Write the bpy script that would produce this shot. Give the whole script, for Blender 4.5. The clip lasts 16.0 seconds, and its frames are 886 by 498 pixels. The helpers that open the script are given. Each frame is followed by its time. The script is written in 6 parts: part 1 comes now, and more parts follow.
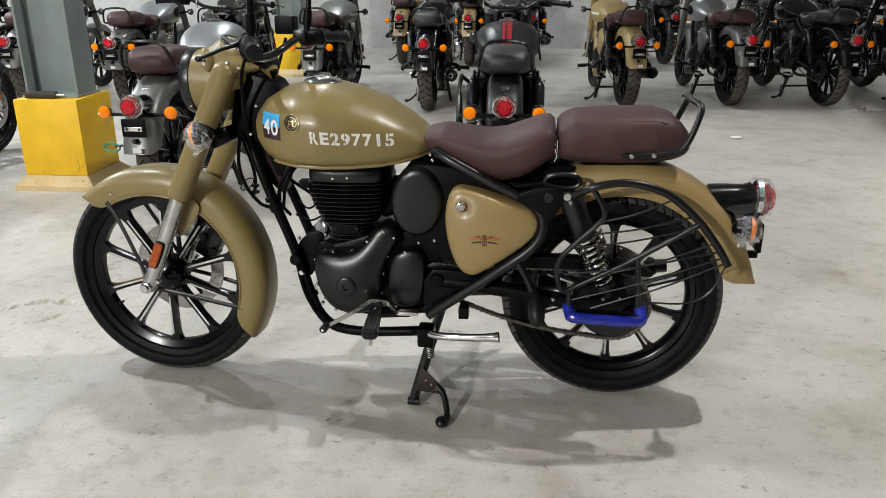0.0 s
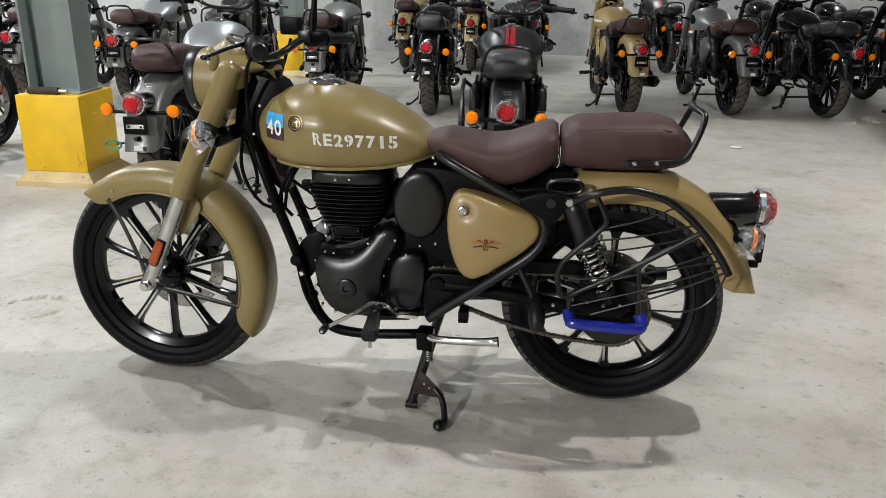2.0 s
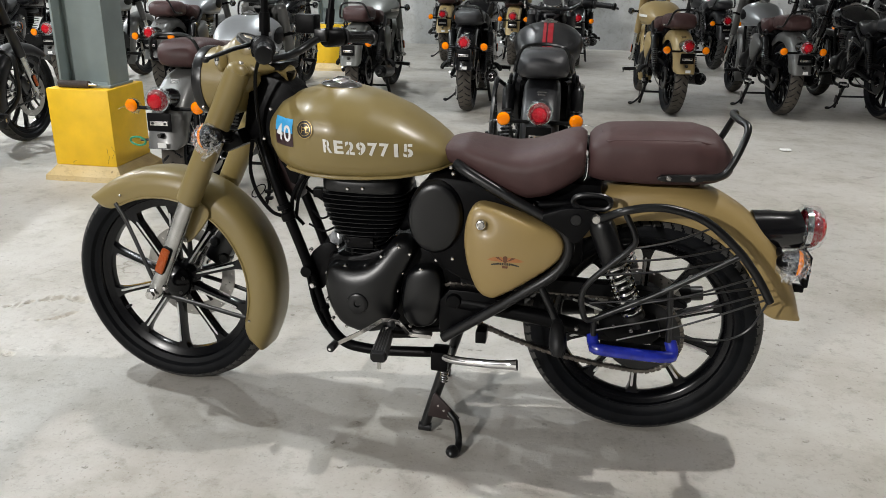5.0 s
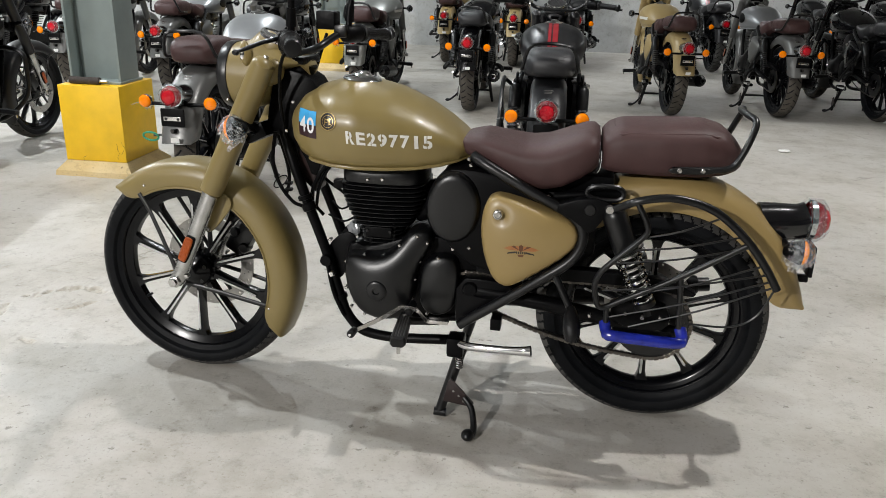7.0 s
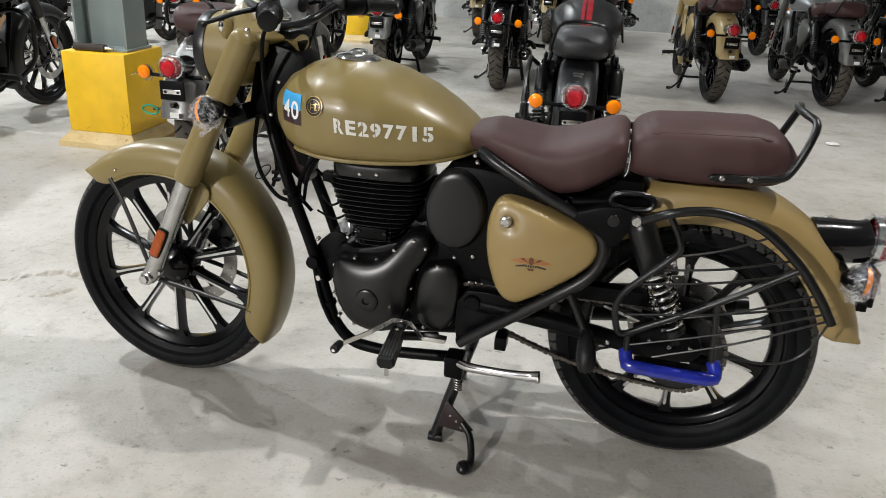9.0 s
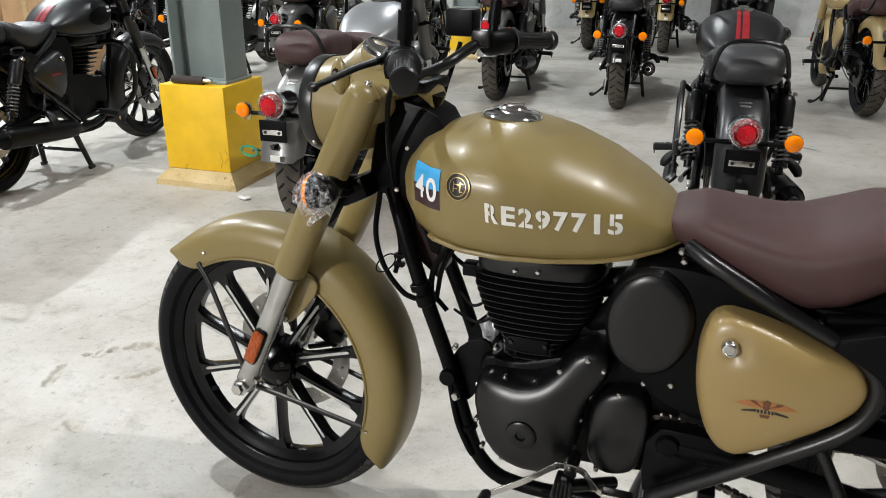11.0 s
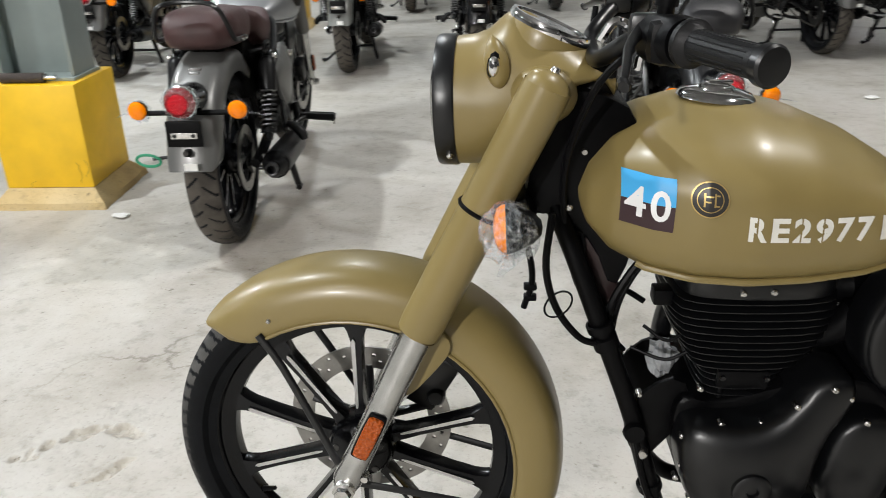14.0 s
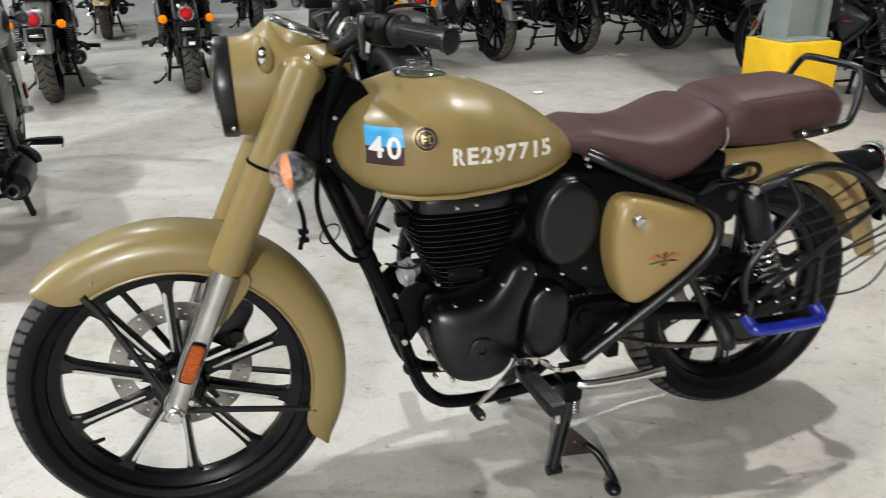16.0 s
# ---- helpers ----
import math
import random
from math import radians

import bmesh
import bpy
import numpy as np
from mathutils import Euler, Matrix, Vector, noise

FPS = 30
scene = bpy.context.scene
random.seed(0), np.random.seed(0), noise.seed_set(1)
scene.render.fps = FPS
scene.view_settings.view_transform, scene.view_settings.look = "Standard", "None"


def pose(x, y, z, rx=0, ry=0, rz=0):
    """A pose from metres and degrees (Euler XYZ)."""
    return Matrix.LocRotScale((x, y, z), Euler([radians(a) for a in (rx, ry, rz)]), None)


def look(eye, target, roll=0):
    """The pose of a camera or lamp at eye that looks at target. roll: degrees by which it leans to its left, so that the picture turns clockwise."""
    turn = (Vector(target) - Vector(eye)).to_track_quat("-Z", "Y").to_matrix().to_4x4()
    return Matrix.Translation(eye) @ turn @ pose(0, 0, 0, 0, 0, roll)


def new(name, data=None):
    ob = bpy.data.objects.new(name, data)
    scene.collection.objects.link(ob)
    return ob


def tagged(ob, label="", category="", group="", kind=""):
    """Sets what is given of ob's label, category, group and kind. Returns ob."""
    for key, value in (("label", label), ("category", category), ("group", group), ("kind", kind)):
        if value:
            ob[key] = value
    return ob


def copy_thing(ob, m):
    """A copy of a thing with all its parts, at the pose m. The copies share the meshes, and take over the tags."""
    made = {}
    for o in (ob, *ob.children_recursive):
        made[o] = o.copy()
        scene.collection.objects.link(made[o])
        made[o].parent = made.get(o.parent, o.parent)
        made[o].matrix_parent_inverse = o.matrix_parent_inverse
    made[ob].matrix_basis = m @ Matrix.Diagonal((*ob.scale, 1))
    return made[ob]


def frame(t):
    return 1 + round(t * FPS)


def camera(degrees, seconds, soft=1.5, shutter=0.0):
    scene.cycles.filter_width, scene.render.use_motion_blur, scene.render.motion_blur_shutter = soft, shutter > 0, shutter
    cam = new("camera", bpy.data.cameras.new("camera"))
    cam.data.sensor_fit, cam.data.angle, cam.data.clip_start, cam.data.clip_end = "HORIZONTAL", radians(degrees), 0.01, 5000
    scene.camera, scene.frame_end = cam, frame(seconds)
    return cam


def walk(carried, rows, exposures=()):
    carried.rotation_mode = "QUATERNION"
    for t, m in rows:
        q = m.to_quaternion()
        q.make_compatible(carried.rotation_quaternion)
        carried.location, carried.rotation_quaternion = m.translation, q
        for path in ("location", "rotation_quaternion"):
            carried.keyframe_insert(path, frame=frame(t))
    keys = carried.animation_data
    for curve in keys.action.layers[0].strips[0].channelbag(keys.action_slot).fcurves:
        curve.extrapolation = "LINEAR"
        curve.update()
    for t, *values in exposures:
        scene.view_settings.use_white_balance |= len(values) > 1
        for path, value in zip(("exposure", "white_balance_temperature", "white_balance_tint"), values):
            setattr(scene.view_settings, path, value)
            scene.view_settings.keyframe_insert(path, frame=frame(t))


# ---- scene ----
cam = camera(59.2, 16.0, soft=0.75, shutter=0.4)
PATH = [
    (0, (0.318, 0.249, 1.252), (0.153, 2.122, 0.571), -0.2),
    (0.5, (0.322, 0.248, 1.251), (0.167, 2.123, 0.573), 0.2),
    (1, (0.313, 0.248, 1.252), (0.164, 2.126, 0.579), 0.6),
    (1.5, (0.307, 0.245, 1.251), (0.161, 2.124, 0.583), 1.0),
    (2, (0.308, 0.248, 1.25), (0.149, 2.125, 0.579), 1.0),
    (2.5, (0.299, 0.26, 1.245), (0.127, 2.134, 0.568), 0.9),
    (3, (0.314, 0.301, 1.247), (0.116, 2.169, 0.56), 0.8),
    (3.5, (0.343, 0.376, 1.251), (0.113, 2.239, 0.56), 0.8),
    (3.7, (0.357, 0.407, 1.251), (0.114, 2.269, 0.562), 0.9),
    (5.8, (0.354, 0.402, 1.269), (0.085, 2.259, 0.576), 1.0),
    (6, (0.35, 0.366, 1.257), (0.077, 2.227, 0.577), 0.8),
    (6.5, (0.317, 0.322, 1.256), (0.065, 2.185, 0.573), 1.1),
    (7, (0.309, 0.322, 1.252), (0.058, 2.184, 0.566), 1.6),
    (7.5, (0.322, 0.363, 1.252), (0.054, 2.218, 0.552), 2.1),
    (8, (0.375, 0.465, 1.252), (0.081, 2.31, 0.54), 2.5),
    (8.2, (0.399, 0.499, 1.248), (0.098, 2.341, 0.53), 2.7),
    (10.3, (0.144, 0.915, 1.23), (-0.293, 2.704, 0.451), 1.5),
    (10.5, (0.124, 0.987, 1.234), (-0.354, 2.769, 0.463), 1.1),
    (11, (0.079, 1.087, 1.242), (-0.473, 2.862, 0.505), 0.3),
    (11.5, (0.0, 1.13, 1.237), (-0.518, 2.92, 0.51), 0.4),
    (12, (-0.153, 1.159, 1.235), (-0.557, 2.973, 0.496), 0.2),
    (12.5, (-0.284, 1.171, 1.238), (-0.627, 2.99, 0.481), -0.1),
    (13, (-0.391, 1.237, 1.214), (-0.702, 3.054, 0.437), -0.6),
    (13.5, (-0.497, 1.346, 1.209), (-0.742, 3.159, 0.403), -1.4),
    (14, (-0.583, 1.366, 1.207), (-0.629, 3.191, 0.39), -1.1),
    (14.5, (-0.711, 1.29, 1.21), (-0.483, 3.096, 0.38), -0.9),
    (15, (-0.759, 1.212, 1.22), (-0.354, 2.989, 0.394), -0.6),
    (15.5, (-0.752, 1.096, 1.229), (-0.245, 2.865, 0.447), -0.3),
    (16, (-0.724, 0.964, 1.226), (-0.089, 2.695, 0.453), -0.4),
]
walk(cam, [(t, look(eye, target, roll)) for t, eye, target, roll in PATH],
     exposures=[(0, 0.33), (3.5, 0.33), (6.0, 0.35), (10.5, 0.43), (12.5, 0.44), (14.0, 0.44), (15.0, 0.56), (16.0, 0.62)])

# ---------------------------------------------------------------- light
world = bpy.data.worlds.new("hall_air")
scene.world = world
world.use_nodes = True
world.node_tree.nodes["Background"].inputs[0].default_value = (0.75, 0.83, 0.9, 1)
world.node_tree.nodes["Background"].inputs[1].default_value = 0.008


def hall_lamp(x, y, z, watts, radius=0.075, colour=(0.965, 0.98, 1.0)):
    lamp = bpy.data.lights.new("hall_lamp", "AREA")
    lamp.shape, lamp.size = "DISK", radius * 2
    lamp.energy, lamp.color = watts, colour
    ob = new("hall_lamp", lamp)
    ob.location = (x, y, z)
    return ob


# high-bay lamps in staggered rows under the roof, and two lamps added under the deck
# outermost roof lamps are unseen fill; the deck pair only brightens the back wall
COOL, WARM = (0.92, 0.972, 1.0), (1.0, 0.978, 0.95)
for lamp_row in ((-3.85, 3.60, 5.6, 175, 0.07, COOL), (2.55, 3.43, 5.6, 155, 0.07, WARM), (-11.0, 3.6, 5.6, 150, 0.075, COOL), (10.4, 3.5, 5.6, 60, 0.075, WARM),
                 (-9.1, 8.66, 5.6, 600, 0.09, COOL), (-1.77, 8.66, 5.6, 115, 0.07, COOL),
                 (-3.3, -2.4, 5.6, 60, 0.08), (-9.0, -2.4, 5.6, 90, 0.08), (2.4, 12.5, 2.8, 30), (5.4, 12.5, 2.8, 30)):
    hall_lamp(*lamp_row)
# a floodlight high on the far side of the hall, behind the camera, tilted down at the aisle
hall_lamp(-5.4, -8.1, 4.9, 700, 0.12, WARM).rotation_euler = Vector((6.0, 10.5, -4.3)).to_track_quat('-Z', 'Y').to_euler()

# ---------------------------------------------------------------- materials


def nodes_of(m):
    m.use_nodes = True
    return m.node_tree, m.node_tree.nodes["Principled BSDF"]


def link(tree, a, b):
    tree.links.new(a, b)


def noise_node(tree, scale, detail=4.0, rough=0.55, kind="Object"):
    co = tree.nodes.new("ShaderNodeTexCoord")
    n = tree.nodes.new("ShaderNodeTexNoise")
    n.inputs["Scale"].default_value, n.inputs["Detail"].default_value, n.inputs["Roughness"].default_value = scale, detail, rough
    link(tree, co.outputs[kind], n.inputs["Vector"])
    return n


def ramp_node(tree, src, stops):
    r = tree.nodes.new("ShaderNodeValToRGB")
    while len(r.color_ramp.elements) < len(stops):
        r.color_ramp.elements.new(0.5)
    for e, (p, c) in zip(r.color_ramp.elements, stops):
        e.position, e.color = p, (*c, 1)
    link(tree, src, r.inputs["Fac"])
    return r


def surface(name, colour, rough=0.5, metal=0.0, vary=0.12, scale=18.0, bump=0.0, bump_scale=200.0, coat=0.0, rough_vary=0.12, ior=None, spec=0.5):
    """A surface with two scales of variation in colour, gloss and relief."""
    m = bpy.data.materials.new(name)
    tree, b = nodes_of(m)
    n1 = noise_node(tree, scale, 6)
    lo = tuple(max(0, c * (1 - vary)) for c in colour)
    hi = tuple(min(1, c * (1 + vary)) for c in colour)
    r = ramp_node(tree, n1.outputs["Fac"], [(0.3, lo), (0.7, hi)])
    link(tree, r.outputs["Color"], b.inputs["Base Color"])
    n2 = noise_node(tree, scale * 3.7, 5)
    mr = tree.nodes.new("ShaderNodeMapRange")
    mr.inputs[3].default_value, mr.inputs[4].default_value = max(0.02, rough * (1 - rough_vary)), min(1, rough * (1 + rough_vary))
    link(tree, n2.outputs["Fac"], mr.inputs[0])
    link(tree, mr.outputs[0], b.inputs["Roughness"])
    b.inputs["Metallic"].default_value = metal
    b.inputs["Specular IOR Level"].default_value = spec
    b.inputs["Coat Weight"].default_value = coat
    b.inputs["Coat Roughness"].default_value = 0.15
    if ior:
        b.inputs["IOR"].default_value = ior
    if bump:
        n3 = noise_node(tree, bump_scale, 3)
        bp = tree.nodes.new("ShaderNodeBump")
        bp.inputs["Strength"].default_value, bp.inputs["Distance"].default_value = bump, 0.002
        link(tree, n3.outputs["Fac"], bp.inputs["Height"])
        link(tree, bp.outputs["Normal"], b.inputs["Normal"])
    return m


def lens(name, colour, rough=0.12, facets=0.9):
    m = bpy.data.materials.new(name)
    tree, b = nodes_of(m)
    b.inputs["Base Color"].default_value = (*colour, 1)
    b.inputs["Roughness"].default_value = rough
    b.inputs["Coat Weight"].default_value = 0.08
    b.inputs["Specular IOR Level"].default_value = 0.4
    v = tree.nodes.new("ShaderNodeTexVoronoi")
    v.inputs["Scale"].default_value = 180
    co = tree.nodes.new("ShaderNodeTexCoord")
    link(tree, co.outputs["Object"], v.inputs["Vector"])
    bp = tree.nodes.new("ShaderNodeBump")
    bp.inputs["Strength"].default_value, bp.inputs["Distance"].default_value = facets, 0.005
    link(tree, v.outputs["Distance"], bp.inputs["Height"])
    link(tree, bp.outputs["Normal"], b.inputs["Normal"])
    return m


def film_wrap(name, thin=1.0):
    """Thin clear film: nearly see-through, with bright crinkles."""
    m = bpy.data.materials.new(name)
    tree, b = nodes_of(m)
    out = tree.nodes["Material Output"]
    clear = tree.nodes.new("ShaderNodeBsdfTransparent")
    clear.inputs["Color"].default_value = (0.93, 0.94, 0.95, 1)
    shine = tree.nodes.new("ShaderNodeBsdfGlossy")
    shine.inputs["Color"].default_value = (0.95, 0.96, 0.97, 1)
    shine.inputs["Roughness"].default_value = 0.22
    mix = tree.nodes.new("ShaderNodeMixShader")
    n = noise_node(tree, 120, 4)
    bp = tree.nodes.new("ShaderNodeBump")
    bp.inputs["Strength"].default_value, bp.inputs["Distance"].default_value = 1.0, 0.008
    link(tree, n.outputs["Fac"], bp.inputs["Height"])
    link(tree, bp.outputs["Normal"], shine.inputs["Normal"])
    fold = ramp_node(tree, n.outputs["Fac"], [(0.40, (0.16 * thin,) * 3), (0.60, (0.72 * thin,) * 3)])
    link(tree, fold.outputs["Color"], mix.inputs[0])
    link(tree, clear.outputs[0], mix.inputs[1])
    link(tree, shine.outputs[0], mix.inputs[2])
    link(tree, mix.outputs[0], out.inputs["Surface"])
    return m


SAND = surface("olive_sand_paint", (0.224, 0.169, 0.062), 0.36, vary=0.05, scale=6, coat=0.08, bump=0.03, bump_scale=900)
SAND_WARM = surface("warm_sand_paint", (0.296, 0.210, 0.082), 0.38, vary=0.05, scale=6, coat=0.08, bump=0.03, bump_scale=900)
BROWN_SEAT = surface("brown_vinyl", (0.060, 0.031, 0.030), 0.50, spec=0.28, vary=0.12, scale=14, bump=0.25, bump_scale=700)
BLACK_SEAT = surface("black_vinyl", (0.020, 0.020, 0.022), 0.46, vary=0.15, scale=14, bump=0.25, bump_scale=700)
BLACK_MATT = surface("black_powder_coat", (0.0022, 0.0022, 0.0026), 0.32, spec=0.11, vary=0.25, scale=30, bump=0.15, bump_scale=900)
BLACK_SATIN = surface("black_satin_metal", (0.0034, 0.0036, 0.0042), 0.32, spec=0.46, vary=0.2, scale=20, bump=0.05, bump_scale=700)
RIM_BLACK = surface("black_wheel_enamel", (0.0024, 0.0026, 0.0034), 0.22, spec=0.24, vary=0.2, scale=20, coat=0.06)
BLACK_GLOSS = surface("black_gloss_paint", (0.004, 0.004, 0.005), 0.12, vary=0.2, scale=10, coat=0.5)
BLACK_PLASTIC = surface("black_plastic", (0.0026, 0.0026, 0.0030), 0.40, spec=0.10, vary=0.2, scale=40, bump=0.12, bump_scale=1200)
RUBBER = surface("tyre_rubber", (0.0044, 0.0049, 0.0060), 0.48, spec=0.12, vary=0.35, scale=22, bump=0.25, bump_scale=500)
RUBBER_DUSTY = surface("dusty_tyre_rubber", (0.066, 0.058, 0.049), 0.85, spec=0.3, vary=0.5, scale=9, bump=0.25, bump_scale=500)
TREAD = surface("tyre_tread_rubber", (0.062, 0.060, 0.057), 0.7, spec=0.2, vary=0.4, scale=14, bump=0.2, bump_scale=500)
RED_DEEP = lens("deep_red_lens", (0.26, 0.003, 0.008), 0.08)
GRIP_WORN = surface("worn_grip_rubber", (0.030, 0.030, 0.030), 0.6, spec=0.3, vary=0.4, scale=50, bump=0.4, bump_scale=400)
GRIP = surface("grip_rubber", (0.006, 0.006, 0.0066), 0.42, spec=0.3, vary=0.2, scale=40, bump=0.3, bump_scale=600)
ALLOY = surface("cast_aluminium", (0.54, 0.54, 0.53), 0.26, metal=1.0, vary=0.14, scale=25, bump=0.08, bump_scale=500)
MACHINED = surface("machined_spoke_face", (0.84, 0.83, 0.81), 0.36, metal=0.5, vary=0.08, scale=40)
CHROME = surface("chrome", (0.78, 0.78, 0.79), 0.08, metal=1.0, vary=0.04, scale=20)
DARK_STEEL = surface("dull_spring_steel", (0.20, 0.20, 0.20), 0.38, metal=1.0, vary=0.2, scale=60)
POLISHED = surface("polished_lever_steel", (0.62, 0.60, 0.58), 0.2, metal=1.0, vary=0.12, scale=40)
STEEL = surface("zinc_bolt_steel", (0.60, 0.59, 0.57), 0.26, metal=1.0, vary=0.12, scale=80)
CHAIN = surface("oiled_chain_steel", (0.13, 0.118, 0.105), 0.36, metal=1.0, vary=0.4, scale=60)
DISC = surface("brake_disc_steel", (0.34, 0.33, 0.31), 0.33, metal=1.0, vary=0.1, scale=50)
RED_LENS = lens("red_lens", (0.58, 0.006, 0.016), 0.08)
AMBER_LENS = lens("amber_lens", (1.0, 0.25, 0.0005), 0.08, 0.2)
REFLECTOR = lens("orange_reflector", (0.40, 0.070, 0.003), 0.3)
WRAP = film_wrap("clear_wrapping_film", 0.55)
WRAP_THIN = film_wrap("thin_clear_wrapping_film", 0.34)
BLUE_WRAP = surface("blue_plastic_sleeve", (0.010, 0.020, 0.27), 0.2, vary=0.25, scale=40, bump=0.5, bump_scale=120, coat=0.4)
WHITE_INK = surface("white_stencil_paint", (0.72, 0.71, 0.66), 0.5, vary=0.06, scale=30)
STICKER_BLUE = surface("sticker_sky_blue", (0.06, 0.40, 0.78), 0.4, vary=0.05)
STICKER_DARK = surface("sticker_maroon", (0.035, 0.014, 0.018), 0.4, vary=0.05)
STICKER_WHITE = surface("sticker_white", (0.80, 0.80, 0.80), 0.4, vary=0.03)
GOLD = surface("badge_gold", (0.50, 0.36, 0.14), 0.35, metal=0.8, vary=0.1, scale=60)
COPPER_INK = surface("copper_decal", (0.36, 0.14, 0.045), 0.4, vary=0.15, scale=60)
COPPER_DARK = surface("brown_decal", (0.12, 0.045, 0.018), 0.4, vary=0.15, scale=60)
DIRTY_FILM = surface("grey_plastic_film", (0.30, 0.31, 0.32), 0.25, vary=0.3, scale=60, coat=0.3)
FRAME_BROWN = surface("dark_brown_frame_paint", (0.022, 0.013, 0.013), 0.34, vary=0.15, scale=12)
DECAL_BLACK = surface("decal_black", (0.02, 0.018, 0.016), 0.4, vary=0.1)
GUNMETAL = surface("gunmetal_paint", (0.135, 0.135, 0.130), 0.38, metal=0.35, vary=0.06, scale=8, coat=0.1)
SILVER = surface("silver_grey_paint", (0.28, 0.29, 0.30), 0.34, metal=0.5, vary=0.05, scale=8, coat=0.1)
MARSH = surface("marsh_green_grey_paint", (0.16, 0.165, 0.155), 0.36, metal=0.25, vary=0.06, scale=8, coat=0.1)
SAND_LIGHT = surface("light_sand_paint", (0.34, 0.25, 0.11), 0.38, vary=0.05, scale=6)
BLACK_PAINT = surface("matt_black_paint", (0.0080, 0.0082, 0.0095), 0.36, spec=0.5, vary=0.12, scale=9, coat=0.03)
RED_STRIPE = surface("red_stripe_paint", (0.24, 0.010, 0.016), 0.35, vary=0.06)
GLASS_DIAL = surface("dial_glass", (0.03, 0.03, 0.032), 0.06, vary=0.1, coat=0.8)
CARD = surface("brown_cardboard", (0.36, 0.22, 0.11), 0.8, vary=0.12, scale=9, bump=0.2, bump_scale=120)
GREEN_PLASTIC = surface("green_plastic_tag", (0.02, 0.26, 0.13), 0.4, vary=0.1)
DIRTY_WHITE = surface("paper_label", (0.72, 0.72, 0.70), 0.6, vary=0.06, scale=40)
GREY_PAINT = surface("grey_green_steel_paint", (0.23, 0.27, 0.262), 0.42, vary=0.10, scale=5, bump=0.12, bump_scale=60)


def mix_mul(tree, a, b, fac):
    m = tree.nodes.new("ShaderNodeMix")
    m.data_type, m.blend_type = "RGBA", "MULTIPLY"
    if isinstance(fac, float):
        m.inputs[0].default_value = fac
    else:
        link(tree, fac, m.inputs[0])
    link(tree, a, m.inputs[6])
    link(tree, b, m.inputs[7])
    return m.outputs[2]


def concrete(name, dark, mid, light, bump, pits=0.6):
    m = bpy.data.materials.new(name)
    tree, b = nodes_of(m)
    big = noise_node(tree, 0.5, 6, 0.6)
    patch = noise_node(tree, 2.4, 10, 0.68)
    fine = noise_node(tree, 13.0, 9, 0.72)
    grit = noise_node(tree, 85.0, 5, 0.65)
    pit = noise_node(tree, 24.0, 4, 0.75)
    base = ramp_node(tree, big.outputs["Fac"], [(0.32, dark), (0.48, mid), (0.64, light)])
    r1 = ramp_node(tree, patch.outputs["Fac"], [(0.30, (0.66, 0.63, 0.58)), (0.44, (0.89, 0.875, 0.845)), (0.56, (1, 1, 1)), (0.72, (0.92, 0.905, 0.875))])
    r2 = ramp_node(tree, fine.outputs["Fac"], [(0.32, (0.68, 0.665, 0.635)), (0.47, (0.96, 0.955, 0.945)), (0.8, (1, 1, 1))])
    r3 = ramp_node(tree, grit.outputs["Fac"], [(0.30, (0.70, 0.68, 0.65)), (0.44, (1, 1, 1))])
    r4 = ramp_node(tree, pit.outputs["Fac"], [(0.0, (0.34, 0.32, 0.29)), (0.285, (0.5, 0.48, 0.45)), (0.33, (1, 1, 1))])
    col = mix_mul(tree, base.outputs["Color"], r1.outputs["Color"], 0.85)
    col = mix_mul(tree, col, r2.outputs["Color"], 0.85)
    col = mix_mul(tree, col, r3.outputs["Color"], 0.75)
    col = mix_mul(tree, col, r4.outputs["Color"], pits)
    # sparse chips and dark specks of two sizes
    for size, share, depth in ((26.0, 0.74, 0.42), (62.0, 0.70, 0.55)):
        cell = tree.nodes.new("ShaderNodeTexVoronoi")
        cell.inputs["Scale"].default_value = size
        where = tree.nodes.new("ShaderNodeTexCoord")
        bend = noise_node(tree, size * 1.6, 4, 0.7)
        push = tree.nodes.new("ShaderNodeVectorMath")
        push.operation = "MULTIPLY_ADD"
        push.inputs[1].default_value = (1.3 / size, 1.3 / size, 0.0)
        link(tree, bend.outputs["Color"], push.inputs[0])
        link(tree, where.outputs["Object"], push.inputs[2])
        link(tree, push.outputs[0], cell.inputs["Vector"])
        spot = ramp_node(tree, cell.outputs["Distance"], [(0.10, (depth, depth * 0.96, depth * 0.90)), (0.24, (1, 1, 1))])
        some = ramp_node(tree, cell.outputs["Color"], [(share, (0, 0, 0)), (share + 0.04, (1, 1, 1))])
        gate2 = noise_node(tree, 1.7, 4, 0.6)
        gate2r = ramp_node(tree, gate2.outputs["Fac"], [(0.36, (0.15, 0.15, 0.15)), (0.60, (1, 1, 1))])
        both = mix_mul(tree, some.outputs["Color"], gate2r.outputs["Color"], 1.0)
        col = mix_mul(tree, col, spot.outputs["Color"], both)
    # a few hairline cracks, broken up
    vor = tree.nodes.new("ShaderNodeTexVoronoi")
    vor.feature = "DISTANCE_TO_EDGE"
    vor.inputs["Scale"].default_value = 0.42
    co = tree.nodes.new("ShaderNodeTexCoord")
    warp = noise_node(tree, 2.6, 8, 0.65)
    add = tree.nodes.new("ShaderNodeVectorMath")
    add.operation = "MULTIPLY_ADD"
    add.inputs[1].default_value = (0.5, 0.5, 0.0)
    link(tree, warp.outputs["Color"], add.inputs[0])
    link(tree, co.outputs["Object"], add.inputs[2])
    link(tree, add.outputs[0], vor.inputs["Vector"])
    crack = ramp_node(tree, vor.outputs["Distance"], [(0.0, (0.55, 0.53, 0.50)), (0.004, (1, 1, 1))])
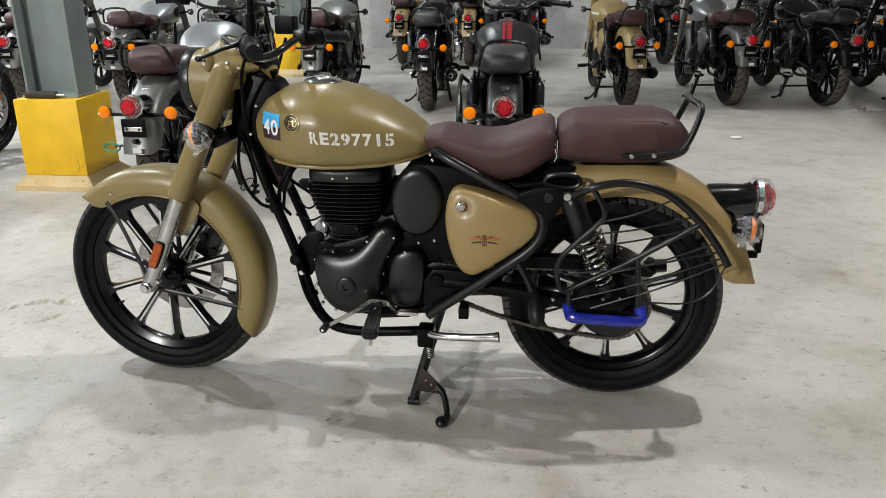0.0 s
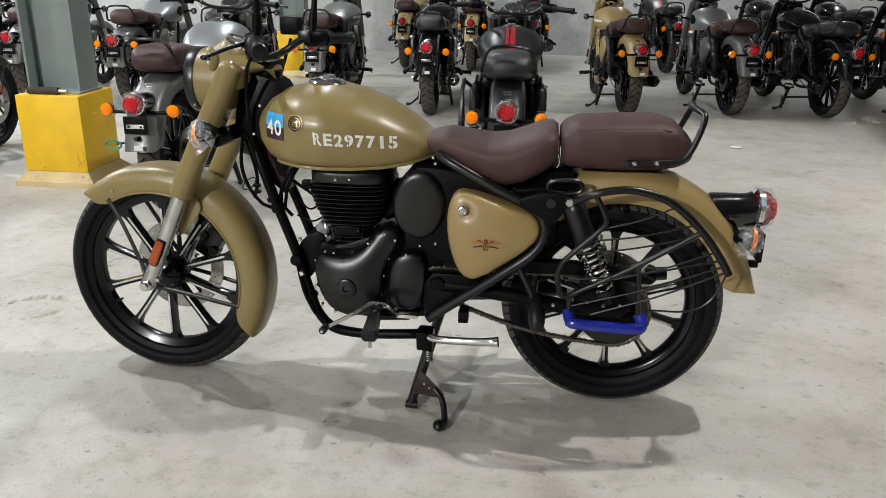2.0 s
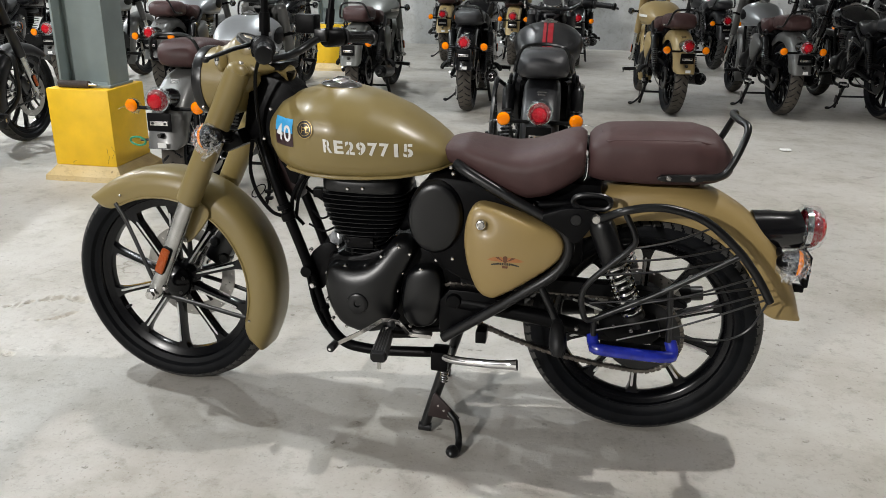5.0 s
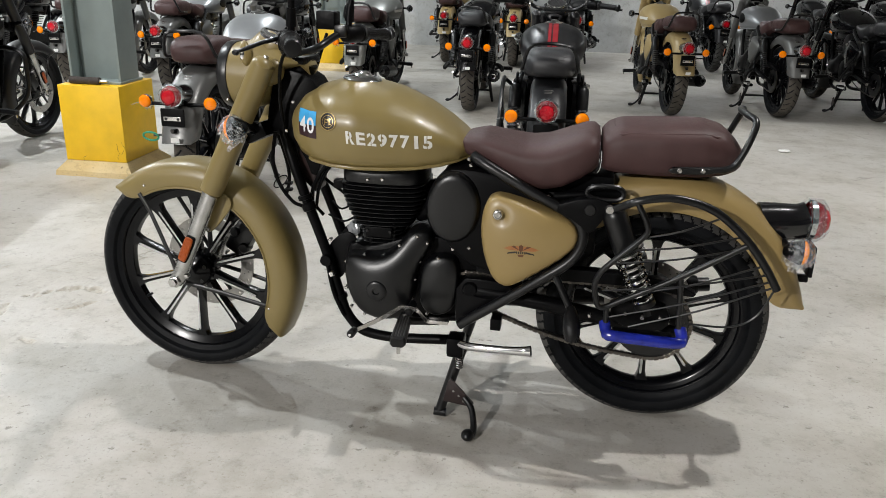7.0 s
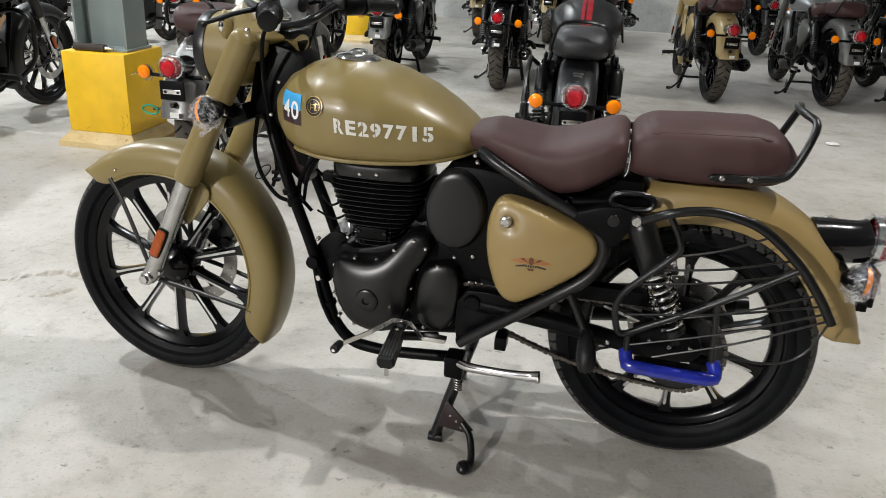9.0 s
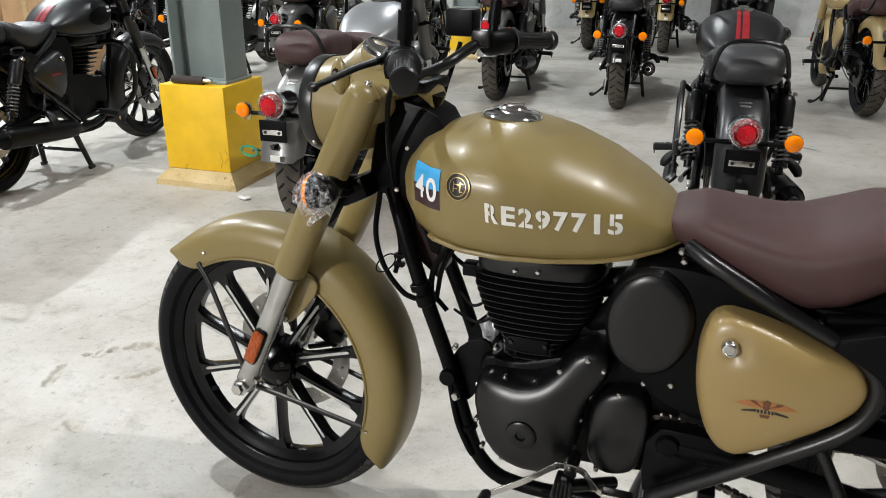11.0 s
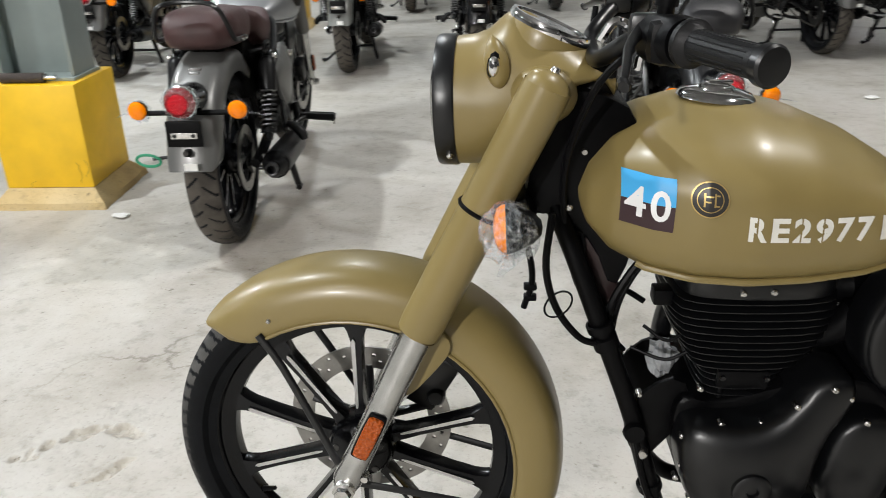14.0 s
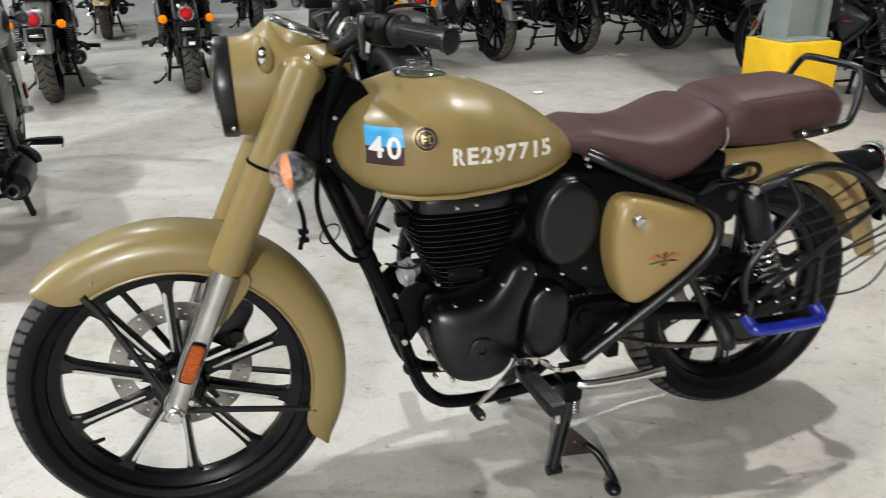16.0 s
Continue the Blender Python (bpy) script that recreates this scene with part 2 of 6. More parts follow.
    gate = noise_node(tree, 1.1, 3)
    gater = ramp_node(tree, gate.outputs["Fac"], [(0.56, (0, 0, 0)), (0.66, (1, 1, 1))])
    col = mix_mul(tree, col, crack.outputs["Color"], gater.outputs["Color"])
    link(tree, col, b.inputs["Base Color"])
    rr = ramp_node(tree, patch.outputs["Fac"], [(0.3, (0.66, 0.66, 0.66)), (0.7, (0.44, 0.44, 0.44))])
    link(tree, rr.outputs["Color"], b.inputs["Roughness"])
    total = None
    for n, k in ((patch, 0.35), (fine, 0.24), (grit, 0.07), (r4, 0.3)):
        g = tree.nodes.new("ShaderNodeMath")
        g.operation = "MULTIPLY"
        g.inputs[1].default_value = k
        link(tree, n.outputs[0], g.inputs[0])
        if total is None:
            total = g.outputs[0]
        else:
            s = tree.nodes.new("ShaderNodeMath")
            link(tree, total, s.inputs[0])
            link(tree, g.outputs[0], s.inputs[1])
            total = s.outputs[0]
    bp = tree.nodes.new("ShaderNodeBump")
    bp.inputs["Strength"].default_value, bp.inputs["Distance"].default_value = bump, 0.02
    link(tree, total, bp.inputs["Height"])
    link(tree, bp.outputs["Normal"], b.inputs["Normal"])
    return m


FLOOR = concrete("worn_concrete", (0.412, 0.390, 0.354), (0.490, 0.470, 0.436), (0.545, 0.529, 0.498), 0.4, 0.8)
BROKEN = concrete("broken_screed", (0.40, 0.37, 0.32), (0.48, 0.45, 0.40), (0.56, 0.53, 0.48), 1.0, 1.0)
WALL = concrete("grey_plaster", (0.36, 0.37, 0.37), (0.44, 0.45, 0.45), (0.50, 0.51, 0.51), 0.2, 0.0)
# for the ceiling out of view; this grey sets how much bounce fills the shadows
BOUNCE_GREY = concrete("unseen_ceiling_grey", (0.18, 0.18, 0.18), (0.22, 0.22, 0.22), (0.26, 0.26, 0.26), 0.2, 0.0)
# for walls out of view, kept dark so that less light bounces back
UNSEEN_WALL = concrete("dark_unseen_wall", (0.09, 0.09, 0.09), (0.12, 0.12, 0.12), (0.15, 0.15, 0.15), 0.2, 0.0)
PLINTH_RAW = concrete("dusty_yellow_concrete", (0.44, 0.28, 0.08), (0.58, 0.41, 0.16), (0.62, 0.49, 0.27), 0.35)
YELLOW = surface("yellow_paint", (0.82, 0.50, 0.010), 0.5, vary=0.10, scale=7, bump=0.2, bump_scale=60)

# ---------------------------------------------------------------- mesh helpers


def part(name, bm, material, parent, label="", flat=False, sharp=40, at=None):
    me = bpy.data.meshes.new(name)
    bm.normal_update()
    bm.to_mesh(me)
    bm.free()
    me.materials.append(material)
    if not flat:
        me.polygons.foreach_set("use_smooth", [True] * len(me.polygons))
        me.set_sharp_from_angle(angle=radians(sharp))
    ob = new(name, me)
    ob.parent = parent
    if at is not None:
        ob.matrix_basis = at
    return tagged(ob, label)


def thing(name, label, category, group="", at=None, kind=""):
    ob = new(name)
    if at is not None:
        ob.matrix_basis = at
    return tagged(ob, label, category, group, kind)


def catmull(pts, steps, closed=False):
    p = [np.array(q, float) for q in pts]
    if steps <= 1 or len(p) < 3:
        return p
    n, out = len(p), []
    for i in range(n if closed else n - 1):
        a, b = p[i], p[(i + 1) % n]
        a0 = p[(i - 1) % n] if (closed or i > 0) else 2 * a - b
        b1 = p[(i + 2) % n] if (closed or i + 2 < n) else 2 * b - a
        for k in range(steps):
            t = k / steps
            out.append(0.5 * (2 * a + (b - a0) * t + (2 * a0 - 5 * a + 4 * b - b1) * t * t + (3 * a - 3 * b + b1 - a0) * t ** 3))
    if not closed:
        out.append(p[-1])
    return out


def loft(bm, rings, closed_ring=True, cap=True, closed_path=False):
    vs = [[bm.verts.new(Vector(p)) for p in r] for r in rings]
    n = len(vs[0])
    span = n if closed_ring else n - 1
    for i in range(len(vs) if closed_path else len(vs) - 1):
        a, b = vs[i], vs[(i + 1) % len(vs)]
        for k in range(span):
            try:
                bm.faces.new((a[k], a[(k + 1) % n], b[(k + 1) % n], b[k]))
            except ValueError:
                pass
    if cap and closed_ring and not closed_path:
        bm.faces.new(list(reversed(vs[0])))
        bm.faces.new(vs[-1])
    return vs


def tube(pts, r, n=10, steps=4, closed=False, bm=None, flat=1.0):
    """A bent tube; r is one radius or one for each point; flat squeezes it across."""
    bm = bm or bmesh.new()
    rs = r if isinstance(r, (list, tuple)) else [r] * len(pts)
    path = catmull([(*p, q) for p, q in zip(pts, rs)], steps, closed)
    c = [Vector(q[:3]) for q in path]
    up, rings = None, []
    for i, q in enumerate(c):
        d = (c[(i + 1) % len(c)] - c[i - 1]) if (closed or 0 < i < len(c) - 1) else (c[1] - c[0] if i == 0 else c[-1] - c[-2])
        d.normalize()
        if up is None:
            up = d.orthogonal().normalized() if abs(d.y) > 0.9 else Vector((0, 1, 0))
        up = (up - d * up.dot(d)).normalized()
        side = d.cross(up)
        rings.append([q + (up * math.cos(2 * math.pi * k / n) * flat + side * math.sin(2 * math.pi * k / n)) * path[i][3] for k in range(n)])
    loft(bm, rings, closed_path=closed)
    bmesh.ops.recalc_face_normals(bm, faces=bm.faces)
    return bm


def rod(a, b, r, r2=None, n=12, bm=None):
    return tube([a, b], [r, r if r2 is None else r2], n, 1, bm=bm)


def revolve(profile, centre, axis=(0, 1, 0), n=48, closed=False, bm=None):
    """Turns a profile of (radius, offset along the axis) round the axis."""
    bm = bm or bmesh.new()
    d = Vector(axis).normalized()
    a = d.orthogonal().normalized() if abs(d.y) < 0.9 else Vector((1, 0, 0))
    a = (a - d * a.dot(d)).normalized()
    b = d.cross(a)
    c = Vector(centre)
    rings = []
    for k in range(n):
        t = 2 * math.pi * k / n
        u = a * math.cos(t) + b * math.sin(t)
        rings.append([c + u * r + d * o for r, o in profile])
    loft(bm, rings, closed_ring=closed, cap=False, closed_path=True)
    bmesh.ops.remove_doubles(bm, verts=bm.verts, dist=1e-6)
    bmesh.ops.recalc_face_normals(bm, faces=bm.faces)
    return bm


def rounded(outline, times=2):
    p = [np.array(q, float) for q in outline]
    for _ in range(times):
        q = []
        for i in range(len(p)):
            a, b = p[i], p[(i + 1) % len(p)]
            q += [a * 0.75 + b * 0.25, a * 0.25 + b * 0.75]
        p = q
    return p


def slab(outline, v0, v1, bevel=0.004, crown=0.0, bm=None):
    """A plate of that (u, z) outline between two lateral places, its outer rim (v0) rounded in three steps."""
    bm = bm or bmesh.new()
    o = [np.array(q, float) for q in outline]
    mid = sum(o) / len(o)
    sgn = 1 if v1 > v0 else -1

    def ring(shrink, v):
        out = []
        for q in o:
            d = q - mid
            length = max(1e-6, float(np.hypot(*d)))
            p = mid + d * max(0.0, 1 - shrink / length)
            out.append((p[0], v, p[1]))
        return out
    rings = [ring(0, v1), ring(0, v0 + sgn * bevel), ring(bevel * 0.3, v0 + sgn * bevel * 0.3), ring(bevel, v0)]
    if crown:
        size = float(np.mean([np.hypot(*(q - mid)) for q in o]))
        for f in (0.25, 0.5, 0.75):
            rings.append([((mid + (np.array((x, z)) - mid) * (1 - f))[0], v0 - sgn * crown * (1 - (1 - f) ** 2), (mid + (np.array((x, z)) - mid) * (1 - f))[1]) for x, v, z in rings[3]])
    loft(bm, rings)
    bmesh.ops.recalc_face_normals(bm, faces=bm.faces)
    return bm


def box(c, s, bevel=0.003, bm=None, turn=None):
    bm = bm or bmesh.new()
    made = bmesh.ops.create_cube(bm, size=1)["verts"]
    bmesh.ops.scale(bm, vec=s, verts=made)
    if turn is not None:
        bmesh.ops.transform(bm, matrix=turn, verts=made)
    bmesh.ops.translate(bm, vec=c, verts=made)
    if bevel:
        edges = list({e for v in made for e in v.link_edges})
        bmesh.ops.bevel(bm, geom=edges, offset=bevel, segments=2, affect="EDGES", profile=0.6)
    return bm


def ball(c, r, n=16, squash=(1, 1, 1), bm=None):
    bm = bm or bmesh.new()
    made = bmesh.ops.create_uvsphere(bm, u_segments=n, v_segments=max(6, n // 2), radius=r)["verts"]
    bmesh.ops.scale(bm, vec=squash, verts=made)
    bmesh.ops.translate(bm, vec=c, verts=made)
    return bm


def puff(outline, edge, back, rise, power=0.45, side=-1, cells=64, dent=None):
    """A bulging cover: the outline (u, z) swells smoothly from the rim at v = edge by rise, with a wall back to v = back. Gives the mesh and its height over (u, z)."""
    o = np.array(outline, float)
    lo, hi = o.min(0), o.max(0)
    step = float((hi - lo).max()) / cells
    nx, nz = int((hi[0] - lo[0]) / step) + 4, int((hi[1] - lo[1]) / step) + 4
    X, Z = np.meshgrid(lo[0] + (np.arange(nx) - 1.5) * step, lo[1] + (np.arange(nz) - 1.5) * step, indexing="ij")
    inside = np.zeros(X.shape, bool)
    near = np.full(X.shape, 9.0)
    nearest = np.zeros(X.shape + (2,))
    for a, b in zip(o, np.roll(o, -1, 0)):
        cross = (a[1] > Z) != (b[1] > Z)
        with np.errstate(divide="ignore", invalid="ignore"):
            inside ^= cross & (X < (b[0] - a[0]) * (Z - a[1]) / (b[1] - a[1] + 1e-12) + a[0])
        ab = b - a
        t = np.clip(((X - a[0]) * ab[0] + (Z - a[1]) * ab[1]) / max(1e-12, float(ab @ ab)), 0, 1)
        q = np.stack([a[0] + t * ab[0], a[1] + t * ab[1]], -1)
        d = np.hypot(X - q[..., 0], Z - q[..., 1])
        best = d < near
        near[best] = d[best]
        nearest[best] = q[best]
    phi = np.where(inside, near, 0.0)
    for _ in range(cells * 14):
        s = np.zeros_like(phi)
        s[1:-1, 1:-1] = (phi[2:, 1:-1] + phi[:-2, 1:-1] + phi[1:-1, 2:] + phi[1:-1, :-2] + step * step) / 4
        phi = np.where(inside, s, 0.0)
    h = rise * (phi / phi.max()) ** power
    if dent:
        h = h - np.where(inside, dent(X, Z), 0.0)

    def height(u, z):
        fx, fz = (u - X[0, 0]) / step, (z - Z[0, 0]) / step
        i, k = int(fx), int(fz)
        fx, fz = fx - i, fz - k
        return float((h[i, k] * (1 - fx) + h[i + 1, k] * fx) * (1 - fz) + (h[i, k + 1] * (1 - fx) + h[i + 1, k + 1] * fx) * fz)
    bm, verts = bmesh.new(), {}

    def vert(i, k):
        if (i, k) not in verts:
            if inside[i, k]:
                verts[i, k] = bm.verts.new((X[i, k], edge + side * h[i, k], Z[i, k]))
            else:
                verts[i, k] = bm.verts.new((nearest[i, k, 0], edge, nearest[i, k, 1]))
        return verts[i, k]
    for i in range(nx - 1):
        for k in range(nz - 1):
            if inside[i, k] or inside[i + 1, k] or inside[i, k + 1] or inside[i + 1, k + 1]:
                bm.faces.new((vert(i, k), vert(i + 1, k), vert(i + 1, k + 1), vert(i, k + 1)))
    bmesh.ops.remove_doubles(bm, verts=bm.verts, dist=step * 0.08)
    inner = [v for v in bm.verts if not v.is_boundary]
    for _ in range(3):
        bmesh.ops.smooth_vert(bm, verts=inner, factor=0.5, use_axis_x=True, use_axis_y=True, use_axis_z=True)
    rim = [e for e in bm.edges if e.is_boundary]
    out = bmesh.ops.extrude_edge_only(bm, edges=rim)["geom"]
    for g in out:
        if isinstance(g, bmesh.types.BMVert):
            g.co.y = back
    bmesh.ops.recalc_face_normals(bm, faces=bm.faces)
    return bm, height


def ribbon(pts, high, thick, n=4):
    """A bent flat bar standing on edge: high in z, thick across."""
    bm, path = bmesh.new(), catmull(pts, n)
    rings = []
    for i, q in enumerate(path):
        d = path[min(i + 1, len(path) - 1)] - path[max(i - 1, 0)]
        d = d / np.linalg.norm(d)
        up = np.array((-d[2], 0, d[0]))
        out = np.cross(d, up)
        h, w, c = high / 2, thick / 2, thick * 0.25
        rings.append([q + up * a + out * b for a, b in ((h, -w + c), (h, w - c), (h - c, w), (-h + c, w), (-h, w - c), (-h, -w + c), (-h + c, -w), (h - c, -w))])
    loft(bm, rings)
    bmesh.ops.recalc_face_normals(bm, faces=bm.faces)
    return bm


def lerp_table(xs, *cols):
    xs = np.array(xs, float)

    def f(x):
        return [float(np.interp(x, xs, c)) for c in cols]
    return f


# ---------------------------------------------------------------- the hall
def wall_box(name, c, s, material, label):
    ob = part(name, box(c, s, 0), material, None, label, flat=True)
    return tagged(ob, category=name.split("_")[0], kind="structure")




def floor_height(x, y, arcs):
    """Broken patches of the screed: shallow scooped hollows with a ragged edge along a few arcs."""
    h = 0.0
    for pts, width, depth in arcs:
        d = 9.0
        for (ax, ay), (bx, by) in zip(pts, pts[1:]):
            t = max(0.0, min(1.0, ((x - ax) * (bx - ax) + (y - ay) * (by - ay)) / ((bx - ax) ** 2 + (by - ay) ** 2)))
            d = min(d, math.hypot(x - ax - t * (bx - ax), y - ay - t * (by - ay)))
        if d < width * 3:
            w = width * (0.75 + 1.3 * noise.noise(Vector((x * 16, y * 16, 3.0))) + 0.9 * noise.noise(Vector((x * 44, y * 44, 7.0))))
            k = max(0.0, min(1.0, (w - d) / 0.010))
            h = min(h, -depth * k * (0.75 + 0.7 * noise.noise(Vector((x * 70, y * 70, 1.0)))))
    return h


def floor_mesh():
    xs = list(np.linspace(-14, -2.6, 16)) + list(np.arange(-2.55, -1.86, 0.02)) + list(np.arange(-1.85, -1.2, 0.006)) + list(np.arange(-1.19, 1.6, 0.02)) + list(np.linspace(1.7, 13, 18))
    ys = list(np.linspace(-8.9, 1.5, 18)) + list(np.arange(1.55, 2.44, 0.02)) + list(np.arange(2.45, 3.1, 0.006)) + list(np.arange(3.11, 3.35, 0.02)) + list(np.linspace(3.45, 13.4, 18))
    verts, faces = [], []
    for y in ys:
        for x in xs:
            z = 0.0
            if -2.5 < x < 1.55 and 1.6 < y < 3.3:
                z = floor_height(x, y, CHIPS) + 0.0012 * noise.noise(Vector((x * 5, y * 5, 0)))
                if -1.84 < x < -1.21 and 2.46 < y < 3.09:
                    # small pits scattered round the broken patches
                    z -= 0.007 * max(0.0, noise.noise(Vector((x * 38, y * 38, 5.0))) - 0.34) * (1 + noise.noise(Vector((x * 6, y * 6, 2.0))))
            verts.append((x, y, z))
    n = len(xs)
    for j in range(len(ys) - 1):
        for i in range(n - 1):
            faces.append((j * n + i, j * n + i + 1, (j + 1) * n + i + 1, (j + 1) * n + i))
    me = bpy.data.meshes.new("floor")
    me.from_pydata(verts, [], faces)
    me.polygons.foreach_set("use_smooth", [True] * len(me.polygons))
    me.polygons.foreach_set("material_index", [1 if min(verts[k][2] for k in f) < -0.0045 else 0 for f in faces])
    me.materials.append(FLOOR)
    me.materials.append(BROKEN)
    return new("floor", me)


CHIPS = [([(-1.66, 2.84), (-1.63, 2.90), (-1.57, 2.92), (-1.52, 2.96), (-1.46, 2.96), (-1.40, 2.94)], 0.024, 0.013),
         ([(-1.47, 2.76), (-1.41, 2.79), (-1.38, 2.85)], 0.017, 0.011), ([(-1.68, 2.77), (-1.65, 2.66)], 0.018, 0.010),
         ([(-1.45, 2.52), (-1.40, 2.50)], 0.014, 0.009), ([(-0.76, 1.93), (-0.68, 1.86), (-0.60, 1.80)], 0.007, 0.004), ([(-1.03, 2.36), (-0.95, 2.42), (-0.88, 2.48)], 0.006, 0.004), ([(0.62, 1.95), (0.70, 1.93)], 0.008, 0.004)]
tagged(floor_mesh(), "worn dusty grey concrete floor with broken patches and stains", "floor", kind="structure")
wall_box("floor_slab", (-0.5, 2.25, -0.15), (27, 22.3, 0.2), FLOOR, "concrete slab under the worn screed")
wall_box("wall_north", (-0.5, 13.4, 3.2), (27, 0.2, 6.4), WALL, "plain grey plastered hall wall behind the parked rows")
# the other three walls are unseen and darkened to hold down the fill
wall_box("wall_south", (-0.5, -8.9, 3.2), (27, 0.2, 6.4), UNSEEN_WALL, "plain wall out of view, dark to limit bounced light")
wall_box("wall_west", (-14.0, 2.25, 3.2), (0.2, 22.1, 6.4), UNSEEN_WALL, "plain wall out of view, dark to limit bounced light")
wall_box("wall_east", (13.0, 2.25, 3.2), (0.2, 22.1, 6.4), UNSEEN_WALL, "plain wall out of view, dark to limit bounced light")
wall_box("ceiling", (-0.5, 2.4, 6.5), (27, 23, 0.2), BOUNCE_GREY, "unseen hall ceiling, its grey set for bounced fill light")
# out of view, added to block the roof lamps beyond about y = 7.5
wall_box("ceiling_mezzanine", (6.7, 9.38, 3.02), (12.4, 7.84, 0.2), WALL, "unseen deck added to shade the floor below the back rows")


def column(x, y, turn=0.0, n=1, rag=True):
    root = thing("steel_column", "grey painted steel H column standing on a yellow concrete plinth", "column", at=pose(x, y, 0, 0, 0, turn))
    w, d, h = 0.385, 0.40, 0.535
    # plinth: straight block above a flared foot
    bm = bmesh.new()
    rings = []
    for z, g in ((0.0, 0.055), (0.03, 0.05), (0.075, 0.006), (0.085, 0.0)):
        rings.append([(-w / 2 - g, -d / 2 - g, z), (w / 2 + g, -d / 2 - g, z), (w / 2 + g, d / 2 + g, z), (-w / 2 - g, d / 2 + g, z)])
    loft(bm, rings)
    bmesh.ops.subdivide_edges(bm, edges=[e for e in bm.edges if e.calc_length() > 0.3], cuts=8, use_grid_fill=True)
    for v in bm.verts:
        if v.co.z < 0.06:
            k = noise.noise(v.co * 9) * 0.012
            v.co.x += k
            v.co.y += k * 0.7
    part("plinth_foot", bm, PLINTH_RAW, root, "chipped dusty cement skirt", sharp=30)
    part("plinth", box((0, 0, 0.31), (w, d, 0.45), 0.008), YELLOW, root, "yellow painted plinth")
    rnd = random.Random(11)
    for cx, lo in ((0.14, 0.02), (0.165, 0.05), (-0.08, 0.0)):
        x_, z_, pts = cx, lo + 0.085, []
        for _ in range(7):
            pts.append((x_, -d / 2 - 0.0005, z_))
            x_ += rnd.uniform(-0.014, 0.014)
            z_ += rnd.uniform(0.008, 0.022) * (1 if lo else 0.3)
        part("crack", tube(pts, 0.0009, 4, 1), COPPER_DARK, root)
    part("web", box((0, 0, 3.475), (0.29, 0.012, 5.85), 0.001), GREY_PAINT, root)
    part("flange", box((-0.152, 0, 3.475), (0.014, 0.21, 5.85), 0.001), GREY_PAINT, root)
    part("flange", box((0.152, 0, 3.475), (0.014, 0.21, 5.85), 0.001), GREY_PAINT, root)
    part("base_plate", box((0, 0, 0.543), (0.34, 0.26, 0.014), 0.002), GREY_PAINT, root)
    return root


# ---------------------------------------------------------------- the motorcycle
# u runs from front to back, v to the machine's right, z up; the axles lie at u = -0.695 and 0.6925
FRONT_HUB, REAR_HUB = (-0.695, 0.0, 0.331), (0.6925, 0.0, 0.330)

TANK = lerp_table(
    [-0.348, -0.335, -0.305, -0.26, -0.20, -0.13, -0.05, 0.03, 0.09, 0.135, 0.165, 0.182],
    [0.835, 0.872, 0.908, 0.932, 0.947, 0.949, 0.931, 0.898, 0.862, 0.828, 0.798, 0.780],
    [0.812, 0.780, 0.752, 0.738, 0.732, 0.730, 0.731, 0.735, 0.743, 0.753, 0.763, 0.770],
    [0.050, 0.082, 0.120, 0.160, 0.187, 0.194, 0.184, 0.163, 0.138, 0.108, 0.072, 0.030],
    [0.826, 0.832, 0.838, 0.840, 0.840, 0.836, 0.826, 0.813, 0.802, 0.792, 0.783, 0.776])


def tank_half(u, z):
    top, bot, w, zm = TANK(u)
    if z >= zm:
        k = min(1.0, (z - zm) / max(1e-4, top - zm))
        return w * max(0.0, 1 - k ** 2.15) ** (1 / 2.15)
    k = min(1.0, (zm - z) / max(1e-4, zm - bot))
    return w * (1 - 0.13 * k ** 2.2)


def tank_shell(n=40):
    bm, rings = bmesh.new(), []
    us = np.concatenate([np.linspace(-0.348, -0.29, n // 4), np.linspace(-0.28, 0.10, n // 2), np.linspace(0.11, 0.182, n // 4)])
    for u in us:
        top, bot, w, zm = TANK(u)
        half = []
        for k in range(5):
            z = bot + (zm - bot) * k / 5
            half.append((tank_half(u, z), z))
        for k in range(13):
            a = k / 12 * math.pi / 2
            half.append((w * math.cos(a) ** (2 / 2.15), zm + (top - zm) * math.sin(a) ** (2 / 2.15)))
        half[-1] = (0.0, top)
        ring = [(u, -v, z) for v, z in half] + [(u, v, z) for v, z in reversed(half[:-1])]
        rings.append(ring)
    loft(bm, rings)
    bmesh.ops.smooth_vert(bm, verts=bm.verts, factor=0.15, use_axis_x=True, use_axis_y=True, use_axis_z=True)
    bmesh.ops.recalc_face_normals(bm, faces=bm.faces)
    return bm


def seat_shell(rows, n=36, power=2.6, dip=0.0):
    """rows: u, top, bottom, half width, height of the widest line."""
    f = lerp_table(*[list(c) for c in zip(*rows)])
    us = np.linspace(rows[0][0], rows[-1][0], n)
    bm, rings = bmesh.new(), []
    for u in us:
        top, bot, w, zm = f(u)
        half = []
        for k in range(5):
            a = k / 5
            half.append((w * (1 - 0.16 * (1 - a) ** 2), bot + (zm - bot) * a))
        for k in range(13):
            a = k / 12 * math.pi / 2
            half.append((w * math.cos(a) ** (2 / power), zm + (top - zm) * math.sin(a) ** (2 / power) ))
        half[-1] = (0.0, top)
        rings.append([(u, -v, z) for v, z in half] + [(u, v, z) for v, z in reversed(half[:-1])])
    loft(bm, rings)
    bmesh.ops.smooth_vert(bm, verts=bm.verts, factor=0.5, use_axis_x=True, use_axis_y=True, use_axis_z=True)
    bmesh.ops.smooth_vert(bm, verts=bm.verts, factor=0.5, use_axis_x=True, use_axis_y=True, use_axis_z=True)
    bmesh.ops.recalc_face_normals(bm, faces=bm.faces)
    return bm


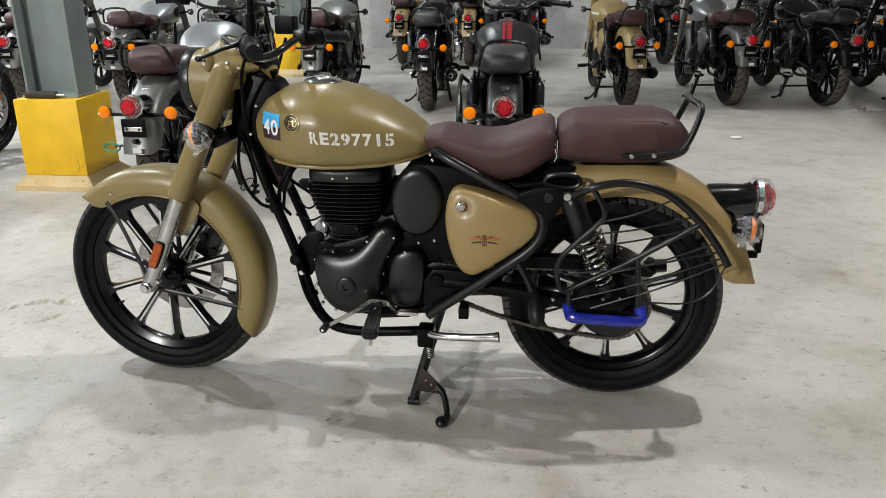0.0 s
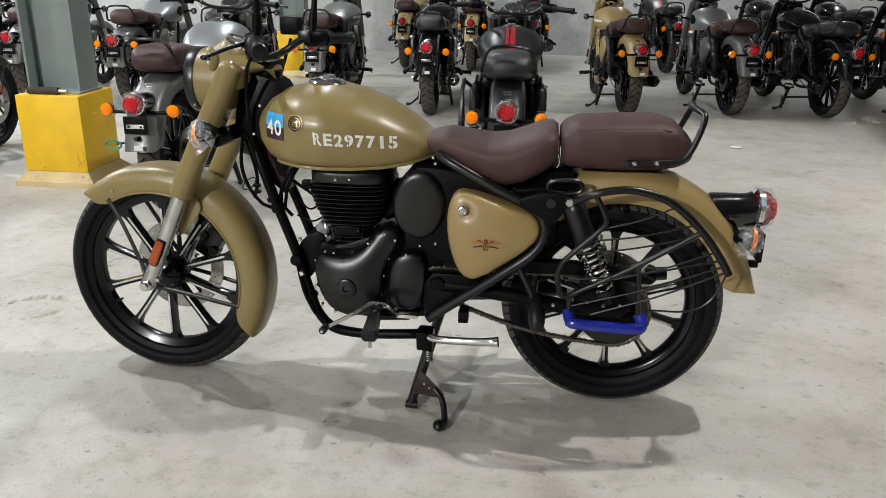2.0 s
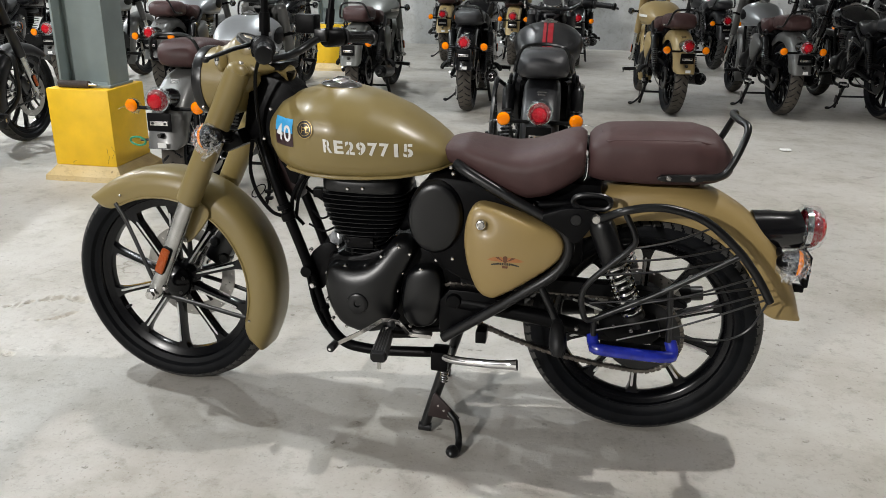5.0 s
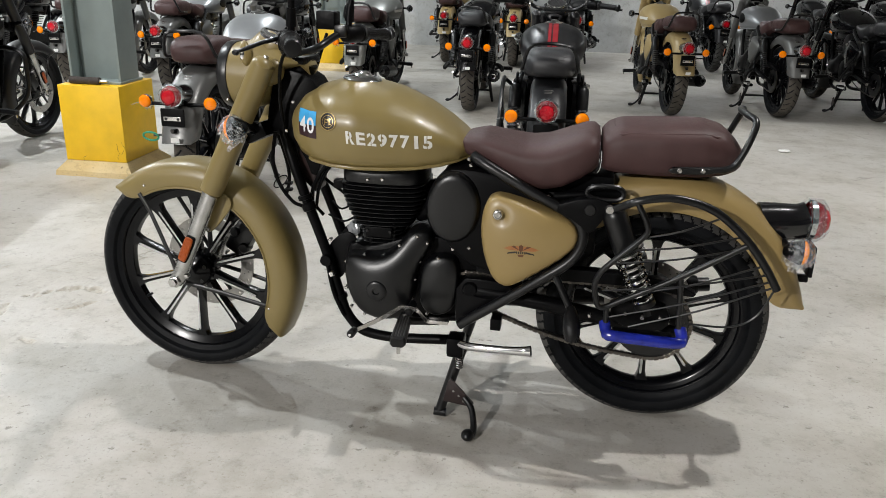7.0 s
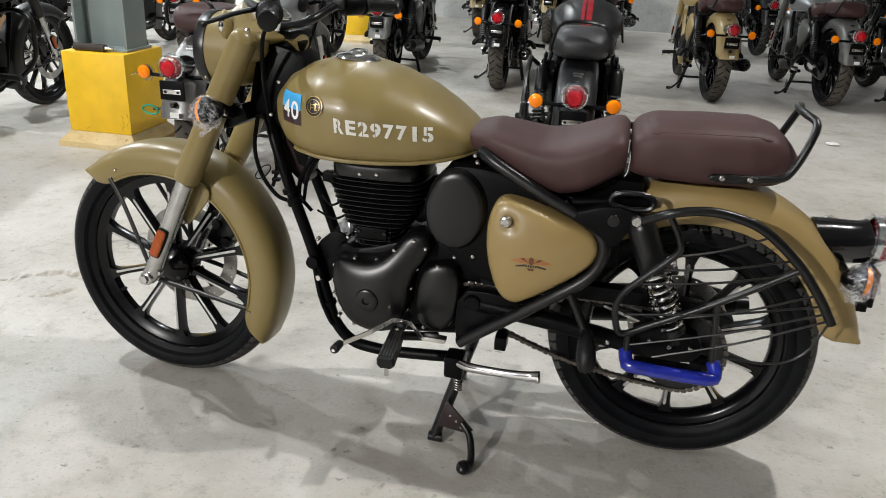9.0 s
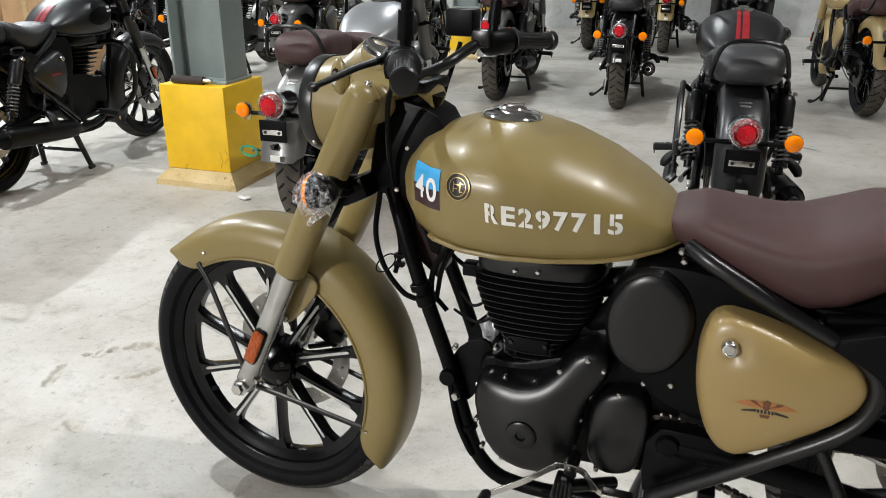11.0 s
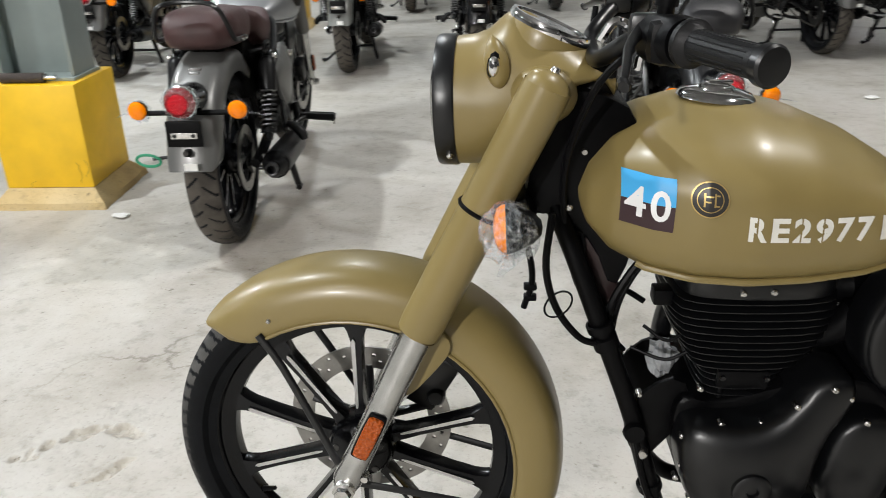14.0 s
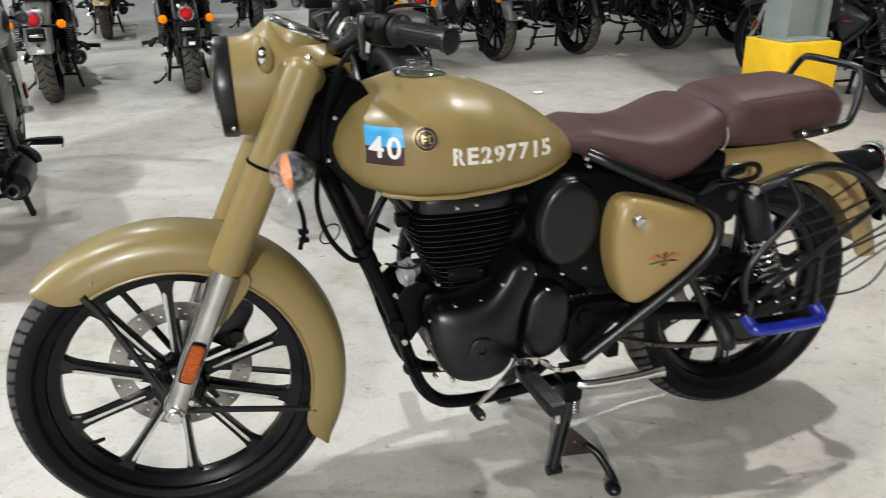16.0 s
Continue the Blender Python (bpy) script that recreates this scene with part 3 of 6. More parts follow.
RIDER_SEAT = [(0.128, 0.802, 0.780, 0.060, 0.792), (0.150, 0.818, 0.770, 0.090, 0.796), (0.20, 0.828, 0.750, 0.114, 0.796), (0.26, 0.818, 0.726, 0.132, 0.780),
              (0.32, 0.810, 0.700, 0.146, 0.766), (0.37, 0.816, 0.687, 0.153, 0.764), (0.42, 0.835, 0.698, 0.153, 0.776), (0.465, 0.853, 0.724, 0.148, 0.796),
              (0.495, 0.857, 0.748, 0.140, 0.804), (0.510, 0.840, 0.764, 0.124, 0.805)]
PILLION_SEAT = [(0.511, 0.838, 0.756, 0.100, 0.800), (0.524, 0.860, 0.748, 0.116, 0.806), (0.56, 0.875, 0.742, 0.126, 0.812), (0.66, 0.882, 0.740, 0.131, 0.816),
                (0.77, 0.886, 0.744, 0.126, 0.818), (0.82, 0.874, 0.751, 0.114, 0.815), (0.855, 0.844, 0.766, 0.092, 0.806), (0.870, 0.820, 0.780, 0.064, 0.800)]


def arch(centre, a0, a1, radius, half, depth, n=60, lip=0.003, taper=14.0, thick=0.0022):
    """A mudguard: an arched shell over a wheel from angle a0 to a1 (degrees from straight up, back positive). radius and depth may change with the angle."""
    bm, outer = bmesh.new(), []
    for i in range(n + 1):
        a = a0 + (a1 - a0) * i / n
        r, w, d = radius(a), half(a), depth(a)
        e = min(1.0, (a - a0) / taper, (a1 - a) / taper)
        e = math.sqrt(max(0.0, 1 - (1 - e) ** 2))
        d2 = d * (0.16 + 0.84 * e)
        w2 = w * (0.80 + 0.20 * e)
        s, c = math.sin(radians(a)), math.cos(radians(a))
        prof = [(w2 * 0.985, r - d2), (w2, r - d2 * 0.78), (w2 * 0.985, r - d2 * 0.55), (w2 * 0.92, r - d2 * 0.33), (w2 * 0.78, r - d2 * 0.155), (w2 * 0.52, r - d2 * 0.045), (w2 * 0.25, r - d2 * 0.008), (0, r)]
        full = [(-v, q) for v, q in prof] + [(v, q) for v, q in reversed(prof[:-1])]
        inner = [(v * (1 - thick / max(w2, 0.01)), q - thick) for v, q in reversed(full)]
        outer.append([(centre[0] + q * s, v, centre[2] + q * c) for v, q in full + inner])
    loft(bm, outer)
    bmesh.ops.recalc_face_normals(bm, faces=bm.faces)
    return bm


def tyre(centre, radius, width, rim, n=180, groove=True, period=5, sweep=1.15, wide=0.999, depth=0.0055, reach=2.0):
    """A road tyre with a grooved crown."""
    bm, w = bmesh.new(), width / 2
    h = radius - rim
    half = [(rim - 0.004, w * 0.62), (rim + 0.010, w * 0.74), (rim + h * 0.25, w * 0.93), (rim + h * 0.48, w), (rim + h * 0.66, w * 0.94),
            (rim + h * 0.80, w * 0.80), (rim + h * 0.90, w * 0.60), (rim + h * 0.965, w * 0.36), (rim + h * 0.99, w * 0.16), (radius, 0.0)]
    half = [tuple(q) for q in catmull(half, 2)]
    prof = half + [(r, -o) for r, o in reversed(half[:-1])]
    rings, cut, count = [], set(), max(1, round(n / period))
    for k in range(n):
        t = 2 * math.pi * k / n
        ring = []
        for j, (r, o) in enumerate(prof):
            if groove and r > rim + h * 0.60 and 0.10 * w < abs(o) < reach * w:
                # sipes swept back towards the shoulder, staggered left and right
                if (k / n * count + abs(o) / w * sweep + (0.5 if o < 0 else 0.0)) % 1.0 < wide / period:
                    r -= depth
                    cut.add((k, j))
            ring.append((centre[0] + r * math.cos(t), centre[1] + o, centre[2] + r * math.sin(t)))
        rings.append(ring)
    loft(bm, rings, closed_ring=False, cap=False, closed_path=True)
    span = len(prof) - 1
    for i, f in enumerate(bm.faces):
        k, j = divmod(i, span)
        near = (k, j) in cut or (k, j + 1) in cut
        # sipe faces keep the dark undusted rubber, which also paints in their shade
        f.material_index = 1 if prof[j][0] > rim + h * 0.60 and prof[j + 1][0] > rim + h * 0.60 and not near else 0
    bmesh.ops.recalc_face_normals(bm, faces=bm.faces)
    return bm


def rim_shell(centre, rim, width, n=72):
    w = width / 2
    top = rim + 0.016
    prof = [(top + 0.007, -w), (top + 0.010, -w + 0.004), (top + 0.002, -w + 0.010), (rim + 0.002, -w + 0.018), (rim - 0.002, 0), (rim + 0.002, w - 0.018), (top + 0.002, w - 0.010), (top + 0.010, w - 0.004), (top + 0.007, w),
            (top + 0.003, w), (top - 0.001, w - 0.003), (top - 0.003, w - 0.009), (rim + 0.004, w - 0.013), (rim - 0.002, w - 0.016), (rim - 0.010, 0.012), (rim - 0.012, 0),
            (rim - 0.010, -0.012), (rim - 0.002, -w + 0.016), (rim + 0.004, -w + 0.013), (top - 0.003, -w + 0.009), (top - 0.001, -w + 0.003), (top + 0.003, -w)]
    return revolve(prof, centre, n=n, closed=True)


def spoke(centre, angle, r0, r1, w0, w1, thick):
    """One cast spoke, waisted, flaring into the rim."""
    bm, rings = bmesh.new(), []
    for f, k in ((0, 1.5), (0.12, 1.05), (0.35, 0.86), (0.65, 0.92), (0.85, 1.15), (0.94, 1.7), (1.0, 2.5)):
        r, w = r0 + (r1 - r0) * f, (w0 + (w1 - w0) * f) * k / 2
        t = thick * (1 - 0.25 * f) / 2
        rings.append([(r, -t, -w), (r, -t * 0.5, -w * 1.15), (r, t * 0.5, -w * 1.15), (r, t, -w), (r, t, w), (r, t * 0.5, w * 1.15), (r, -t * 0.5, w * 1.15), (r, -t, w)])
    loft(bm, rings)
    bmesh.ops.recalc_face_normals(bm, faces=bm.faces)
    bmesh.ops.rotate(bm, verts=bm.verts, cent=(0, 0, 0), matrix=Matrix.Rotation(angle, 3, "Y"))
    bmesh.ops.translate(bm, verts=bm.verts, vec=centre)
    return bm


def spoke_face(centre, angle, r0, r1, offset, v):
    bm = bmesh.new()
    for side in (-1, 1):
        vs = [bm.verts.new((r, side * v, z + offset)) for r, z in ((r0, -0.0016), (r0 + 0.010, -0.0028), (r1, -0.0036), (r1 + 0.006, 0), (r1, 0.0036), (r0 + 0.010, 0.0028), (r0, 0.0016))]
        bm.faces.new(vs)
    ext = bmesh.ops.extrude_face_region(bm, geom=bm.faces[:])
    bmesh.ops.rotate(bm, verts=bm.verts, cent=(0, 0, 0), matrix=Matrix.Rotation(angle, 3, "Y"))
    bmesh.ops.translate(bm, verts=bm.verts, vec=centre)
    return bm


def steer_matrix(degrees):
    s = Vector((-0.335, 0, 0.98))
    axis = Vector((0.43, 0, 0.903)).normalized()
    return Matrix.Translation(s) @ Matrix.Rotation(radians(degrees), 4, axis) @ Matrix.Translation(-s)


def wheel(root, name, c, rad, width, rim, rim_w, fine, turn, look_, steer, hub_w=0.10):
    n = 490 if fine else 320
    bm = rim_shell(c, rim, rim_w, 84 if fine else 40)
    bmesh.ops.transform(bm, matrix=steer, verts=bm.verts)
    w = part(name, bm, look_["rim"], root, "black cast alloy wheel with machined spoke faces")
    def put(nm, b, m, label="", sharp=40):
        bmesh.ops.transform(b, matrix=steer, verts=b.verts)
        return part(nm, b, m, w, label, sharp=sharp)
    ty = put("tyre", tyre(c, rad, width, rim + 0.021, n, True, 7 if fine else 10, 1.15 if fine else 0.9, 0.999 if fine else 1.2, 0.0026 if fine else 0.004, 2.0 if fine else 0.85), look_["tyre"], "black road tyre with a grooved tread", 25)
    ty.data.materials.append(look_["tread"])
    hub = [(0.0, 0.5), (0.026, 0.5), (0.034, 0.44), (0.047, 0.40), (0.056, 0.30), (0.060, 0.12)]
    put("hub", revolve([(r, -hub_w * o) for r, o in hub] + [(r, hub_w * o) for r, o in reversed(hub)], c, n=36), look_["rim"])
    if fine:
        for k in range(5):
            t = 2 * math.pi * k / 5 + 0.4
            # flat black disc in place of the shade inside a recess
            put("hub_recess", revolve([(0, 0.0008), (0.006, 0.0008), (0.0062, -0.002)], (c[0] + 0.041 * math.cos(t), -hub_w * 0.425, c[2] + 0.041 * math.sin(t)), (0, -1, 0), 10), DECAL_BLACK)
    count = 10
    for i in range(count):
        a = turn + 2 * math.pi * i / count
        put("spoke", spoke(c, a, 0.040, rim - 0.006, 0.016, 0.017, 0.034), look_["rim"])
        if fine:
            put("spoke_face", spoke_face(c, a, 0.075, rim - 0.036, 0.004 if i % 2 else -0.004, 0.0172), MACHINED)
        else:
            put("spoke_face", spoke_face(c, a, 0.075, rim - 0.045, 0.0, 0.0168), MACHINED)
    return w


def disc(root, c, r, v, steer, fine):
    """A brake disc whose drilled holes go through."""
    bm, n = bmesh.new(), 120 if fine else 60
    rows = (1.0, 0.955, 0.915, 0.875, 0.835, 0.795, 0.72)
    grid = [[[bm.verts.new((c[0] + r * q * math.cos(t), v + side, c[2] + r * q * math.sin(t))) for q in rows] for t in [2 * math.pi * k / n for k in range(n)]] for side in (-0.0025, 0.0025)]
    step = 8 if fine else 5
    for sheet in grid:
        for k in range(n):
            a, b = sheet[k], sheet[(k + 1) % n]
            for j in range(len(rows) - 1):
                if (j == 1 and k % step == 0) or (j == 2 and k % step == step // 2) or (j == 4 and k % step == step // 4):
                    continue
                bm.faces.new((a[j], a[j + 1], b[j + 1], b[j]))
    for j in (0, len(rows) - 1):
        for k in range(n):
            bm.faces.new((grid[0][k][j], grid[0][(k + 1) % n][j], grid[1][(k + 1) % n][j], grid[1][k][j]))
    bmesh.ops.recalc_face_normals(bm, faces=bm.faces)
    bmesh.ops.transform(bm, matrix=steer, verts=bm.verts)
    d = part("brake_disc", bm, DISC, root, "drilled steel brake disc", flat=True)
    for k in range(5):
        t = 2 * math.pi * k / 5 + 0.3
        bm = rod((c[0] + 0.045 * math.cos(t), v, c[2] + 0.045 * math.sin(t)), (c[0] + r * 0.76 * math.cos(t), v, c[2] + r * 0.76 * math.sin(t)), 0.009, 0.007, 8)
        bmesh.ops.transform(bm, matrix=steer, verts=bm.verts)
        part("disc_carrier", bm, BLACK_SATIN, d)


def indicator(root, p, axis, fine, wrapped, steer=Matrix.Identity(4), stalk_from=None):
    """A bullet-shaped turn signal whose lens looks along axis."""
    d = Vector(axis).normalized()
    bm = revolve([(0, -0.042), (0.010, -0.040), (0.020, -0.030), (0.028, -0.014), (0.032, 0.0), (0.032, 0.004), (0, 0.004)], p, d, 20 if fine else 12)
    bmesh.ops.transform(bm, matrix=steer, verts=bm.verts)
    shell = part("turn_signal", bm, BLACK_PLASTIC, root, "black turn signal with an amber lens in clear wrapping film")
    bm = revolve([(0.0312, 0.004), (0.0305, 0.009), (0.026, 0.015), (0.014, 0.019), (0, 0.0205)], p, d, 20 if fine else 12)
    bmesh.ops.transform(bm, matrix=steer, verts=bm.verts)
    part("lens", bm, AMBER_LENS, shell, "amber lens")
    if stalk_from is not None:
        bm = rod(stalk_from, p, 0.010, 0.009, 10)
        bmesh.ops.transform(bm, matrix=steer, verts=bm.verts)
        part("stalk", bm, BLACK_PLASTIC, shell)
    if wrapped:
        mid = Vector(p) if fine else Vector(p) - d * 0.014
        bm = ball(mid, 0.037 if fine else 0.033, 28 if fine else 14, (1, 1, 1))
        rnd = random.Random(int(abs(p[0]) * 1000) + int(abs(p[1]) * 777))
        ph = rnd.random() * 10
        for v in bm.verts:
            q = v.co - Vector(p)
            k = 1.0 + 0.24 * noise.noise(q * 60 + Vector((ph, 0, 0))) + 0.20 * noise.noise(q * 140 + Vector((0, ph, 0)))
            v.co = Vector(p) + q * k + Vector((0, 0, -0.012 * max(0, k - 1) * 6))
        bmesh.ops.transform(bm, matrix=steer, verts=bm.verts)
        part("wrapping_film", bm, WRAP if fine else WRAP_THIN, shell, "crumpled clear plastic film", flat=True)
        tail, c = bmesh.new(), Vector(p)
        rings = []
        for k in range(9):
            f_ = k / 8
            out = 0.0 if fine else math.copysign(0.020 + 0.060 * f_, p[1]) * (1 if ph > 3 else -0.9)
            mid = c + Vector((0.010 * math.sin(4 * f_ + ph), 0.012 * math.cos(3 * f_ + ph) + out, (-0.022 - 0.040 * f_) * (1.0 if fine else 0.35)))
            r = (0.017 if fine else 0.021) * (1 - 0.75 * f_)
            rings.append([mid + Vector((math.cos(a + 2.5 * f_), math.sin(a + 2.5 * f_) * 0.45, 0)) * r * (1 + 0.5 * noise.noise(mid * 190 + Vector((a, 0, 0)))) for a in [2 * math.pi * j / 7 for j in range(7)]])
        loft(tail, rings)
        bmesh.ops.transform(tail, matrix=steer, verts=tail.verts)
        part("film_tail", tail, WRAP, shell, "", flat=True)


def text_mesh(body, size, bold=0.0, spacing=1.0):
    cu = bpy.data.curves.new("lettering", "FONT")
    cu.body, cu.size, cu.offset, cu.resolution_u, cu.space_character = body, size, bold, 4, spacing
    cu.align_x, cu.align_y = "LEFT", "BOTTOM_BASELINE"
    ob = bpy.data.objects.new("lettering", cu)
    scene.collection.objects.link(ob)
    me = bpy.data.meshes.new_from_object(ob)
    bm = bmesh.new()
    bm.from_mesh(me)
    scene.collection.objects.unlink(ob)
    bpy.data.objects.remove(ob)
    bpy.data.curves.remove(cu)
    bpy.data.meshes.remove(me)
    return bm


def on_tank(bm, place, lift):
    """Lays a flat mesh (x, y) on the tank's left side; place turns x, y into u, z."""
    for v in bm.verts:
        u, z = place(v.co.x, v.co.y)
        v.co = Vector((u, -tank_half(u, z) - lift, z))
    return bm


def grid_patch(x0, x1, y0, y1, nx, ny):
    bm = bmesh.new()
    vs = [[bm.verts.new((x0 + (x1 - x0) * i / nx, y0 + (y1 - y0) * j / ny, 0)) for i in range(nx + 1)] for j in range(ny + 1)]
    for j in range(ny):
        for i in range(nx):
            bm.faces.new((vs[j][i], vs[j][i + 1], vs[j + 1][i + 1], vs[j + 1][i]))
    return bm


def motorcycle(label, paint, tank_paint, seat_mat, fine=False, stripe=None, wrapped=True, grabrail=True, tyre_mat=None, fender_paint=None, cover_paint=None, steer_deg=-4.0, group="motorcycles parked in the hall", plate=True, stencil=False, guard=True, crash=False, mark=None, tag=False, rear_paint=None):
    root = thing("motorcycle", label, "motorcycle", group)
    fender_paint, cover_paint = fender_paint or paint, cover_paint or paint
    look_ = {"rim": RIM_BLACK, "tyre": RUBBER, "tread": tyre_mat or TREAD}
    q = 1.0 if fine else 0.5
    ns = 14 if fine else 8
    steer = steer_matrix(steer_deg)
    none = Matrix.Identity(4)

    def P(name, bm, m, label="", parent=None, sharp=40, turned=False):
        if turned:
            bmesh.ops.transform(bm, matrix=steer, verts=bm.verts)
        return part(name, bm, m, parent or root, label, sharp=sharp)

    # wheels
    fw = wheel(root, "front_wheel", FRONT_HUB, 0.331, 0.100, 0.2415, 0.062, fine, radians(18), look_, steer)
    disc(root, FRONT_HUB, 0.150, 0.068, steer, fine)
    rw = wheel(root, "rear_wheel", REAR_HUB, 0.325, 0.122, 0.2290, 0.078, fine, radians(18), look_, none, 0.14)
    disc(root, REAR_HUB, 0.125, 0.085, none, fine)

    P("brake_caliper", box((-0.585, 0.085, 0.415), (0.075, 0.05, 0.11), 0.014, turn=Matrix.Rotation(radians(30), 4, "Y")), BLACK_SATIN, "black front brake caliper", turned=True)
    for du, dz in ((-0.600, 0.440), (-0.572, 0.388)):
        P("caliper_piston", revolve([(0, 0.010), (0.013, 0.010), (0.017, 0.005), (0.017, -0.03)], (du, 0.062, dz), (0, -1, 0), 16), BLACK_SATIN, turned=True)
    if fine:
        P("valve_stem", rod((-0.893, -0.004, 0.208), (-0.862, -0.022, 0.227), 0.0055, 0.004, 10), BLACK_SATIN, "", fw, turned=True)

    # mudguards
    ff = P("front_mudguard", arch(FRONT_HUB, -43, 121, lambda a: 0.351 + 0.006 * math.exp(-((a - 35) / 40) ** 2), lambda a: 0.076, lambda a: 0.080, 64 if fine else 30), fender_paint, "deeply skirted painted front mudguard", turned=True, sharp=50)
    for s in (-1, 1):
        pts = []
        for k in range(23):
            a = -29 + (107 + 29) * k / 22
            r = 0.271 + 0.0065 * math.exp(-((a - 35) / 40) ** 2)
            pts.append((FRONT_HUB[0] + r * math.sin(radians(a)), s * 0.0752, FRONT_HUB[2] + r * math.cos(radians(a))))
        P("edge_bead", tube(pts, 0.0032, 8, 1), fender_paint, "", ff, turned=True)
        P("stay", tube([(-0.838, s * 0.076, 0.575), (-0.80, s * 0.082, 0.52), (-0.725, s * 0.10, 0.375), (-0.715, s * 0.102, 0.355)], 0.0075, 8, 3, flat=0.5), BLACK_SATIN, "black flat steel mudguard stay", turned=True)
        P("stay", tube([(-0.70, s * 0.094, 0.312), (-0.60, s * 0.090, 0.296), (-0.435, s * 0.078, 0.262)], 0.0075, 8, 3, flat=0.5), BLACK_SATIN, "black flat steel mudguard stay", turned=True)
        P("mudguard_bracket", slab(rounded([(-0.615, 0.60), (-0.545, 0.605), (-0.520, 0.575), (-0.555, 0.525), (-0.600, 0.475), (-0.625, 0.490)], 2), s * 0.086, s * 0.080, 0.002), fender_paint, "painted mudguard bracket", turned=True)
        P("bracket_bolt", revolve([(0, 0.010), (0.006, 0.010), (0.0085, 0.007), (0.009, 0)], (-0.606, s * 0.086, 0.492), (0, s, 0), 12), STEEL, "", ff, turned=True)
    rear_c = (0.700, 0.0, 0.345)

    def rear_r(a):
        return float(np.interp(a, [-40, -10, 20, 45, 70, 85, 98], [0.395, 0.402, 0.404, 0.398, 0.392, 0.398, 0.410]))
    rf = P("rear_mudguard", arch(rear_c, -42, 81, rear_r, lambda a: 0.090, lambda a: 0.092, 56 if fine else 26, taper=9), rear_paint or fender_paint, "painted valanced rear mudguard", sharp=50)
    if stripe and not stencil:
        P("pinstripe", box((0.985, 0, 0.60), (0.004, 0.05, 0.05), 0.001), stripe, "", rf)

    # fork, nacelle and lamp
    for s in (-1, 1):
        top, mid, low = Vector((-0.398, s * 0.114, 0.973)), Vector((-0.571, s * 0.114, 0.617)), Vector((-0.694, s * 0.114, 0.342))
        cover = P("fork_cover", tube([top + Vector((0.0135, 0, 0.0275)), top + Vector((0.0125, 0, 0.0255)), top + Vector((0.009, 0, 0.019)), top + Vector((0.004, 0, 0.009)), top - Vector((0.004, 0, 0.010)), (top + mid) / 2, mid + Vector((0.008, 0, 0.017)), mid], [0.003, 0.014, 0.025, 0.031, 0.0335, 0.0335, 0.0335, 0.031], 24 if fine else 12, 2), paint, "painted fork cover", turned=True)
        P("fork_bolt", revolve([(0, 0.006), (0.0055, 0.006), (0.007, 0.002), (0.007, -0.006), (0, -0.006)], top + Vector((0.0135, 0, 0.0275)), (top - mid), 12), STEEL, "", cover, turned=True)
        d = (low - mid).normalized()
        sl = P("fork_slider", tube([mid, mid + d * 0.05, low - d * 0.05, low + d * 0.005, low + d * 0.03], [0.0245, 0.0245, 0.0225, 0.025, 0.016], 18 if fine else 10, 3), ALLOY, "cast aluminium fork slider", turned=True)
        P("axle_nut", revolve([(0, -0.016), (0.013, -0.016), (0.0145, -0.008), (0.019, -0.006), (0.019, 0.006), (0, 0.006)], low + Vector((-0.004, s * 0.026, -0.012)), (0, -s, 0), 6 if fine else 6), STEEL, "", sl, turned=True)
        P("pinch_bolt", revolve([(0, 0.010), (0.006, 0.010), (0.006, -0.008), (0, -0.008)], low + Vector((0.028, s * 0.006, 0.004)), (0, s, 0), 8), STEEL, "", sl, turned=True)
        # orange side reflector
        c = (mid * 0.36 + low * 0.64)
        out = slab(rounded([(-0.009, -0.041), (0.009, -0.041), (0.0135, -0.036), (0.0135, 0.036), (0.009, 0.041), (-0.009, 0.041), (-0.0135, 0.036), (-0.0135, -0.036)], 2), -0.006, 0.006, 0.003)
        bmesh.ops.rotate(out, verts=out.verts, cent=(0, 0, 0), matrix=Matrix.Rotation(math.atan2(mid.x - low.x, mid.z - low.z), 3, "Y"))
        if s > 0:
            bmesh.ops.rotate(out, verts=out.verts, cent=(0, 0, 0), matrix=Matrix.Rotation(math.pi, 3, Vector((mid - low))))
        bmesh.ops.translate(out, verts=out.verts, vec=c + Vector((-0.002, s * 0.027, -0.003)))
        rim = out.copy()
        for vv in rim.verts:
            q = vv.co - c
            vv.co = c + Vector((q.x * 1.16, q.y - s * 0.0045, q.z * 1.10))
        refl = P("reflector", out, REFLECTOR, "orange oblong reflector on the fork", turned=True)
        P("reflector_frame", rim, BLACK_PLASTIC, "", refl, turned=True)
        # lower yoke arm with the turn signal
        P("yoke_arm", rod((-0.445, s * 0.055, 0.800), (-0.450, s * 0.150, 0.822), 0.017, 0.013, 12), BLACK_MATT, turned=True)
        indicator(root, Vector((-0.436, s * 0.218, 0.824)), (-1, s * 0.05, -0.05), fine, wrapped, steer, (-0.445, s * 0.150, 0.822))
    if fine:
        P("cable_strap", tube([(-0.470 + 0.038 * math.cos(t), -0.112 + 0.038 * math.sin(t), 0.808 - 0.016 * math.cos(t)) for t in [2 * math.pi * k / 12 for k in range(12)]], 0.0035, 6, 2, closed=True), BLACK_PLASTIC, turned=True)

    # nacelle: lofted along the lamp's axis, rising to the instrument
    bm, rings = bmesh.new(), []
    nn = 40 if fine else 20
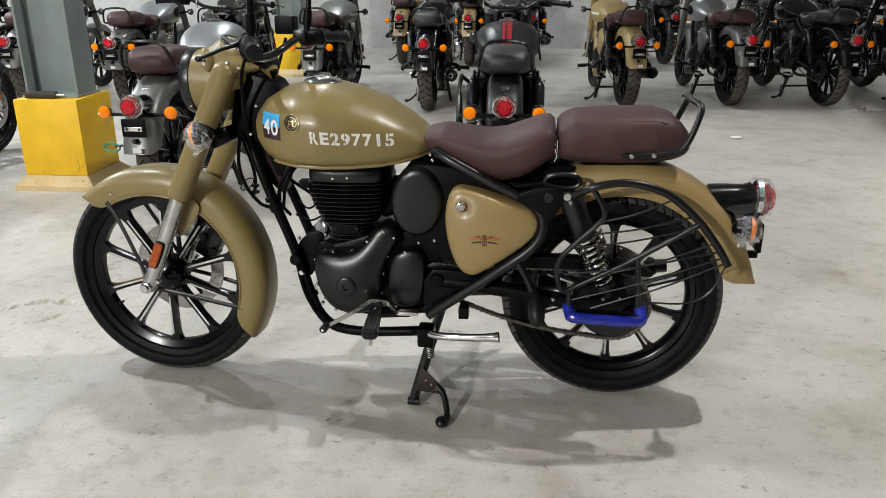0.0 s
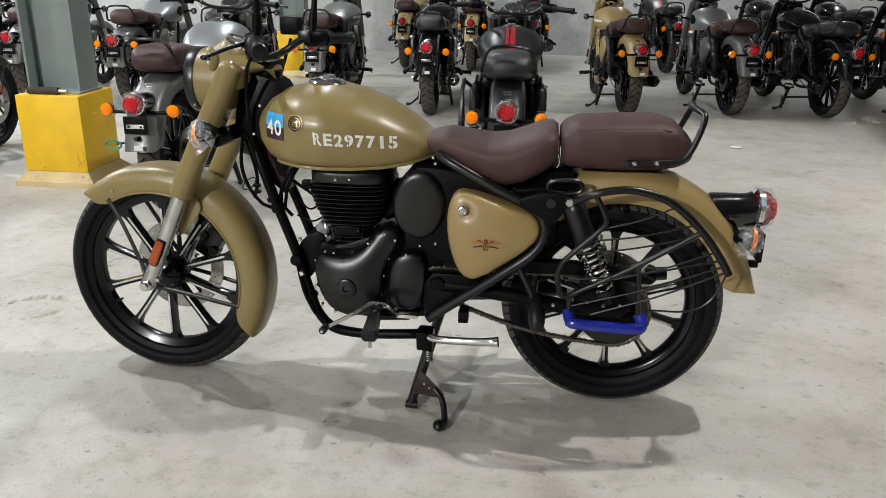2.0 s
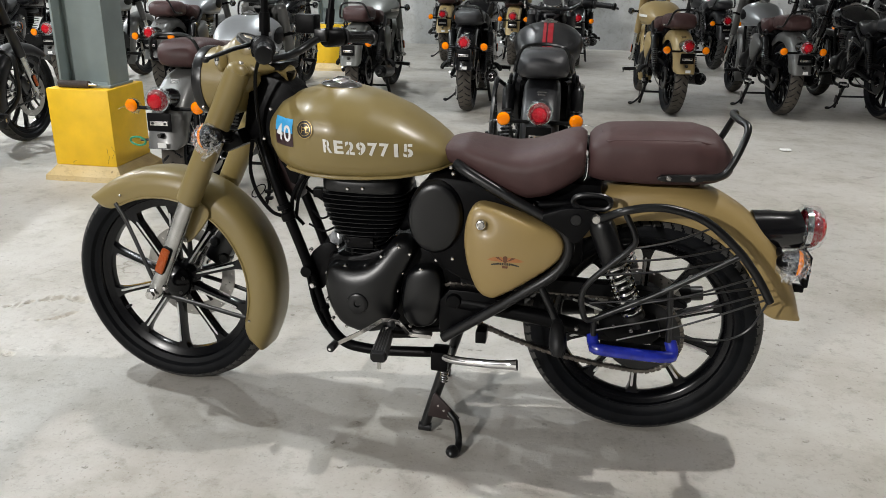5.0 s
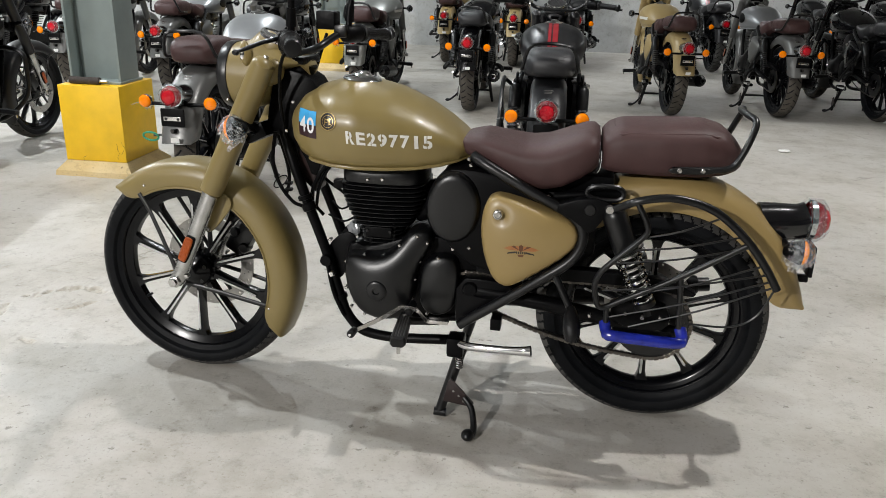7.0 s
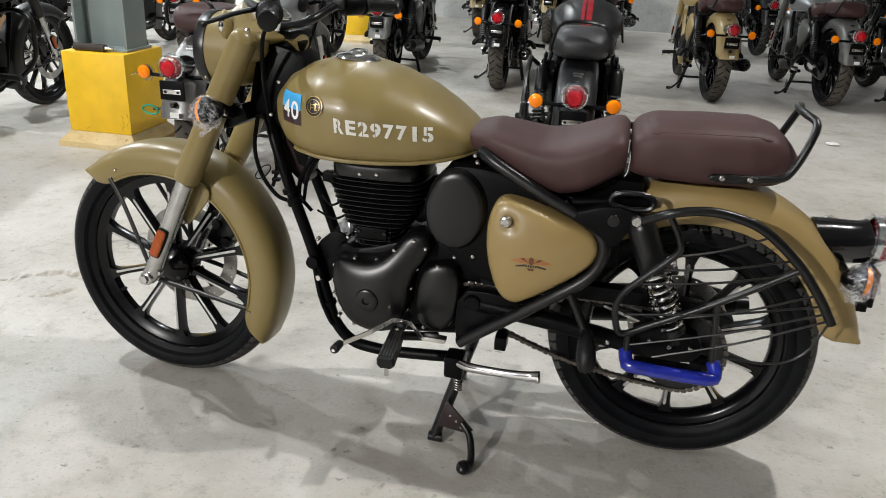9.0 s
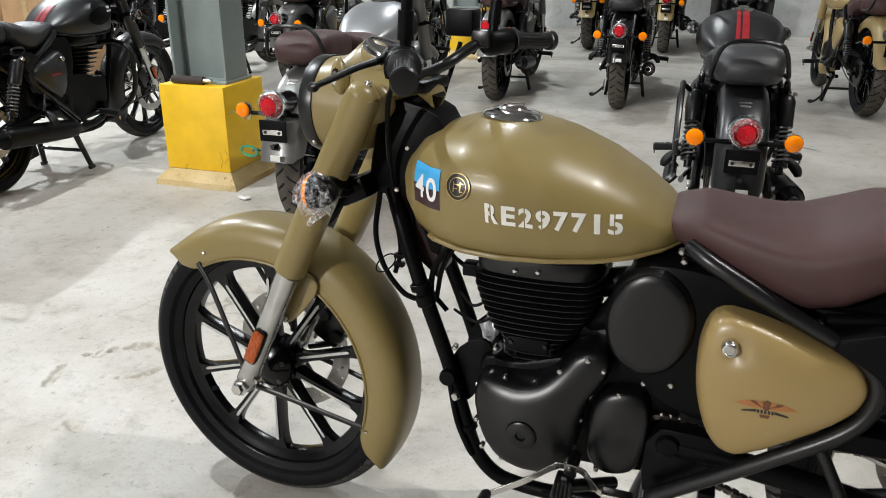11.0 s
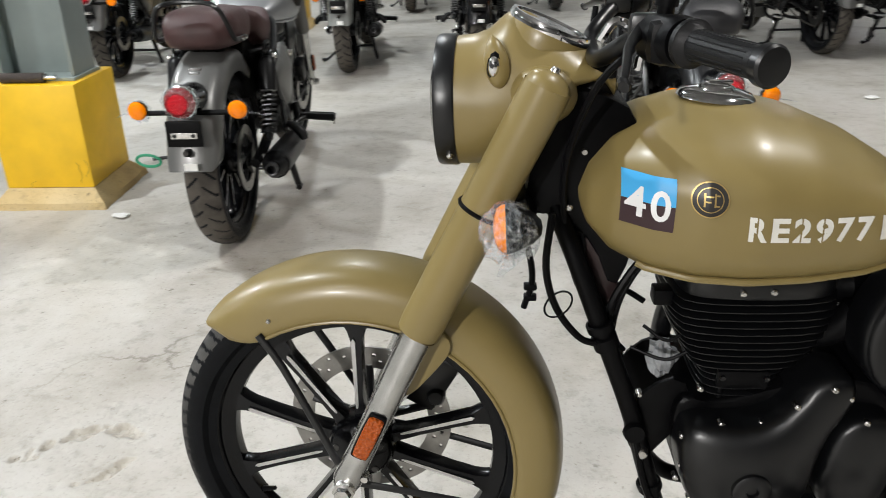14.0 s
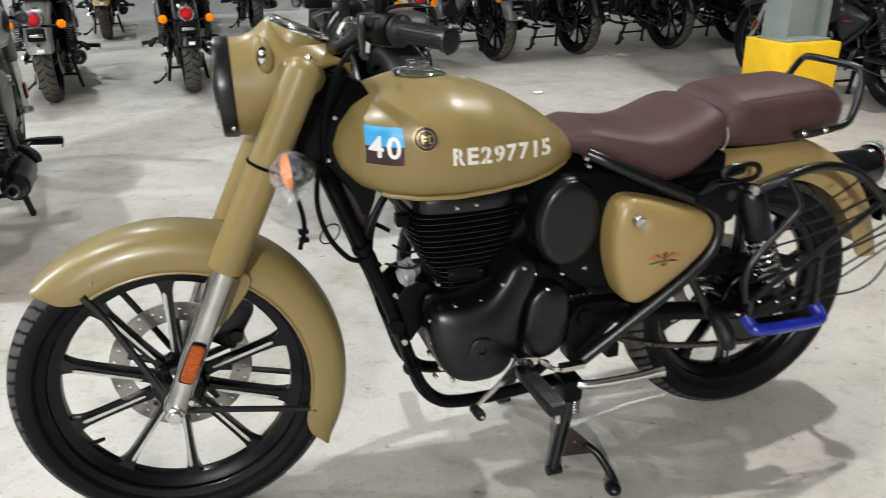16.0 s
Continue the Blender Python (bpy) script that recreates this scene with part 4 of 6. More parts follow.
    for u, zc, ry, rt, rb in ((-0.531, 0.9395, 0.0905, 0.0905, 0.0905), (-0.514, 0.940, 0.0915, 0.0920, 0.0915), (-0.495, 0.940, 0.092, 0.094, 0.092), (-0.475, 0.941, 0.093, 0.101, 0.092), (-0.455, 0.943, 0.093, 0.117, 0.090), (-0.440, 0.945, 0.092, 0.124, 0.087), (-0.420, 0.947, 0.091, 0.116, 0.083), (-0.385, 0.982, 0.087, 0.061, 0.034), (-0.350, 0.987, 0.078, 0.035, 0.020), (-0.318, 0.988, 0.062, 0.014, 0.012), (-0.300, 0.970, 0.040, 0.022, 0.020)):
        ring = []
        for k in range(nn):
            t = 2 * math.pi * k / nn
            y, z = math.sin(t), math.cos(t)
            ring.append((u, ry * y * (1 if z < 0 else (1 - 0.16 * max(0, z) * max(0.0, min(1, (u + 0.514) / 0.06)))), zc + (rt if z > 0 else rb) * z))
        rings.append(ring)
    loft(bm, rings)
    bmesh.ops.recalc_face_normals(bm, faces=bm.faces)
    nac = P("headlamp_nacelle", bm, paint, "painted headlamp nacelle", turned=True, sharp=60)
    for s in (-1, 1):
        bm = ball((-0.400, s * 0.074, 0.962), 0.05, 28 if fine else 12, (0.95, 0.62, 0.80))
        P("fork_ear", bm, paint, "", nac, turned=True)
        # little pilot lamp on the shoulder
        P("pilot_hood", tube([(-0.470, s * 0.068, 1.040), (-0.466, s * 0.075, 1.028), (-0.462, s * 0.080, 1.008), (-0.458, s * 0.082, 0.986), (-0.456, s * 0.080, 0.974)], [0.002, 0.011, 0.0165, 0.014, 0.006], 18 if fine else 8, 4), paint, "", nac, turned=True)
        P("pilot_gasket", ball((-0.463, s * 0.0885, 1.003), 0.0155, 18, (0.75, 0.55, 1.35)), BLACK_PLASTIC, "", nac, turned=True)
        P("pilot_lamp", ball((-0.464, s * 0.0935, 1.003), 0.011, 16, (0.75, 0.60, 1.30)), CHROME, "small chrome pilot lamp", nac, turned=True)
        P("pilot_lens", ball((-0.465, s * 0.0965, 1.004), 0.0062, 14, (0.8, 0.60, 1.0)), GLASS_DIAL, "", nac, turned=True)
    P("lamp_rim", revolve([(0.083, -0.006), (0.084, -0.030), (0.088, -0.034), (0.0925, -0.033), (0.0942, -0.028), (0.0944, -0.008), (0.0936, -0.005), (0.088, -0.005)], (-0.514, 0, 0.940), (1, 0, 0.02), 64 if fine else 28, closed=True), BLACK_SATIN, "black headlamp rim", turned=True)
    P("lamp_glass", revolve([(0, -0.046), (0.05, -0.042), (0.085, -0.032)], (-0.514, 0, 0.940), (1, 0, 0.02), 40 if fine else 20), GLASS_DIAL, "headlamp glass", turned=True)
    if fine:
        for s in (-1, 1):
            P("rim_screw", ball((-0.526, s * 0.072, 0.876), 0.0055, 10), STEEL, turned=True)
    dial_axis = Vector((0.40, 0, 0.915)).normalized()
    dc = Vector((-0.391, 0, 1.044))
    P("dial", revolve([(0, 0.004), (0.052, 0.004)], dc, dial_axis, 36 if fine else 18), GLASS_DIAL, "round speedometer", turned=True)
    P("dial_cowl", revolve([(0.0615, -0.036), (0.0615, -0.020), (0.061, -0.010), (0.059, -0.004), (0.050, -0.004)], dc, dial_axis, 40 if fine else 18), paint, "", nac, turned=True)
    P("dial_rim", revolve([(0.051, -0.006), (0.060, -0.006), (0.061, 0.0), (0.0585, 0.006), (0.053, 0.006), (0.051, 0.003)], dc, dial_axis, 40 if fine else 18, closed=True), CHROME, "chrome speedometer ring", turned=True)

    # yokes, steering head, handlebar
    P("upper_yoke", box((-0.330, 0, 0.992), (0.060, 0.120, 0.022), 0.007), BLACK_MATT, turned=True)
    P("lower_yoke", box((-0.440, 0, 0.790), (0.07, 0.19, 0.045), 0.010, turn=Matrix.Rotation(radians(-25), 4, "Y")), BLACK_MATT, turned=True)
    cover = P("head_cover", slab(rounded([(-0.392, 0.962), (-0.330, 0.968), (-0.268, 0.935), (-0.262, 0.86), (-0.262, 0.760), (-0.262, 0.715), (-0.287, 0.655), (-0.318, 0.735), (-0.362, 0.772), (-0.418, 0.795), (-0.424, 0.830)], 1), -0.052, 0.052, 0.006), BLACK_MATT, "black plate beside the steering head")
    for u, z in ((-0.341, 0.880), (-0.300, 0.800)):
        P("cover_bolt", revolve([(0, 0.004), (0.004, 0.004), (0.006, 0.0)], (u, -0.053, z), (0, -1, 0), 8), STEEL, "", cover)
    P("steering_head", rod((-0.318, 0, 0.985), (-0.415, 0, 0.785), 0.034, n=16), BLACK_MATT)
    bar = P("handlebar", tube([(-0.190, -0.370, 1.049), (-0.248, -0.250, 1.055), (-0.288, -0.185, 1.054), (-0.328, -0.115, 1.018), (-0.332, 0, 1.008), (-0.328, 0.115, 1.018), (-0.288, 0.185, 1.054), (-0.248, 0.250, 1.055), (-0.190, 0.370, 1.049)], 0.0112, ns, 6), BLACK_SATIN, "black tubular handlebar", turned=True)
    for s in (-1, 1):
        a, b = Vector((-0.247, s * 0.252, 1.055)), Vector((-0.197, s * 0.356, 1.050))
        g = P("grip", tube([a, a + (b - a) * 0.015, a + (b - a) * 0.075, a + (b - a) * 0.09, a + (b - a) * 0.14, a + (b - a) * 0.55, b], [0.022, 0.0265, 0.0265, 0.023, 0.0172, 0.0162, 0.0166], 24 if fine else 10, 1), GRIP, "ribbed black rubber grip", bar, turned=True)
        if fine:
            ax_ = (b - a).normalized()
            o1 = ax_.orthogonal().normalized()
            o2 = ax_.cross(o1)
            for k in range(18):
                t = 2 * math.pi * k / 18
                o = (o1 * math.cos(t) + o2 * math.sin(t)) * 0.0168
                P("grip_rib", rod(a + (b - a) * 0.16 + o, a + (b - a) * 0.93 + o * 0.97, 0.0009, n=5), GRIP, "", g, turned=True)
        P("bar_end", tube([b, b + (b - a) * 0.020, b + (b - a) * 0.028, b + (b - a) * 0.045, b + (b - a) * 0.13, b + (b - a) * 0.155, b + (b - a) * 0.16], [0.0125, 0.0125, 0.0190, 0.0208, 0.0210, 0.0185, 0.011], 24 if fine else 10, 1), BLACK_SATIN, "", bar, turned=True)
        P("switch_collar", tube([(-0.279, s * 0.193, 1.054), (-0.276, s * 0.199, 1.054), (-0.254, s * 0.243, 1.055), (-0.251, s * 0.249, 1.055)], [0.022, 0.0270, 0.0280, 0.025], 22 if fine else 10, 1), BLACK_PLASTIC, "", bar, turned=True)
        P("switch_box", box((-0.266, s * 0.228, 1.053), (0.046, 0.044, 0.050), 0.016), BLACK_PLASTIC, "black switchgear housing", bar, turned=True)
        P("lever_clamp", box((-0.284, s * 0.186, 1.062), (0.040, 0.030, 0.036), 0.008), BLACK_SATIN, "", bar, turned=True)
        P("lever", tube([(-0.290, s * 0.200, 1.064), (-0.302, s * 0.232, 1.058), (-0.313, s * 0.280, 1.052), (-0.319, s * 0.330, 1.044), (-0.325, s * 0.372, 1.037), (-0.326, s * 0.384, 1.035), (-0.327, s * 0.394, 1.034)], [0.0085, 0.0066, 0.0056, 0.0056, 0.0048, 0.0080, 0.0062], 10, 4, flat=0.75), BLACK_SATIN, "black hand lever with a ball end", bar, turned=True)
        P("mirror_stem", tube([(-0.268, s * 0.205, 1.075), (-0.262, s * 0.212, 1.15), (-0.258, s * 0.222, 1.26)], [0.010, 0.009, 0.0075], 10, 3), BLACK_MATT, "black mirror stem", bar, turned=True)
        P("stem_sleeve", rod((-0.267, s * 0.206, 1.090), (-0.264, s * 0.210, 1.135), 0.0135, 0.0125, 12), BLACK_PLASTIC, "", bar, turned=True)
    P("brake_reservoir", box((-0.330, 0.197, 1.092), (0.060, 0.052, 0.054), 0.007), BLACK_PLASTIC, "black square brake fluid reservoir", bar, turned=True)
    P("choke_bracket", tube([(-0.335, -0.165, 1.045), (-0.315, -0.16, 1.068), (-0.285, -0.155, 1.045), (-0.286, -0.152, 1.010)], 0.006, 8, 4), CHROME, "", bar, turned=True)

    # cables hanging between fork and frame
    if fine:
        for pts, r in (([(-0.30, -0.175, 1.05), (-0.345, -0.13, 0.98), (-0.370, -0.07, 0.85), (-0.350, -0.055, 0.70), (-0.300, -0.05, 0.60), (-0.262, -0.05, 0.555)], 0.005),
                       ([(-0.31, 0.16, 1.05), (-0.33, 0.09, 0.92), (-0.325, 0.05, 0.78), (-0.30, 0.04, 0.66), (-0.22, 0.03, 0.60)], 0.005),
                       ([(-0.45, 0.06, 0.80), (-0.415, 0.055, 0.70), (-0.402, 0.05, 0.63), (-0.415, 0.05, 0.575)], 0.0055),
                       ([(-0.36, -0.04, 0.86), (-0.335, -0.05, 0.74), (-0.33, -0.055, 0.66), (-0.29, -0.055, 0.585)], 0.0035),
                       ([(-0.235, -0.05, 0.60), (-0.20, -0.07, 0.585), (-0.165, -0.06, 0.605)], 0.003),
                       ([(-0.25, -0.04, 0.555), (-0.20, -0.06, 0.545), (-0.165, -0.06, 0.56)], 0.003),
                       ([(-0.385, -0.085, 0.800), (-0.392, -0.095, 0.720), (-0.375, -0.098, 0.655), (-0.340, -0.095, 0.605), (-0.312, -0.090, 0.590)], 0.0055),
                       ([(-0.292, -0.062, 0.585), (-0.288, -0.058, 0.640), (-0.262, -0.050, 0.690), (-0.232, -0.040, 0.725)], 0.006),
                       ([(-0.284, -0.050, 0.580), (-0.274, -0.046, 0.640), (-0.250, -0.040, 0.690), (-0.222, -0.030, 0.720)], 0.005),
                       ([(-0.240, -0.094, 0.420), (-0.222, -0.100, 0.340), (-0.200, -0.100, 0.285), (-0.188, -0.098, 0.262)], 0.006)):
            P("cable", tube(pts, r, 8, 5), BLACK_PLASTIC)
        for z in (0.615, 0.595):
            P("cable_clip", box((-0.405, 0.051, z), (0.022, 0.016, 0.010), 0.003), BLACK_PLASTIC)

    # tank
    tk = P("fuel_tank", tank_shell(56 if fine else 32), tank_paint, "rounded teardrop painted steel fuel tank", sharp=60)
    us = np.linspace(-0.27, 0.165, 40 if fine else 20)
    for s in (-1, 1):
        P("tank_seam", tube([(u, s * (tank_half(u, TANK(u)[1]) - 0.0045), TANK(u)[1] + 0.0015) for u in us], 0.0052, 8, 1), tank_paint, "", tk)
    P("filler_plate", revolve([(0, 0.008), (0.02, 0.009), (0.032, 0.007), (0.050, 0.003), (0.055, -0.003), (0.045, -0.008)], (-0.155, 0, 0.9495), (0.06, 0, 1), 36 if fine else 16), CHROME, "chrome filler cap", tk)
    P("filler_cap", revolve([(0, 0.016), (0.016, 0.0155), (0.024, 0.012), (0.028, 0.005)], (-0.155, 0, 0.9495), (0.06, 0, 1), 28 if fine else 14), CHROME, "", tk)
    if fine:
        P("cap_latch", box((-0.150, 0, 0.966), (0.034, 0.010, 0.005), 0.002), CHROME, "", tk)
    if stripe:
        for v0, v1 in ((-0.030, -0.012), (-0.004, 0.026)):
            bm = bmesh.new()
            rows = []
            for u in np.linspace(-0.30, 0.155, 30):
                top, bot, w, zm = TANK(u)
                row = []
                for v in np.linspace(v0, v1, 4):
                    kk = max(0.0, 1 - (abs(v) / w) ** 2.15) ** (1 / 2.15)
                    row.append((u, v, zm + (top - zm) * kk + 0.0022))
                rows.append(row)
            loft(bm, rows, closed_ring=False, cap=False)
            P("tank_stripe", bm, stripe, "red racing stripe on the tank", tk)
    for s in (-1, 1):
        if stripe or not fine:
            bm = bmesh.new()
            ring = []
            for k in range(24):
                t = 2 * math.pi * k / 24
                ring.append((-0.13 + 0.095 * math.cos(t) - 0.02 * math.sin(t), 0.832 + 0.048 * math.sin(t)))
            c0 = bm.verts.new((-0.13, s * (tank_half(-0.13, 0.832) + 0.004), 0.832))
            vs = [bm.verts.new((u, s * (tank_half(u, z) + 0.003), z)) for u, z in ring]
            mids = [bm.verts.new(((u - 0.13) / 2, s * (tank_half((u - 0.13) / 2, (z + 0.832) / 2) + 0.004), (z + 0.832) / 2)) for u, z in ring]
            for k in range(24):
                bm.faces.new((vs[k], vs[(k + 1) % 24], mids[(k + 1) % 24], mids[k]))
                bm.faces.new((mids[k], mids[(k + 1) % 24], c0))
            bmesh.ops.recalc_face_normals(bm, faces=bm.faces)
            P("knee_pad", bm, BLACK_PLASTIC if stripe or tank_paint is SILVER else tank_paint, "", tk)

    # seats and grab rail
    rs = P("rider_seat", seat_shell(RIDER_SEAT, 48 if fine else 24, 2.9), seat_mat, "sprung-shape stitched vinyl rider seat", sharp=60)
    ps = P("pillion_seat", seat_shell(PILLION_SEAT, 44 if fine else 22, 3.2), seat_mat, "padded vinyl pillion seat", sharp=60)
    f = lerp_table(*[list(c) for c in zip(*PILLION_SEAT)])
    if fine:
        pts = []
        for u in np.linspace(0.555, 0.80, 12):
            top, bot, w, zm = f(u)
            a = 0.60
            pts.append((u, -w * math.cos(a) ** (2 / 3.2) * 0.955, zm + (top - zm) * math.sin(a) ** (2 / 3.2) + 0.0005))
        loop = [(0.545, -0.05, f(0.545)[0] - 0.004)] + pts + [(0.822, -0.05, f(0.822)[0] - 0.006), (0.822, 0.05, f(0.822)[0] - 0.006)] + [(u, -v, z) for u, v, z in reversed(pts)] + [(0.545, 0.05, f(0.545)[0] - 0.004)]
        P("piping", tube(loop, 0.0032, 6, 3, closed=True), seat_mat, "stitched piping", ps)
    P("seat_base", box((0.385, 0, 0.712), (0.34, 0.17, 0.05), 0.012), BLACK_PLASTIC, "black plastic seat base", rs)
    P("pillion_base", box((0.665, 0, 0.757), (0.26, 0.15, 0.02), 0.008), BLACK_PLASTIC, "", ps)
    if grabrail:
        ends = []
        for s in (-1, 1):
            ends.append([(0.690, s * 0.134, 0.778), (0.77, s * 0.134, 0.783), (0.825, s * 0.133, 0.790), (0.850, s * 0.128, 0.815), (0.875, s * 0.112, 0.875), (0.882, s * 0.09, 0.905)])
        path = ends[0] + [(0.868, -0.05, 0.914), (0.862, 0, 0.916), (0.868, 0.05, 0.914)] + list(reversed(ends[1]))
        gr = P("grab_rail", tube(path, 0.0086, ns, 5), BLACK_SATIN, "black tubular pillion grab rail")
        for s in (-1, 1):
            P("rail_plate", slab(rounded([(0.675, 0.769), (0.795, 0.774), (0.795, 0.790), (0.69, 0.789)], 2), s * 0.142, s * 0.132, 0.002), BLACK_SATIN, "", gr)
            for u in (0.708, 0.765):
                P("rail_bolt", revolve([(0, 0.005), (0.004, 0.005), (0.0065, 0.003), (0.007, 0)], (u, s * 0.141, 0.780 + (u - 0.708) * 0.05), (0, s, 0), 10), STEEL, "", gr)

    # tail lamp
    tl = P("tail_lamp_housing", tube([(0.955, 0, 0.615), (0.99, 0, 0.622), (1.045, 0, 0.628), (1.072, 0, 0.636)], [0.060, 0.054, 0.049, 0.050], 28 if fine else 14, 2), BLACK_GLOSS, "glossy black tail lamp housing")
    ax = (1, 0, -0.02)
    P("lamp_ring", revolve([(0.050, -0.004), (0.054, -0.003), (0.054, 0.010), (0.048, 0.012)], (1.074, 0, 0.636), ax, 28 if fine else 14), CHROME, "", tl)
    tlens = P("tail_lens", revolve([(0.050, 0.008), (0.0495, 0.020), (0.044, 0.031), (0.034, 0.036), (0.033, 0.034)], (1.074, 0, 0.636), ax, 36 if fine else 20), RED_DEEP, "round deep red tail lamp lens", tl)
    P("lens_centre", revolve([(0.033, 0.034), (0.031, 0.043), (0.024, 0.048), (0.012, 0.051), (0, 0.052)], (1.074, 0, 0.636), ax, 28 if fine else 16), RED_LENS, "", tlens)
    if wrapped:
        bm = revolve([(0.057, -0.012), (0.057, -0.004), (0.058, 0.004), (0.056, 0.018), (0.053, 0.030), (0.044, 0.040), (0.036, 0.044)], (1.074, 0, 0.636), ax, 48)
        for v in bm.verts:
            v.co += (v.co - Vector((1.09, 0, 0.636))) * (0.16 * noise.noise(v.co * 70) + 0.07 * noise.noise(v.co * 170))
        P("wrapping_film", bm, WRAP_THIN, "crumpled clear plastic film", tl, sharp=8)
    P("signal_bar", rod((1.010, -0.155, 0.585), (1.010, 0.155, 0.585), 0.009, n=10), BLACK_PLASTIC)
    for s in (-1, 1):
        indicator(root, Vector((1.022, s * 0.163, 0.597)), (1, s * 0.1, -0.03), fine, wrapped, none)
    P("plate_bracket", box((1.088, 0, 0.535), (0.012, 0.115, 0.085), 0.004), BLACK_PLASTIC, "black number plate bracket")
    if plate:
        P("bracket_strip", box((1.0955, 0, 0.530), (0.003, 0.085, 0.020), 0.001), STEEL, "bare steel strip on the plate bracket")
        if not stencil:
            P("paper_label", box((1.1105, 0.012, 0.43), (0.0015, 0.042, 0.024), 0), DIRTY_WHITE, "small white paper label")
            # the hole is a black disc laid on, its dark painted in
            P("fender_hole", revolve([(0, 0.002), (0.009, 0.002), (0.009, 0)], (1.106, 0.0, 0.475), (1, 0, 0), 10), DECAL_BLACK)
    for s in (-1, 1):
        P("strip_bolt", revolve([(0, 0.004), (0.006, 0.004), (0.007, 0)], (1.097, s * 0.030, 0.530), (1, 0, 0), 8), BLACK_SATIN)
    P("reflector_stub", box((1.075, 0, 0.47), (0.05, 0.02, 0.02), 0.004), BLACK_PLASTIC)

    # engine
    eng = P("crankcase", slab(rounded([(-0.185, 0.50), (-0.18, 0.38), (-0.14, 0.29), (0.16, 0.285), (0.22, 0.34), (0.22, 0.46), (0.12, 0.53), (0.02, 0.53), (-0.12, 0.48)], 2), -0.085, 0.115, 0.012), BLACK_MATT, "black painted engine crankcase")
    bm, _ = puff(rounded([(-0.178, 0.455), (-0.180, 0.409), (-0.169, 0.358), (-0.149, 0.314), (-0.113, 0.283), (-0.060, 0.276), (-0.002, 0.286), (0.022, 0.335), (0.028, 0.395), (0.037, 0.447), (0.062, 0.490), (0.077, 0.524), (0.066, 0.552), (0.034, 0.558), (0.003, 0.543), (-0.017, 0.514), (-0.042, 0.490), (-0.072, 0.477), (-0.114, 0.472), (-0.164, 0.473)], 2), -0.110, -0.05, 0.056, 0.31, cells=64 if fine else 26)
    P("primary_cover", bm, BLACK_SATIN, "smooth bulging black left crankcase cover", eng, sharp=65)
    P("cover_boss", revolve([(0.0, 0.0), (0.008, 0.0), (0.010, 0.005), (0.024, 0.006), (0.029, 0.003), (0.031, -0.004)], (-0.074, -0.166, 0.380), (0, -1, 0), 28), BLACK_SATIN, "", eng)
    bm, _ = puff(rounded([(0.038, 0.345), (0.041, 0.411), (0.050, 0.455), (0.076, 0.483), (0.116, 0.488), (0.144, 0.476), (0.155, 0.435), (0.152, 0.381), (0.142, 0.330), (0.113, 0.305), (0.064, 0.303)], 2), -0.110, -0.06, 0.030, 0.24, cells=64 if fine else 26)
    P("sprocket_cover", bm, BLACK_SATIN, "black sprocket cover", eng, sharp=65)
    core = P("cylinder", tube([(-0.085, 0, 0.455), (-0.085, 0, 0.540), (-0.08, 0, 0.575), (-0.078, 0, 0.70)], [0.048, 0.050, 0.078, 0.092], 24 if fine else 12, 2), BLACK_MATT, "black finned air-cooled cylinder", eng)
    front = lerp_table([0.46, 0.530, 0.548, 0.60, 0.646, 0.70], [-0.142, -0.147, -0.166, -0.192, -0.206, -0.200], [-0.022, -0.020, 0.004, 0.036, 0.046, 0.040], [0.082, 0.084, 0.094, 0.104, 0.110, 0.108])
    for z in ([0.668 - 0.0131 * k for k in range(10)] + [0.534 - 0.0128 * k for k in range(6)] if fine else [0.665 - 0.024 * k for k in range(9)]):
        fa, fb, hv = front(z)
        cu, w = (fa + fb) / 2, (fb - fa) / 2
        bm, rings = bmesh.new(), []
        outline = rounded([(cu - w, -hv * 0.55), (cu - w * 0.80, -hv), (cu + w * 0.80, -hv), (cu + w, -hv * 0.55), (cu + w, hv * 0.55), (cu + w * 0.80, hv), (cu - w * 0.80, hv), (cu - w, hv * 0.55)], 2 if fine else 1)
        tt = 0.0018 if fine else 0.003
        for zz, grow in ((z - tt, 0.982), (z - tt * 0.4, 1.0), (z + tt * 0.4, 1.0), (z + tt, 0.982)):
            rings.append([(cu + (p[0] - cu) * grow, p[1] * grow, zz + (p[0] - cu) * 0.015) for p in outline])
        loft(bm, rings)
        bmesh.ops.recalc_face_normals(bm, faces=bm.faces)
        P("fin", bm, BLACK_SATIN, "", core)
    if fine:
        # through-bolt pillars between the fins and the flat cover on the barrel
        for u, z0, z1, v in ((-0.112, 0.475, 0.690, -0.072), (-0.045, 0.475, 0.690, -0.072)):
            P("pillar", rod((u, v, z0), (u, v, z1), 0.0065, n=10), BLACK_MATT, "", core)
        P("barrel_cover", box((-0.086, -0.088, 0.531), (0.078, 0.012, 0.030), 0.004), BLACK_MATT, "", core)
        for u in (-0.118, -0.052):
            P("cover_bolt", revolve([(0, 0.004), (0.004, 0.004), (0.005, 0)], (u, -0.094, 0.535), (0, -1, 0), 8), BLACK_SATIN, "", core)
        P("stay_block", box((-0.212, -0.050, 0.655), (0.030, 0.030, 0.026), 0.005), BLACK_MATT, "", core)
        P("intake_stub", tube([(0.02, -0.03, 0.575), (0.055, -0.05, 0.60), (0.075, -0.06, 0.640)], [0.022, 0.024, 0.020], 12, 3), BLACK_PLASTIC, "", core)
    bm, rings = bmesh.new(), []
    outline = rounded([(-0.198, -0.07), (-0.172, -0.110), (0.01, -0.110), (0.040, -0.06), (0.040, 0.06), (0.01, 0.110), (-0.172, 0.110), (-0.198, 0.07)], 2)
